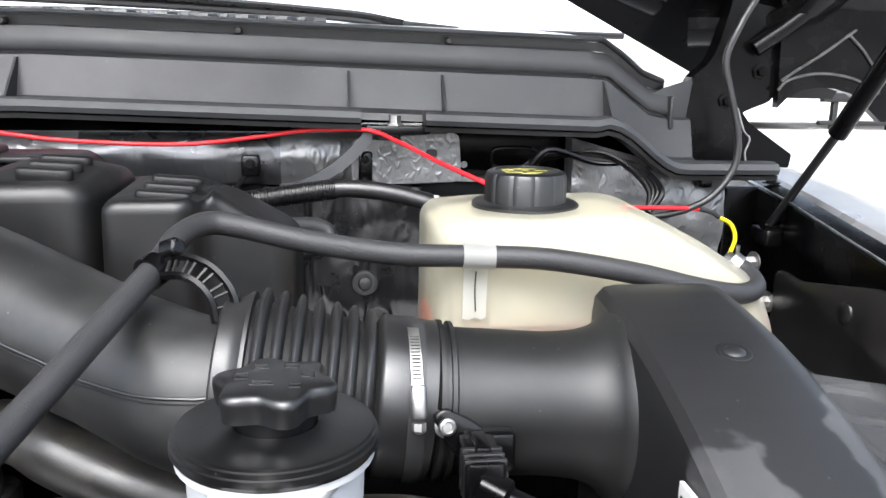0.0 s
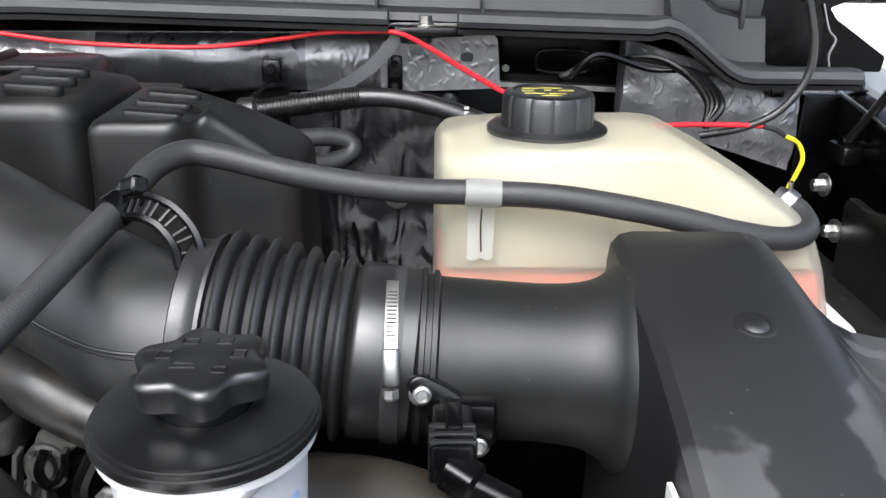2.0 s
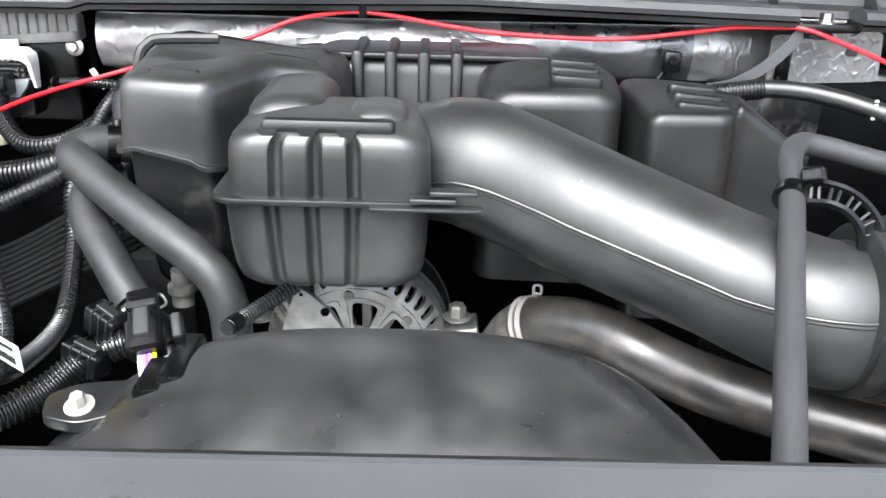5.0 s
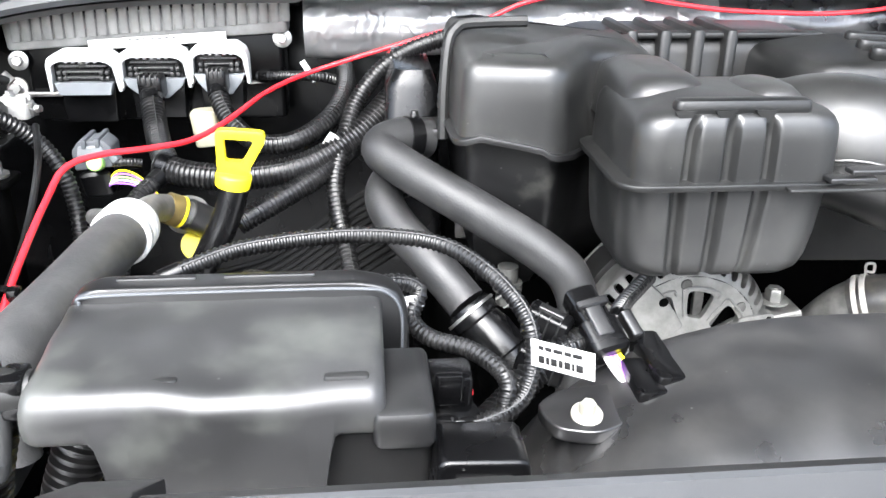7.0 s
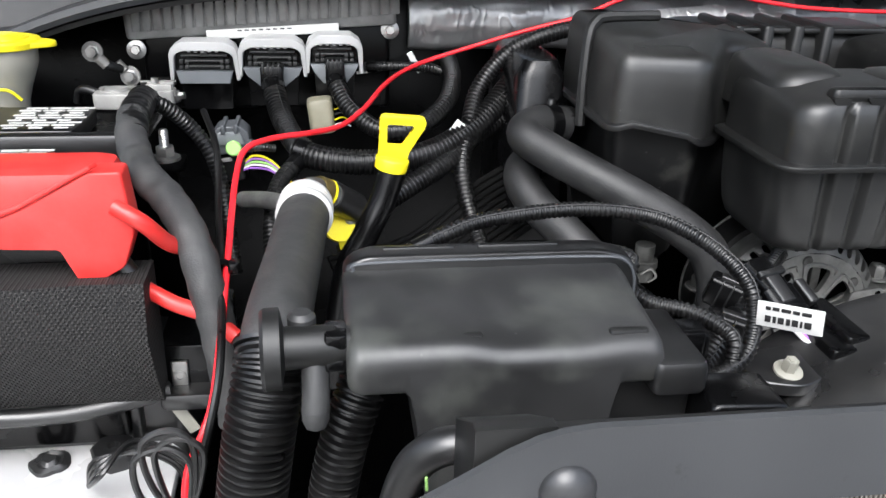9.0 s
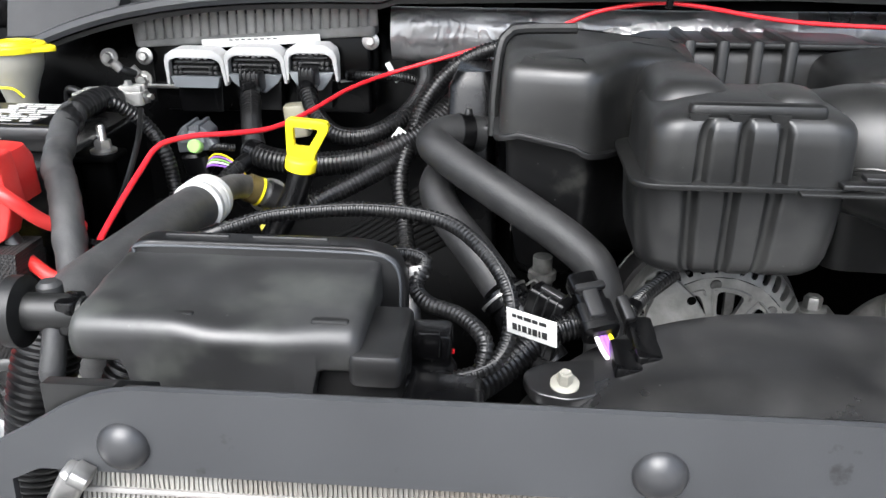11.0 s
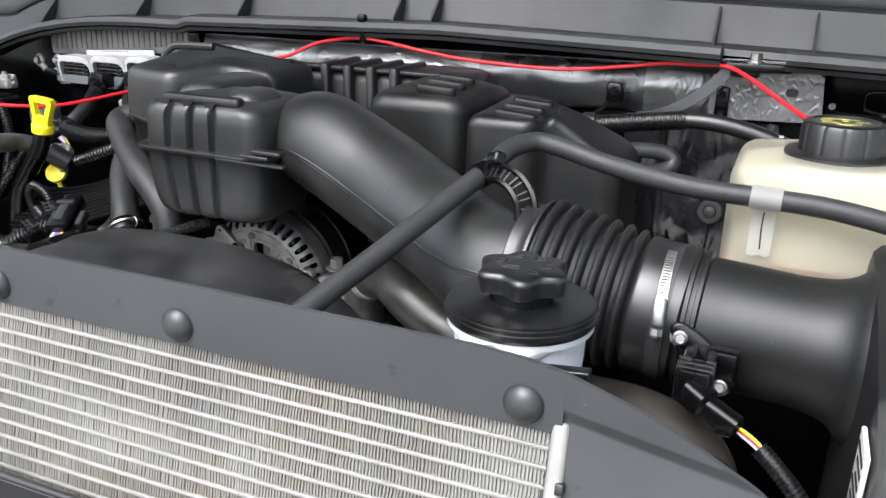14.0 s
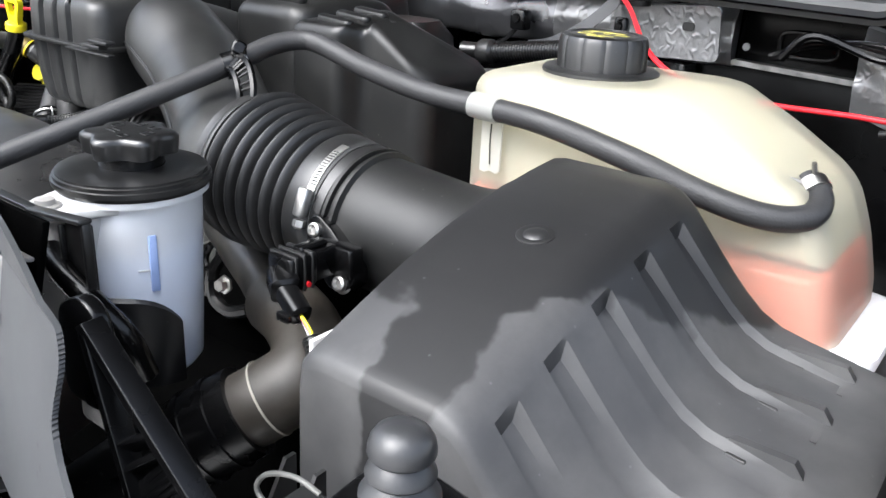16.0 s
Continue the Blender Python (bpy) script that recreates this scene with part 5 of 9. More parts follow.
manif = thing("intake_manifold", (-0.33, 0.93, 1.1), "black ribbed plastic intake manifold behind the tube", "manifold")
bm = B(); stack(bm, [(1.10, -0.52, -0.25, 0.89, 1.0, 0.02), (1.29, -0.52, -0.26, 0.885, 1.0, 0.02), (1.303, -0.515, -0.264, 0.89, 0.995, 0.02), (1.309, -0.50, -0.27, 0.90, 0.985, 0.02)])
part("plenum", bm, BLACK_MATTE, manif)
for k in range(4):
    x = -0.464 + 0.0343 * k
    bm = B(); rbox(bm, x - 0.006, x + 0.006, 0.872, 0.97, 1.15, 1.316, 0.004, 0.004)
    part("rib", bm, BLACK_MATTE, manif)
bm = B(); stack(bm, [(1.12, -0.262, -0.16, 0.90, 0.99, 0.02), (1.26, -0.262, -0.17, 0.905, 0.985, 0.02), (1.28, -0.262, -0.185, 0.915, 0.975, 0.02)])
part("end_piece", bm, BLACK_MATTE, manif)
bm = B(); rbox(bm, -0.52, -0.26, 0.882, 0.90, 1.306, 1.312, 0.002, 0.002)
part("lip", bm, BLACK_MATTE, manif)

cov = thing("coil_cover", (-0.27, 0.80, 1.15), "black plastic coil cover with louvred hump", "engine cover", "coil covers on the engine")
bm = B()
dome(bm, fillet([(-0.338, 0.752), (-0.216, 0.746), (-0.204, 0.80), (-0.204, 0.905), (-0.338, 0.905)], 0.022, 7), lambda x, y: 1.3075 + 0.13 * (y - 0.75) - 0.35 * max(0, y - 0.84) - 0.10 * abs(x + 0.268) - 2.2 * max(0, abs(x + 0.268) - 0.03) ** 2, 1.12, 0.016, 0.004)
part("cover", bm, BLACK_MATTE, cov)
for k in range(3):
    bm = B(); v = rbox(bm, -0.279 + 0.002 * k, -0.23 + 0.001 * k, 0.762 + 0.0265 * k, 0.776 + 0.0265 * k, 1.304 + 0.0034 * k, 1.317 + 0.0026 * k, 0.0065, 0.003); turn(bm, v, (-0.255, 0.77 + 0.0265 * k, 1.312), rx=5, ry=3)
    part("louvre", bm, BLACK_MATTE, cov)
cov2 = thing("coil_cover", (-0.13, 0.78, 1.15), "black plastic coil cover with sloping shoulder beside the bellows", "engine cover", "coil covers on the engine")


def cover_roof(x, y):
    """Flat louvred roof, a shallow valley, then a shoulder falling away."""
    z = 1.2965 + 0.12 * (y - 0.72) - 0.25 * max(0, y - 0.80)
    if x < -0.124:
        return z - 0.06 * max(0, -0.165 - x)
    u = min(1, (x + 0.124) / 0.016)
    return z - 0.006 * math.sin(math.pi * u) - 0.70 * max(0, x + 0.108)


bm = B()
dome(bm, fillet([(-0.197, 0.715), (-0.126, 0.713), (-0.112, 0.742), (-0.052, 0.746), (-0.036, 0.76), (-0.034, 0.865), (-0.197, 0.865)], 0.012, 8), cover_roof, 1.10, 0.011, 0.004, 12)
part("cover", bm, BLACK_MATTE, cov2)
for k in range(3):
    bm = B(); v = rbox(bm, -0.171 + 0.002 * k, -0.123 + 0.001 * k, 0.727 + 0.0255 * k, 0.7405 + 0.0255 * k, 1.291 + 0.003 * k, 1.3025 + 0.0028 * k, 0.006, 0.003); turn(bm, v, (-0.147, 0.733 + 0.0255 * k, 1.298), rx=5, ry=4)
    part("louvre", bm, BLACK_MATTE, cov2)

# engine mass under the covers
eng = thing("engine_block", (-0.4, 0.8, 0.7), "dark engine block below the plastic covers", "engine")
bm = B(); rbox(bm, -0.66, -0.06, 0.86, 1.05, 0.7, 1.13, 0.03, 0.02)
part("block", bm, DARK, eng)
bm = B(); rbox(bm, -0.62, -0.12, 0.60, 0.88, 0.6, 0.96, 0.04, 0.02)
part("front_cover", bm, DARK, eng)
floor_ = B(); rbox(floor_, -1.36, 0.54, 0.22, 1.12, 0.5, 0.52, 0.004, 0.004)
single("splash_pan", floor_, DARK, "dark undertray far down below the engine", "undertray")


# ---- alternator ----
alt = thing("alternator", (-0.451, 0.76, 0.98), "cast aluminium alternator with slotted round housing", "alternator")
ac = Vector((-0.451, 0.683, 1.0705))


def on_alt(r, a, y):
    return ac + Vector((r * math.cos(a), y, r * math.sin(a)))


def bevel(u, v, d):
    """The rounded shoulder of the housing, v from its face to its rim, d inwards."""
    t = radians(10 + 62 * v)
    r, y = 0.0635 + 0.0205 * math.sin(t) / 0.951, 0.019 * (1 - math.cos(t)) / 0.69
    return on_alt(r - 0.6 * d, u, y + 0.8 * d)


def face(u, v, d):
    """The flat front, v from the hub to the shoulder."""
    return on_alt(0.014 + 0.0532 * v, u, 0.0003 + d - 0.002 * (1 - v))


bm = B()
PITCH = 2 * math.pi / 40
for k in range(40):
    m = PITCH * (k + 0.5)
    hole = []
    for j in range(20):
        t = 2 * math.pi * j / 20
        c, q = math.cos(t), math.sin(t)
        hole.append((m + PITCH * 0.285 * math.copysign(abs(c) ** 0.7, c), 0.53 + 0.37 * math.copysign(abs(q) ** 0.55, q)))
    holed(bm, bevel, m - PITCH / 2, m + PITCH / 2, 0, 1, hole, 0.007)
bmesh.ops.remove_doubles(bm, verts=bm.verts[:], dist=0.0002)
part("front_shell", bm, CAST, alt, smooth=30)
bm = B()
for k in range(8):
    m = math.pi / 4 * (k + 0.5) + 0.2
    hole = []
    for j in range(28):
        t = 2 * math.pi * j / 28
        c, q = math.cos(t), math.sin(t)
        hole.append((m + 0.25 * math.copysign(abs(c) ** 0.35, c), 0.50 + 0.24 * math.copysign(abs(q) ** 0.4, q)))
    holed(bm, face, m - math.pi / 8, m + math.pi / 8, 0, 1, hole, 0.006)
bmesh.ops.remove_doubles(bm, verts=bm.verts[:], dist=0.0002)
part("front_face", bm, CAST, alt, smooth=30)
for k in range(8):
    m = math.pi / 4 * (k + 0.5) + 0.2
    bm = B(); tube(bm, [face(m - 0.33, 0.70, -0.0008), face(m - 0.29, 0.80, -0.0008), face(m, 0.81, -0.0008), face(m + 0.29, 0.80, -0.0008), face(m + 0.33, 0.70, -0.0008), face(m + 0.335, 0.3, -0.0008)], 0.0011, 6, 5)
    part("raised_lip", bm, CAST, alt)
bm = B(); lathe(bm, ac + Vector((0, 0.019, 0)), (0, 1, 0), [(0, 0.080), (0, 0.084), (0.022, 0.084), (0.024, 0.078)], 72, cap=False)
part("rim", bm, CAST, alt)
bm = B(); lathe(bm, ac + Vector((0, 0.043, 0)), (0, 1, 0), [(0, 0.08), (0.002, 0.0875), (0.035, 0.0885), (0.04, 0.08), (0.055, 0.06)], 72)
part("rear_cover", bm, BLACK, alt, "black rear cover")
bm = B(); lathe(bm, ac + Vector((0, 0.0765, 0)), (0, 1, 0), [(0, 0.0885), (0.001, 0.0895), (0.003, 0.0895), (0.004, 0.0885)], 72)
part("cover_rim", bm, ALU_DARK, alt, "pale worn rim of the cover")
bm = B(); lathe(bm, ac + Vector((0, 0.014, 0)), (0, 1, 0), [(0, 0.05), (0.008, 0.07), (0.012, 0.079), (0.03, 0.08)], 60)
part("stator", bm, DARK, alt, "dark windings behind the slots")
for k in range(40):
    bm = B(); v = rbox(bm, -0.0021, 0.0021, -0.002, 0.002, -0.002, 0.002, 0.0012, 0.001)
    bmesh.ops.translate(bm, verts=v, vec=bevel(PITCH * (k + 0.5) + 0.02, 0.42, 0.0062))
    part("winding_end", bm, ALU_DARK, alt)
for k in range(12):
    a = 2 * math.pi * k / 12 + 0.1
    bm = B(); bar(bm, on_alt(0.026, a, 0.009), on_alt(0.052, a + 0.22, 0.009), 0.0055, 0.009, 0.001, (0, 1, 0))
    part("fan_blade", bm, ALU_DARK, alt)
bm = B(); lathe(bm, ac, (0, 1, 0), [(-0.002, 0.004), (-0.002, 0.011), (0.0, 0.015), (0.012, 0.0155)], 36)
part("bearing_hub", bm, CAST, alt)
for x, z, r in ((-0.456, 1.130, 0.0048), (-0.404, 1.106, 0.0048), (-0.494, 1.116, 0.0045)):
    bm = B(); lathe(bm, (x, ac.y + 0.002, z), (0, -1, 0), [(0, r + 0.001), (0.003, r), (0.0034, r * 0.6), (0.0028, r * 0.2)], 20)
    part("boss", bm, ALU_DARK, alt)
bm = B(); prism(bm, fillet([(-0.5035, 1.137), (-0.4985, 1.140), (-0.4935, 1.137), (-0.474, 1.119), (-0.456, 1.092), (-0.48, 1.075), (-0.515, 1.085), (-0.516, 1.10)], 0.004, 4), "y", ac.y - 0.006, ac.y + 0.003, 0.0012)
ear_ = part("mount_ear", bm, CAST, alt)
for x, z, r in ((-0.4978, 1.1335, 0.0016), (-0.477, 1.1165, 0.0042)):
    bm = B(); lathe(bm, (x, ac.y - 0.0056, z), (0, -1, 0), [(0, r), (0.0008, r), (0.001, r * 0.7)], 16)
    part("hole", bm, DARK, ear_)
bm = B(); prism(bm, fillet([(-0.404, 1.096), (-0.375, 1.1005), (-0.370, 1.095), (-0.378, 1.084), (-0.41, 1.075)], 0.004, 4), "y", ac.y - 0.003, ac.y + 0.008, 0.0015)
lug_ = part("lug", bm, CAST, alt)
bm = B(); lathe(bm, (-0.3775, ac.y - 0.0028, 1.0945), (0, -1, 0), [(0, 0.003), (0.0006, 0.0028)], 14)
part("hole", bm, DARK, lug_)
for p0, p1, w, h in (((-0.395, 0.712, 1.079), (-0.337, 0.712, 1.0895), 0.034, 0.009), ((-0.343, 0.712, 1.088), (-0.336, 0.712, 1.01), 0.032, 0.009), ((-0.40, 0.708, 1.056), (-0.342, 0.708, 1.052), 0.028, 0.008), ((-0.372, 0.71, 1.084), (-0.37, 0.71, 1.02), 0.026, 0.008)):
    bm = B(); bar(bm, p0, p1, w, h, 0.003, (0, 1, 0))
    part("bracket_rib", bm, CAST, alt)
hex_bolt("engine_bolt", (-0.357, 0.715, 1.0945), (0, 0, 1), 0.0085, "flanged steel bolt on the alternator ear", 1.6, 0.012, CAST, "alternator bolts")
hex_bolt("engine_bolt", (-0.543, 0.715, 1.0905), (0, 0, 1), 0.0085, "flanged steel bolt on the alternator ear", 1.6, 0.012, CAST, "alternator bolts")

# ---- coolant pipes and hoses ----
lp = thing("radiator_pipe", (-0.1, 0.55, 1.0), "worn black upper radiator pipe running below the intake", "pipe")
bm = B(); tube(bm, [(-0.297, 0.683, 1.104), (-0.285, 0.673, 1.112), (-0.262, 0.655, 1.121), (-0.238, 0.636, 1.1235), (-0.213, 0.614, 1.120), (-0.18, 0.601, 1.109), (-0.146, 0.590, 1.100), (-0.11, 0.575, 1.095), (-0.06, 0.553, 1.092), (-0.01, 0.525, 1.094), (0.02, 0.506, 1.098)], 0.0245, 28)
part("pipe", bm, PIPE, lp)
bm = B(); tube(bm, [(0.0, 0.516, 1.097), (0.045, 0.494, 1.107), (0.083, 0.472, 1.106), (0.099, 0.449, 1.096), (0.088, 0.426, 1.082), (0.074, 0.412, 1.07)], 0.0285, 28)
part("elbow", bm, BROWN_PIPE, lp, "brownish moulded elbow")
bm = B(); tube(bm, [(0.078, 0.417, 1.0735), (0.04, 0.38, 1.04), (0.0, 0.345, 1.0), (-0.03, 0.32, 0.97)], 0.0342, 28)
part("coupler", bm, BLACK_GLOSS, lp, "black quick coupler sleeve")
clamp_ring("pipe_clamp", (-0.289, 0.6765, 1.1095), (0.75, -0.55, 0.4), 0.0249, 0.0045, CORE_TUBE, lp, "dull steel spring clamp")
clamp_ring("pipe_clamp", (-0.2945, 0.6806, 1.1066), (0.75, -0.55, 0.4), 0.0247, 0.004, CORE_TUBE, lp, "dull steel spring clamp")
bm = B(); tube(bm, [(-0.289, 0.690, 1.131), (-0.289, 0.692, 1.140), (-0.283, 0.690, 1.141), (-0.283, 0.689, 1.134), (-0.288, 0.690, 1.134)], 0.0013, 6)
part("clamp_ear", bm, CORE_TUBE, lp)
clamp_ring("mould_line", (0.089, 0.4275, 1.083), (-0.6, -0.6, -0.53), 0.0279, 0.0015, TAN_PLASTIC, lp, "pale mould line round the elbow")
for u in (0.3, 0.62):
    clamp_ring("collar", Vector((0.078, 0.417, 1.0735)).lerp(Vector((0.04, 0.38, 1.04)), u), (-0.6, -0.6, -0.53), 0.0345, 0.004, BLACK_GLOSS, lp)
thermo = thing("thermostat_housing", (-0.31, 0.70, 1.0), "grimy cast thermostat neck under the pipe", "housing")
bm = B(); tube(bm, [(-0.288, 0.676, 1.110), (-0.299, 0.685, 1.101), (-0.309, 0.695, 1.083), (-0.315, 0.705, 1.06), (-0.317, 0.712, 1.02)], 0.0235, 24); rbox(bm, -0.35, -0.285, 0.69, 0.75, 1.0, 1.035, 0.02, 0.005)
part("body", bm, ALU_DARK, thermo)
ten = thing("belt_tensioner", (-0.2, 0.62, 1.0), "dark belt tensioner with pulley and steel bolt", "tensioner")
bm = B(); lathe(bm, (-0.185, 0.612, 1.025), (0, 1, 0), [(0, 0.030), (0.004, 0.034), (0.008, 0.0325), (0.012, 0.034), (0.022, 0.034), (0.026, 0.030)], 36)
part("pulley", bm, DARK, ten)
bm = B(); rbox(bm, -0.245, -0.19, 0.638, 0.67, 0.98, 1.055, 0.015, 0.006); lathe(bm, (-0.232, 0.64, 1.035), (0, -1, 0.2), [(0, 0.018), (0.008, 0.017), (0.010, 0.012), (0.016, 0.011)], 20); lathe(bm, (-0.25, 0.645, 1.0), (0.2, -1, 0.2), [(0, 0.014), (0.012, 0.012), (0.014, 0.007)], 16)
part("arm", bm, ALU_DARK, ten)
for k in range(4):
    bm = B(); bar(bm, (-0.262 + 0.012 * k, 0.632, 0.985), (-0.25 + 0.012 * k, 0.632, 1.05), 0.004, 0.014, 0.001)
    part("casting_rib", bm, ALU_DARK, ten)
bm = B(); tube(bm, [(-0.222, 0.618, 1.06), (-0.226, 0.612, 1.045), (-0.218, 0.608, 1.035), (-0.206, 0.61, 1.042), (-0.205, 0.616, 1.058)], 0.004, 8)
part("clip", bm, BLACK_GLOSS, ten)
bm = B(); tube(bm, [(-0.175, 0.60, 1.07), (-0.185, 0.59, 1.045), (-0.178, 0.585, 1.02), (-0.155, 0.585, 1.012), (-0.13, 0.59, 1.02)], 0.007, 8)
part("bracket", bm, BLACK_GLOSS, ten)
bm = B(); lathe(bm, (-0.165, 0.59, 1.038), (0.1, -1, 0.2), [(0, 0.010), (0.003, 0.010), (0.004, 0.007), (0.011, 0.0065)], 6)
part("bolt_head", bm, STEEL, ten)

for nm, pts, r, lab_ in (
    ("heater_hose", [(-0.672, 0.79, 1.234), (-0.70, 0.778, 1.238), (-0.716, 0.76, 1.233), (-0.695, 0.738, 1.221), (-0.63, 0.692, 1.193), (-0.585, 0.672, 1.168), (-0.563, 0.662, 1.145), (-0.555, 0.655, 1.10), (-0.556, 0.65, 1.0)], 0.0175, "charcoal sleeved heater hose descending past the alternator"),
    ("heater_hose", [(-0.69, 0.80, 1.195), (-0.708, 0.786, 1.194), (-0.714, 0.766, 1.184), (-0.703, 0.742, 1.168), (-0.68, 0.714, 1.15), (-0.662, 0.694, 1.134), (-0.648, 0.68, 1.12)], 0.0175, "charcoal sleeved heater hose bent in a curve"),
):
    h = thing(nm, pts[len(pts) // 2], lab_, "hose", "heater hoses")
    bm = B(); tube(bm, pts, r, 20)
    part("sleeve", bm, SLEEVE, h)
    a, b = Vector(pts[0]), Vector(pts[1])
    clamp_ring("clamp", a.lerp(b, 0.6), b - a, r + 0.0002, 0.012, BLACK_GLOSS, h, "black spring clamp")
hc = thing("hose_connector", (-0.63, 0.66, 1.06), "black quick-connect joint with steel spring clip", "connector")
bm = B(); lathe(bm, (-0.648, 0.678, 1.118), (0.55, -0.42, -0.6), [(0, 0.0195), (0.004, 0.0215), (0.014, 0.0215), (0.016, 0.019), (0.03, 0.022), (0.05, 0.022), (0.052, 0.018), (0.08, 0.018)], 28)
part("body", bm, BLACK_GLOSS, hc)
bm = B(); lathe(bm, (-0.6455, 0.676, 1.1155), (0.55, -0.42, -0.6), [(0, 0.0217), (0, 0.0232), (0.0025, 0.0232), (0.0025, 0.0217)], 28); tube(bm, [(-0.625, 0.668, 1.13), (-0.618, 0.664, 1.137), (-0.613, 0.662, 1.13), (-0.619, 0.664, 1.124)], 0.0012, 5)
part("spring_clip", bm, STEEL, hc)
bm = B(); lathe(bm, (-0.61, 0.70, 1.11), (0, 0, 1), [(0, 0.010), (0.012, 0.010), (0.013, 0.013), (0.02, 0.013), (0.021, 0.009), (0.035, 0.009)], 16)
single("hex_fitting", bm, ALU_DARK, "grimy metal threaded fitting beside the hoses", "fitting")

# vacuum hoses at the firewall
vh = thing("vacuum_hose", (-0.05, 1.0, 1.2), "black brake vacuum hose with white print and split sleeve", "hose")
bm = B(); tube(bm, [(-0.16, 0.98, 1.246), (-0.115, 0.985, 1.248), (-0.05, 0.985, 1.258), (0.0, 0.983, 1.265), (0.05, 0.975, 1.264), (0.10, 0.955, 1.256), (0.16, 0.92, 1.24), (0.22, 0.89, 1.22)], 0.0105, 16)
part("hose", bm, BLACK, vh)
bm = B(); corrugated(bm, [(-0.115, 0.985, 1.248), (-0.05, 0.985, 1.258), (0.0, 0.983, 1.265)], 0.0125, 0.004, 0.001, 16)
part("split_sleeve", bm, LOOM, vh)
bm = B(); lathe(bm, (-0.135, 0.983, 1.247), (1, 0.05, 0.06), [(0, 0.013), (0.004, 0.0155), (0.018, 0.0155), (0.022, 0.012)], 20)
part("end_joint", bm, RUBBER, vh)
for k in range(5):
    bm = B(); rbox(bm, 0.112, 0.117, 0.9375, 0.9385, 1.262 - 0.005 * k, 1.265 - 0.005 * k, 0.0004, 0.0003)
    part("print_bar", bm, PAPER, vh)
rh = thing("bypass_hose", (-0.03, 0.95, 1.2), "grey rubber hose doubling back near the firewall", "hose")
bm = B(); tube(bm, [(-0.13, 0.93, 1.222), (-0.07, 0.95, 1.226), (-0.025, 0.965, 1.224), (-0.008, 0.965, 1.214), (-0.02, 0.955, 1.203), (-0.06, 0.93, 1.199), (-0.11, 0.90, 1.196)], 0.010, 16)
part("hose", bm, GREYHOSE, rh)

# ---- firewall foil, bracket and film ----
foil = thing("foil_insulation", (-0.35, 1.07, 1.25), "crinkled silver foil heat shield along the firewall", "heat shield")
rings = []
for i in range(61):
    x = -0.796 + 0.95 * i / 60
    y = 1.04 + 0.03 * max(0, (x + 0.1) / 0.25) if x > -0.1 else 1.04
    y += 0.004 * noise.noise(Vector((x * 22, 0, 0)))
    zt, zb = 1.322 + 0.008 * max(0, x + 0.4), 1.258 + 0.004 * noise.noise(Vector((x * 15, 3, 0)))
    ring = []
    for k in range(13):
        u = k / 12
        ring.append(Vector((x, y + 0.012 * (2 * u - 1) ** 2 + 0.003 * noise.noise(Vector((x * 40, u * 6, 1.3))), zb + (zt - zb) * u)))
    ring += [Vector((x, y + 0.022, zt)), Vector((x, y + 0.022, zb))]
    rings.append(ring)
for r0, r1, mt in ((0, 32, FOIL), (31, 47, DULL_FOIL), (46, 61, FOIL)):
    bm = B(); loft(bm, rings[r0:r1])
    part("blanket", bm, mt, foil, smooth=60)
bm = B()
rings = []
for i in range(25):
    x = -0.55 + 0.26 * i / 24
    w = 0.016 * math.sin(math.pi * i / 24) + 0.004 * noise.noise(Vector((x * 60, 0, 5)))
    rings.append([Vector((x, 1.022, 1.295)), Vector((x, 1.016 - w * 0.4, 1.297 + 0.3 * w)), Vector((x, 1.02, 1.301 + w)), Vector((x, 1.026, 1.302))])
loft(bm, rings)
part("torn_edge", bm, FOIL, foil, "torn bright foil edge")
bm = B()
rings = []
for i in range(17):
    x = -0.09 + 0.2 * i / 16
    ring = []
    for k in range(17):
        u = k / 16
        ring.append(Vector((x, 1.06 + 0.010 * noise.noise(Vector((x * 18, u * 4, 7))), 1.0 + 0.255 * u)))
    ring += [Vector((x, 1.09, 1.255)), Vector((x, 1.09, 1.0))]
    rings.append(ring)
loft(bm, rings)
film = thing("film_insulation", (0.0, 1.07, 1.0), "crinkled shiny black film on the firewall behind hoses", "insulation")
part("sheet", bm, BLACK_FILM, film, smooth=60)
bm = B(); lathe(bm, (0.037, 1.052, 1.13), (0, -1, 0.1), [(0, 0.017), (0.002, 0.016), (0.003, 0.012), (0.002, 0.009), (0.006, 0.008), (0.008, 0.004)], 24)
part("fastener", bm, GREYHOSE, film, "round grey push fastener")
fr = thing("foil_insulation", (0.41, 1.05, 1.17), "crinkled silver foil heat shield beside the bottle", "heat shield")
bm = B()
rings = []
for i in range(25):
    u = i / 24
    x = 0.30 + 0.21 * u
    zt, zb = 1.322 - 0.055 * u, 1.235 - 0.065 * u
    ring = []
    for k in range(11):
        w = k / 10
        ring.append(Vector((x, 1.03 + 0.01 * (2 * w - 1) ** 2 + 0.006 * noise.noise(Vector((x * 30, w * 5, 9))), zb + (zt - zb) * w)))
    ring += [Vector((x, 1.07, zt)), Vector((x, 1.07, zb))]
    rings.append(ring)
loft(bm, rings)
part("blanket", bm, PLATE_FOIL, fr, smooth=60)
bm = B(); rbox(bm, 0.468, 0.484, 1.018, 1.03, 1.262, 1.274, 0.002, 0.002)
part("clip", bm, BLACK_GLOSS, fr)

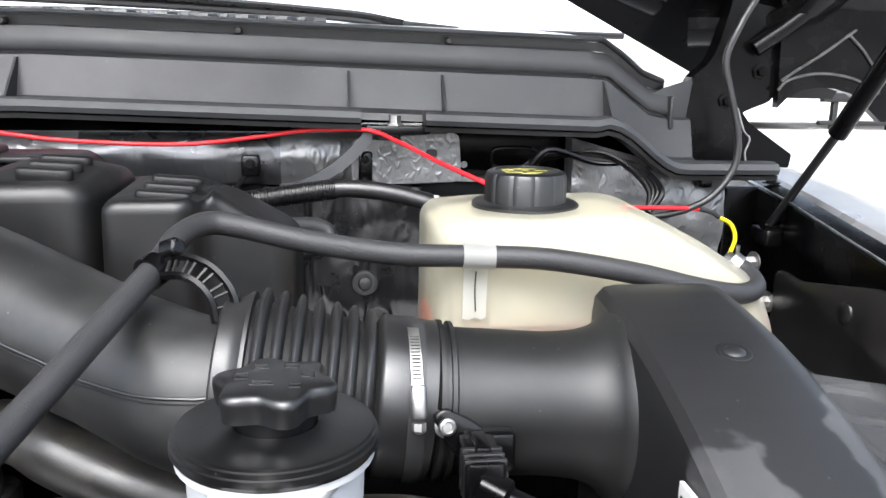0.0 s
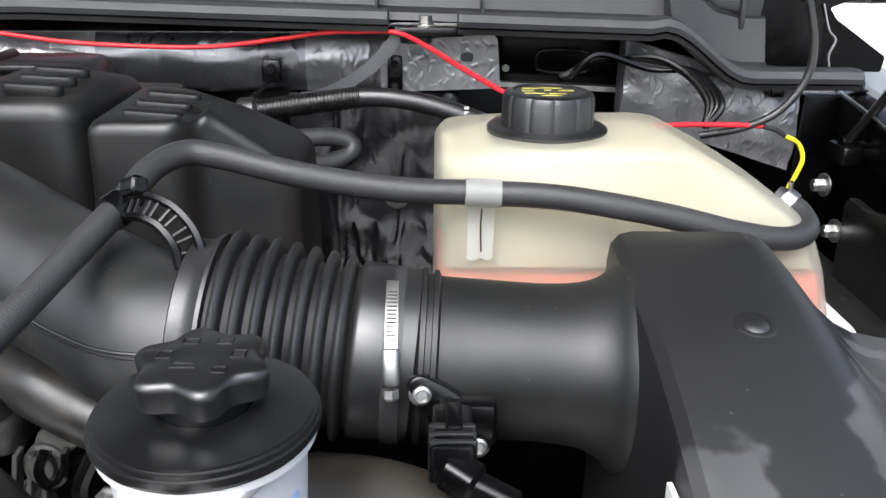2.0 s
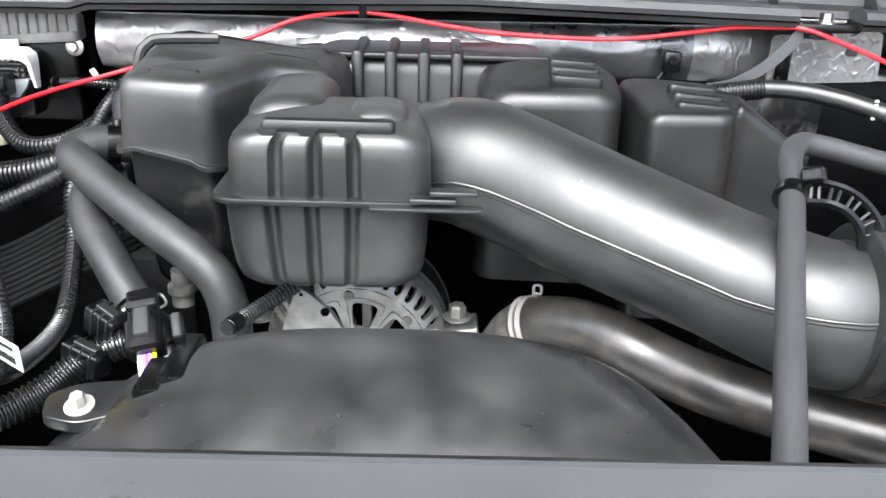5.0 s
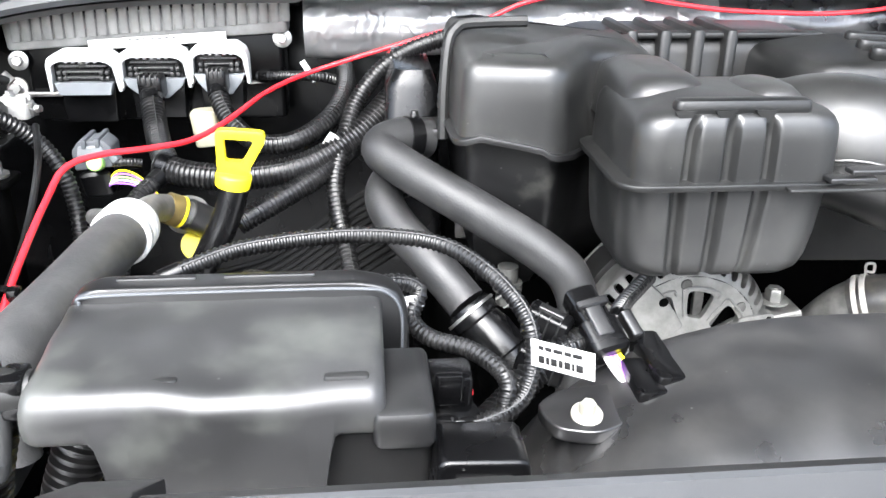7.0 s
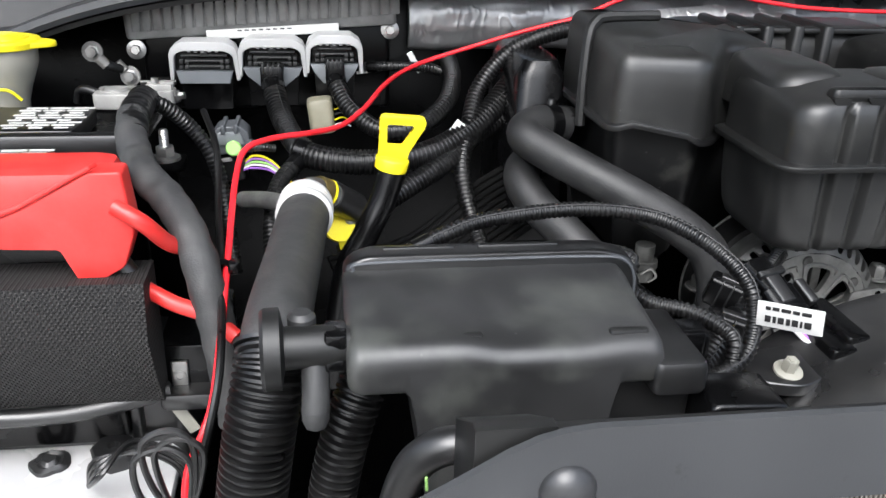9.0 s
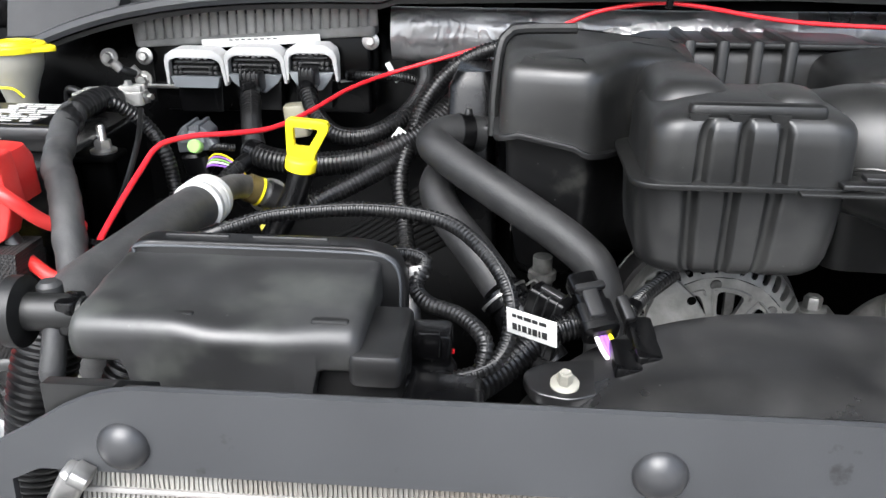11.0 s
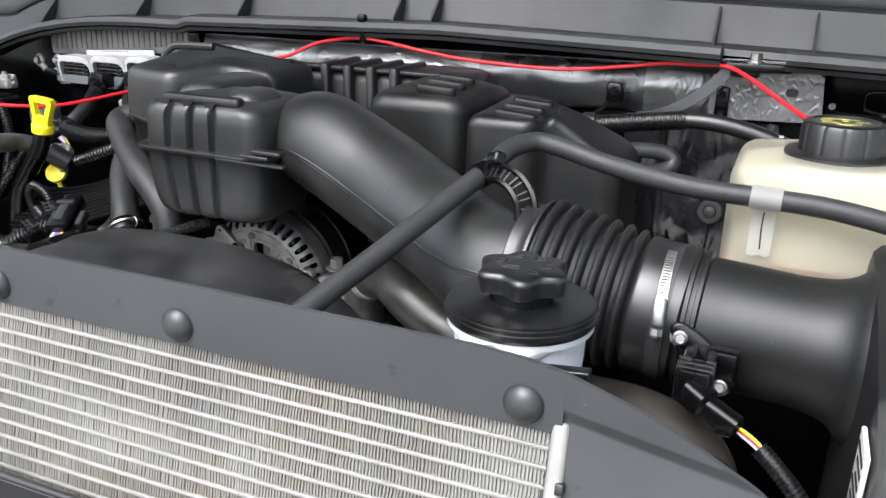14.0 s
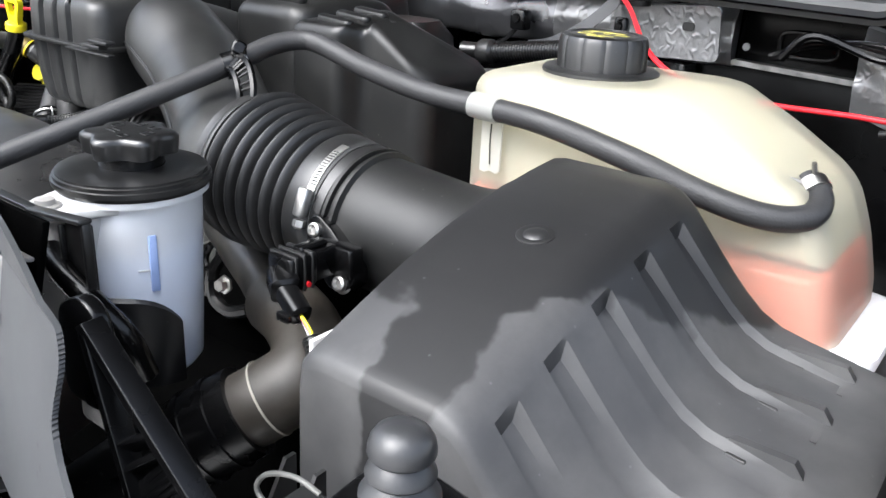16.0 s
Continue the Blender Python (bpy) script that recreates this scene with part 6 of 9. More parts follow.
plate = thing("cowl_bracket", (0.08, 1.04, 1.25), "galvanised bracket plate with bolt below the cowl", "bracket")
bm = B(); prism(bm, fillet([(0.02, 1.262), (0.02, 1.32), (0.152, 1.328), (0.157, 1.268)], 0.008, 3), "y", 1.028, 1.031)
part("plate", bm, PLATE_FOIL, plate)
for x, z in ((0.118, 1.303),):
    bm = B(); prism(bm, fillet([(x - 0.007, z - 0.005), (x + 0.007, z - 0.005), (x + 0.007, z + 0.005), (x - 0.007, z + 0.005)], 0.004, 4), "y", 1.0262, 1.0285)
    part("slot", bm, INK, plate)
bm = B(); rbox(bm, 0.028, 0.045, 1.02, 1.029, 1.262, 1.305, 0.004, 0.003); lathe(bm, (0.036, 1.02, 1.295), (0, -1, 0), [(0, 0.005), (0.004, 0.004)], 14)
part("clip", bm, BLACK_GLOSS, plate)
bm = B(); rbox(bm, -0.112, -0.09, 1.01, 1.03, 1.275, 1.30, 0.004, 0.003); lathe(bm, (-0.101, 1.01, 1.29), (0, -1, 0), [(0, 0.006), (0.003, 0.005)], 14); tube(bm, [(-0.105, 1.02, 1.278), (-0.118, 1.015, 1.262), (-0.13, 1.01, 1.255)], 0.003, 6)
part("fastener", bm, BLACK_GLOSS, plate)
bm = B(); tube(bm, [(-0.122, 1.02, 1.262), (-0.122, 1.02, 1.245)], 0.0022, 8)
part("stud", bm, STEEL, plate)
bm = B()
rings = []
for p in smooth_path([(0.045, 1.0, 1.335), (0.03, 0.997, 1.315), (0.005, 0.99, 1.292), (-0.03, 0.985, 1.272), (-0.06, 0.985, 1.265)], 6):
    rings.append([p + Vector((-0.006, -0.001, 0.004)), p + Vector((0.006, -0.001, -0.004)), p + Vector((0.006, 0.001, -0.004)), p + Vector((-0.006, 0.001, 0.004))])
loft(bm, rings)
single("zip_strap", bm, SEAL, "flat grey plastic strap hanging from the cowl", "strap")
cb = thing("cowl_latch", (0.071, 1.02, 1.33), "black cowl retainer with a steel bolt", "retainer")
bm = B(); rbox(bm, 0.03, 0.115, 1.0, 1.05, 1.328, 1.338, 0.012, 0.002); lathe(bm, (0.06, 1.005, 1.322), (0, 0, 1), [(0, 0.018), (0.006, 0.018)], 24)
part("plate", bm, BLACK_GLOSS, cb)
bm = B(); lathe(bm, (0.071, 1.01, 1.338), (0, 0, 1), [(0, 0.012), (0.002, 0.012), (0.003, 0.0075), (0.012, 0.0075)], 6)
part("bolt_head", bm, STEEL, cb)
for x in (-0.468,):
    bm = B(); rbox(bm, x - 0.004, x + 0.004, 0.988, 1.0, 1.332, 1.368, 0.002, 0.002); rbox(bm, x - 0.006, x + 0.006, 0.984, 0.996, 1.362, 1.372, 0.002, 0.002)
    single("cable_tie", bm, BLACK_GLOSS, "black cable tie holding the red wire to the cowl", "cable tie")

vent = thing("cabin_vent_box", (0.24, 1.09, 1.26), "black steel recess in the firewall with slotted grip", "recess")
bm = B(); rbox(bm, 0.158, 0.325, 1.085, 1.104, 1.262, 1.334, 0.004, 0.002)
part("panel", bm, BLACK_PAINT, vent)
bm = B(); prism(bm, fillet([(0.158, 1.262), (0.325, 1.256), (0.325, 1.262), (0.158, 1.268)], 0.001, 2), "y", 1.07, 1.086)
part("lip", bm, STEEL, vent, "bright metal lip")
bm = B(); tube(bm, [(0.205, 1.083, 1.282), (0.205, 1.083, 1.298), (0.215, 1.083, 1.304), (0.255, 1.083, 1.304), (0.267, 1.083, 1.298), (0.267, 1.083, 1.282), (0.25, 1.083, 1.278), (0.22, 1.083, 1.278), (0.205, 1.083, 1.282)], 0.003, 8, 4)
part("grip", bm, BLACK_GLOSS, vent)
bm = B(); lathe(bm, (0.168, 1.084, 1.282), (0, -1, 0), [(0, 0.0045), (0.002, 0.004)], 14)
part("rivet", bm, WHITE, vent, "pale rivet")

# ---- red wire across the bay ----
rw = thing("red_wire", (-0.4, 0.95, 1.3), "long red insulated wire draped along the firewall", "wire")
bm = B(); tube(bm, [(-0.992, 0.455, 1.055), (-0.994, 0.46, 1.071), (-0.992, 0.47, 1.10), (-0.978, 0.49, 1.13), (-0.974, 0.525, 1.155), (-0.972, 0.60, 1.195), (-0.972, 0.68, 1.222), (-0.966, 0.714, 1.236), (-0.945, 0.74, 1.238), (-0.915, 0.765, 1.235), (-0.885, 0.80, 1.232), (-0.86, 0.85, 1.236), (-0.83, 0.93, 1.245), (-0.79, 0.985, 1.253), (-0.72, 1.0, 1.272), (-0.655, 1.0, 1.291), (-0.60, 1.0, 1.305), (-0.55, 1.0, 1.326), (-0.50, 0.998, 1.336), (-0.468, 0.996, 1.338), (-0.43, 0.998, 1.334), (-0.37, 1.003, 1.324), (-0.30, 1.008, 1.316), (-0.18, 1.01, 1.313), (-0.09, 1.008, 1.323), (-0.04, 1.003, 1.331), (0.0, 0.998, 1.333), (0.041, 0.993, 1.333), (0.075, 0.96, 1.322), (0.11, 0.91, 1.308), (0.145, 0.86, 1.296), (0.19, 0.83, 1.28), (0.25, 0.85, 1.265), (0.33, 0.885, 1.26), (0.38, 0.895, 1.258), (0.415, 0.90, 1.256)], 0.0026, 10, 6)
part("wire", bm, RED, rw)
bm = B(); tube(bm, [(0.414, 0.90, 1.2562), (0.43, 0.90, 1.252), (0.44, 0.90, 1.246)], 0.0028, 8)
part("splice", bm, INK, rw, "black taped splice")
bm = B(); tube(bm, [(0.44, 0.90, 1.246), (0.455, 0.90, 1.238), (0.462, 0.90, 1.222), (0.458, 0.90, 1.205), (0.452, 0.90, 1.19)], 0.0024, 8)
part("yellow_wire", bm, YELLOW, rw, "yellow wire end")
bk = thing("black_harness", (0.35, 1.0, 1.25), "black wire harness looping behind the coolant bottle", "harness")
for k in range(4):
    o = 0.004 * k
    bm = B(); tube(bm, [(0.22 + o, 1.0, 1.285), (0.26, 1.01 - o, 1.30 + o), (0.32, 1.005, 1.308 - o), (0.355 + o, 0.99, 1.295), (0.375 + o, 0.96 - o, 1.27), (0.37, 0.94, 1.245)], 0.0042, 8)
    part("wire", bm, BLACK_GLOSS, bk)
hcab = thing("hood_cable", (0.44, 0.9, 1.3), "thin black rubber washer hose rising to the hood", "hose")
bm = B(); tube(bm, [(0.355, 0.91, 1.243), (0.395, 0.90, 1.254), (0.43, 0.90, 1.272), (0.452, 0.90, 1.305), (0.453, 0.90, 1.34), (0.44, 0.90, 1.385), (0.43, 0.90, 1.425), (0.444, 0.9, 1.465), (0.48, 0.92, 1.52), (0.50, 0.95, 1.60)], 0.004, 12)
part("hose", bm, RUBBER, hcab)

# ---- hood hinges, struts, apron at the fenders ----
for s, xm in ((1, 0.0), (-1, -0.82)):
    mx = lambda x: x if s == 1 else -0.82 - x
    bm = B()
    prism(bm, fillet([(mx(x), z) for x, z in ((0.466, 1.28), (0.468, 1.32), (0.478, 1.40), (0.503, 1.42), (0.515, 1.45), (0.55, 1.60), (0.66, 1.60), (0.612, 1.437), (0.598, 1.37), (0.575, 1.362), (0.552, 1.352), (0.556, 1.282))], 0.01, 3), "y", 1.10, 1.128, 0.003)
    hg = part("hinge", bm, HOOD_PAINT, hood, "glossy black pressed steel hinge")
    bm = B()
    prism(bm, fillet([(mx(x), z) for x, z in ((0.54, 1.275), (0.549, 1.367), (0.558, 1.37), (0.582, 1.339), (0.652, 1.294), (0.65, 1.275))], 0.003, 2), "y", 1.129, 1.134)
    part("bracket", bm, BLACK_PAINT, hg)
    # bright metal beads here and below paint the glints on black edges
    bm = B(); tube(bm, [(mx(0.548), 1.098, 1.36), (mx(0.56), 1.098, 1.33), (mx(0.57), 1.098, 1.318), (mx(0.565), 1.098, 1.30), (mx(0.568), 1.098, 1.285)], 0.0015, 6)
    part("rim", bm, STEEL, hg, "bright bead painting an edge glint")
    bm = B(); prism(bm, [(mx(x), z) for x, z in ((0.60, 1.362), (0.613, 1.376), (0.634, 1.387), (0.655, 1.39), (0.68, 1.389), (0.705, 1.383), (0.73, 1.366), (0.755, 1.345), (0.79, 1.345), (0.79, 1.60), (0.58, 1.60), (0.595, 1.45))], "y", 1.088, 1.102)
    part("arch_flange", bm, HOOD_PAINT, hg, "black arched edge of the hood")
    for pts in ([(0.597, 1.386), (0.612, 1.400), (0.654, 1.409), (0.705, 1.403), (0.746, 1.384)], [(0.60, 1.398), (0.62, 1.412), (0.66, 1.438), (0.70, 1.468)], [(0.69, 1.462), (0.715, 1.44), (0.74, 1.41)]):
        bm = B(); tube(bm, [(mx(x), 1.086, z) for x, z in pts], 0.0022, 8)
        part("rim", bm, ALU_DARK, hg, "bright bead painting an edge glint")
    bm = B(); tube(bm, [(mx(0.56), 1.092, 1.44), (mx(0.60), 1.085, 1.47), (mx(0.66), 1.08, 1.52)], 0.012, 12)
    part("arm", bm, HOOD_PAINT, hg)
    for x, z in ((0.53, 1.37), (0.575, 1.41), (0.655, 1.50)):
        bm = B(); lathe(bm, (mx(x), 1.10, z), (0, -1, 0), [(0, 0.011), (0.003, 0.011), (0.004, 0.007), (0.011, 0.0065)], 6)
        part("bolt_head", bm, BLACK_PAINT, hg)
    st = thing("gas_strut", (mx(0.56), 1.0, 1.21), "black gas strut holding the hood open", "strut")
    bm = B(); tube(bm, [(mx(0.56), 1.005, 1.213), (mx(0.578), 0.90, 1.35)], 0.0055, 12)
    part("rod", bm, BLACK, st)
    bm = B(); tube(bm, [(mx(0.577), 0.906, 1.342), (mx(0.64), 0.60, 1.80)], 0.011, 16)
    part("cylinder", bm, BLACK_PAINT, st)
    bm = B(); lathe(bm, (mx(0.56), 1.005, 1.213), (s, 0, 0), [(-0.008, 0.008), (0.012, 0.008)], 14); rbox(bm, mx(0.56) - 0.012, mx(0.56) + 0.012, 0.985, 1.03, 1.19, 1.212, 0.004, 0.003)
    part("ball_joint", bm, BLACK_GLOSS, st)
apron = thing("wheel_apron", (0.5, 0.75, 1.0), "black plastic apron cover in front of the inner fender", "apron")
bm = B(); prism(bm, fillet([(0.88, 1.04), (0.882, 1.19), (0.84, 1.185), (0.70, 1.215), (0.60, 1.215), (0.56, 1.13), (0.56, 1.04)], 0.015, 3), "x", 0.505, 0.515, 0.003)
part("cover", bm, BLACK, apron)
bm = B(); lathe(bm, (0.505, 0.74, 1.18), (-1, 0, 0), [(0, 0.011), (0.002, 0.0105), (0.004, 0.006)], 20)
part("push_clip", bm, BLACK, apron)
bm = B(); rbox(bm, 0.40, 0.53, 0.30, 1.05, 1.06, 1.10, 0.01, 0.01)
part("ledge", bm, BLACK_DUSTY, apron)
for at in ((0.505, 0.889, 1.147), (0.505, 0.93, 1.185)):
    hex_bolt("fender_bolt", at, (-1, -0.15, 0), 0.0075, "zinc bolt with washer on the inner fender", 1.7, 0.012, None, "bolts on the inner fender")
hex_bolt("fender_bolt", (0.61, 1.10, 1.2565), (0, 0, 1), 0.008, "black bolt on top of the fender rail", 1.6, 0.01, BLACK_PAINT, "bolts on the inner fender")
bm = B(); rbox(bm, 0.60, 0.615, 0.84, 0.85, 1.2405, 1.2485, 0.002, 0.002)
single("fender_clip", bm, INK, "small dark square clip on the fender", "clip")

# ---- engine control module ----
ecm = thing("engine_control_module", (-0.96, 1.03, 1.2), "finned grey engine control module with three black connectors", "control module")
bm = B(); v = rbox(bm, -1.121, -0.813, 1.026, 1.06, 1.280, 1.312, 0.006, 0.004); turn(bm, v, (-0.966, 1.03, 1.30), ry=-3.6)
part("heat_sink", bm, SINK, ecm, "cast grey heat sink")
for k in range(26):
    x = -1.112 + 0.0117 * k
    z = 1.2905 + 0.0222 * (k / 25) - 0.001
    bm = B(); rbox(bm, x, x + 0.0102, 1.0235, 1.0275, z - 0.009, z + 0.0215, 0.003, 0.0015)
    part("fin", bm, SINK, ecm)
bm = B(); v = rbox(bm, -1.03, -0.88, 1.019, 1.0222, 1.278, 1.2885, 0.001, 0.001); turn(bm, v, (-0.95, 1.02, 1.284), ry=-3.6)
lb = part("label", bm, PAPER, ecm, "white paper label with bar code")
for k in range(8):
    bm = B(); rbox(bm, -0.995 + 0.008 * k, -0.99 + 0.008 * k, 1.0184, 1.0192, 1.283 + 0.0004 * k, 1.2845 + 0.0004 * k, 0.0003, 0.0002)
    part("print_bar", bm, INK, lb)
bm = B(); rbox(bm, -1.105, -0.82, 1.035, 1.10, 1.19, 1.29, 0.006, 0.004)
part("housing", bm, BLACK_PAINT, ecm)
for i, (x0, x1, dz) in enumerate(((-1.066, -0.996, 0.0), (-0.991, -0.921, 0.004), (-0.916, -0.857, 0.008))):
    t, m = 1.272 + dz, (x0 + x1) / 2
    bm = B(); prism(bm, fillet([(x0 + 0.004, t - 0.034), (x0 + 0.004, t - 0.002), (x1 - 0.004, t - 0.002), (x1 - 0.004, t - 0.034)], 0.003, 2), "y", 0.996, 1.036, 0.001)
    prism(bm, [(x0 + 0.008, t - 0.075), (x0 + 0.006, t - 0.03), (x1 - 0.006, t - 0.03), (x1 - 0.008, t - 0.075)], "y", 1.002, 1.036, 0.001)
    con = part("connector", bm, BLACK_GLOSS, ecm)
    bm = B(); rings = []
    for ox, oz, ix, iz, y0, y1 in ((-0.0035, -0.040, 0.0008, -0.040, 0.994, 1.004), (-0.0025, -0.010, 0.0032, -0.012, 0.988, 1.010), (0.001, -0.002, 0.007, -0.008, 0.986, 1.016), (0.011, 0.0045, 0.014, -0.0055, 0.985, 1.019)):
        rings.append([Vector((x0 + ox, y0, t + oz)), Vector((x0 + ix, y0, t + iz)), Vector((x0 + ix, y1, t + iz)), Vector((x0 + ox, y1, t + oz))])
    rings += [[Vector((x0 + x1 - p.x, p.y, p.z)) for p in r] for r in reversed(rings)]
    loft(bm, rings)
    bmesh.ops.bevel(bm, geom=bm.edges[:], offset=0.0008, segments=1, affect="EDGES")
    lever = part("lever", bm, LEVER, con, "white lock lever")
    for k in range(5):
        bm = B(); rbox(bm, m - 0.017 + 0.0075 * k, m - 0.0135 + 0.0075 * k, 0.987, 0.992, t - 0.0072, t - 0.0045, 0.0005, 0.0005)
        part("tooth", bm, LEVER, lever)
    w = (x1 - x0) / 2 - 0.010
    for a0, a1, z0, z1 in ((-w, w, -0.0125, -0.0105), (-w * 0.75, w * 0.75, -0.0185, -0.0165), (-w * 0.75, w * 0.75, -0.0245, -0.0225), (-w * 0.75, -w * 0.69, -0.0245, -0.0165), (w * 0.69, w * 0.75, -0.0245, -0.0165), (-0.004, 0.004, -0.0115, -0.0075)):
        bm = B(); rbox(bm, m + a0, m + a1, 0.991, 0.997, t + z0, t + z1, 0.0005, 0.0006)
        part("bar", bm, BLACK_SATIN, con)
    for a0 in (-w - 0.002, -w + 0.004, w - 0.008, w - 0.002):
        for z0 in (-0.0205, -0.0265):
            bm = B(); rbox(bm, m + a0, m + a0 + 0.0042, 0.990, 0.997, t + z0, t + z0 + 0.0042, 0.0008, 0.0006)
            part("block", bm, BLACK_SATIN, con)
    bm = B(); prism(bm, [(x0 + 0.002, t - 0.0285), (x1 - 0.002, t - 0.0285), (x1 - 0.006, t - 0.037), (m + 0.013, t - 0.050), (m - 0.013, t - 0.050), (x0 + 0.006, t - 0.037)] if i else [(x0 + 0.004, t - 0.0285), (x1 - 0.004, t - 0.0285), (x1 - 0.008, t - 0.042), (x0 + 0.008, t - 0.042)], "y", 0.988, 0.998, 0.001)
    part("grey_shroud", bm, PALE_GREY, con, "grey shroud")
    if i:
        h = 0.0125 if i == 1 else 0.0105
        pz = 1.254 if i == 1 else 1.260
        bm = B(); rbox(bm, m - h, m + h, 0.962, 0.99, pz - 0.024, pz, 0.003, 0.002)
        plug = part("outlet", bm, BLACK_GLOSS, con)
        for k in range(4):
            bm = B(); rbox(bm, m - h + 0.002 + k * (h - 0.001) / 2, m - h + 0.004 + k * (h - 0.001) / 2, 0.9605, 0.975, pz - 0.008, pz + 0.0025, 0.0006, 0.0006)
            part("rib", bm, BLACK, plug)
bm = B(); tube(bm, [(-1.11, 1.03, 1.222), (-1.07, 1.03, 1.222)], 0.003, 6)
part("bracket_rod", bm, STEEL, ecm)
bm = B(); tube(bm, [(-0.86, 1.035, 1.232), (-0.80, 1.035, 1.24)], 0.002, 6)
part("bracket_rod", bm, STEEL, ecm)
for at in ((-1.11, 1.03, 1.26), (-0.82, 1.035, 1.283)):
    hex_bolt("module_bolt", at, (0, -1, 0.1), 0.006, "zinc screw fixing the control module", 1.8, 0.007, None, "screws of the control module")
gs = thing("ground_strap", (-1.14, 1.05, 1.2), "black ground cable with ring terminals on the firewall", "cable")
for p, d in (((-1.1595, 1.036, 1.2566), (0.65, 0.05, -0.75)), ((-1.1245, 1.052, 1.2253), (-0.65, -0.05, 0.75))):
    p, d = Vector(p), Vector(d).normalized()
    bm = B(); lathe(bm, p, (0, -1, 0.1), [(0, 0.0115), (0.003, 0.0115), (0.0035, 0.0075)], 24)
    lug = part("terminal", bm, CORE_TUBE, gs, "dull zinc ring terminal")
    bm = B(); lathe(bm, p + Vector((0, -0.003, 0)), (0, -1, 0.1), [(0, 0.008), (0.002, 0.008), (0.0025, 0.0065), (0.008, 0.006)], 6)
    part("nut", bm, STEEL, lug)
    bm = B(); lathe(bm, p + d * 0.009 + Vector((0, -0.003, 0)), d, [(0, 0.0062), (0.012, 0.0062), (0.0125, 0.005)], 14)
    part("barrel", bm, CORE_TUBE, lug)
bm = B(); tube(bm, [(-1.151, 1.0335, 1.2465), (-1.142, 1.036, 1.240), (-1.133, 1.046, 1.2345)], 0.0052, 12)
part("lead", bm, SLEEVE, gs)

# ---- looms from the module ----
for nm, pts, r, lab_ in (
    ("wiring_loom", [(-0.956, 0.968, 1.234), (-0.953, 0.955, 1.226), (-0.946, 0.928, 1.208), (-0.932, 0.885, 1.193), (-0.917, 0.852, 1.187)], 0.0125, "black corrugated loom dropping from the control module"),
    ("wiring_loom", [(-0.93, 0.86, 1.19), (-0.90, 0.845, 1.185), (-0.85, 0.842, 1.182), (-0.79, 0.85, 1.19), (-0.74, 0.875, 1.212), (-0.704, 0.905, 1.24), (-0.69, 0.92, 1.252)], 0.0135, "thick black corrugated loom crossing to the plenum"),
    ("wiring_loom", [(-0.887, 0.972, 1.242), (-0.884, 0.96, 1.232), (-0.870, 0.938, 1.212), (-0.84, 0.915, 1.195), (-0.80, 0.915, 1.198), (-0.765, 0.945, 1.215), (-0.75, 0.99, 1.235), (-0.75, 1.03, 1.25)], 0.0105, "black corrugated loom curving under the red wire"),
    ("wiring_loom", [(-0.925, 0.85, 1.185), (-0.945, 0.82, 1.17), (-0.952, 0.79, 1.15), (-0.952, 0.76, 1.12), (-0.95, 0.72, 1.09)], 0.0085, "black corrugated loom branching down"),
    ("wiring_loom", [(-0.60, 0.93, 1.305), (-0.65, 0.92, 1.30), (-0.70, 0.915, 1.28), (-0.735, 0.90, 1.245), (-0.75, 0.87, 1.21), (-0.76, 0.84, 1.17), (-0.75, 0.80, 1.12), (-0.735, 0.72, 1.08), (-0.72, 0.60, 1.10), (-0.705, 0.50, 1.15)], 0.009, "black corrugated loom running down to the front connector"),
    ("wiring_loom", [(-0.85, 1.03, 1.24), (-0.82, 1.02, 1.243), (-0.78, 1.02, 1.242), (-0.76, 1.03, 1.235)], 0.006, "short thin corrugated loom on the firewall"),
    ("wiring_loom", [(-0.85, 0.497, 1.236), (-0.83, 0.505, 1.242), (-0.80, 0.515, 1.248), (-0.74, 0.52, 1.252), (-0.69, 0.515, 1.248), (-0.662, 0.49, 1.24), (-0.644, 0.465, 1.225), (-0.64, 0.452, 1.205), (-0.648, 0.44, 1.185), (-0.67, 0.43, 1.178), (-0.69, 0.428, 1.178)], 0.0052, "thin black corrugated loom arching over the fuse box"),
    ("wiring_loom", [(-0.735, 0.50, 1.225), (-0.715, 0.512, 1.224), (-0.70, 0.512, 1.218), (-0.705, 0.50, 1.205), (-0.695, 0.485, 1.20), (-0.672, 0.468, 1.20), (-0.656, 0.446, 1.195), (-0.658, 0.436, 1.18)], 0.0055, "thin black corrugated loom bent in an S"),
    ("wiring_loom", [(-0.575, 0.53, 1.165), (-0.595, 0.525, 1.168), (-0.62, 0.515, 1.16), (-0.645, 0.495, 1.145), (-0.67, 0.47, 1.14), (-0.69, 0.45, 1.145)], 0.011, "black corrugated loom behind the paper tag"),
    ("wiring_loom", [(-0.545, 0.60, 1.14), (-0.53, 0.63, 1.14), (-0.50, 0.66, 1.15)], 0.007, "short corrugated loom behind the alternator hose"),
    ("wiring_loom", [(-1.062, 0.79, 1.256), (-1.048, 0.806, 1.2515), (-1.027, 0.822, 1.2275), (-1.0085, 0.82, 1.1995), (-1.0, 0.815, 1.165), (-0.995, 0.80, 1.13), (-0.99, 0.78, 1.09)], 0.0075, "black corrugated loom beside the battery lead"),
    ("wiring_loom", [(-0.70, 0.90, 1.215), (-0.74, 0.88, 1.20), (-0.78, 0.84, 1.18), (-0.85, 0.80, 1.15)], 0.011, "black loom lying lower behind the dipstick"),
):
    h = thing(nm, pts[len(pts) // 2], lab_, "wiring loom", "corrugated wiring looms")
    bm = B(); corrugated(bm, pts, r, 0.0046 if r > 0.007 else 0.0036, r * 0.15, 14)
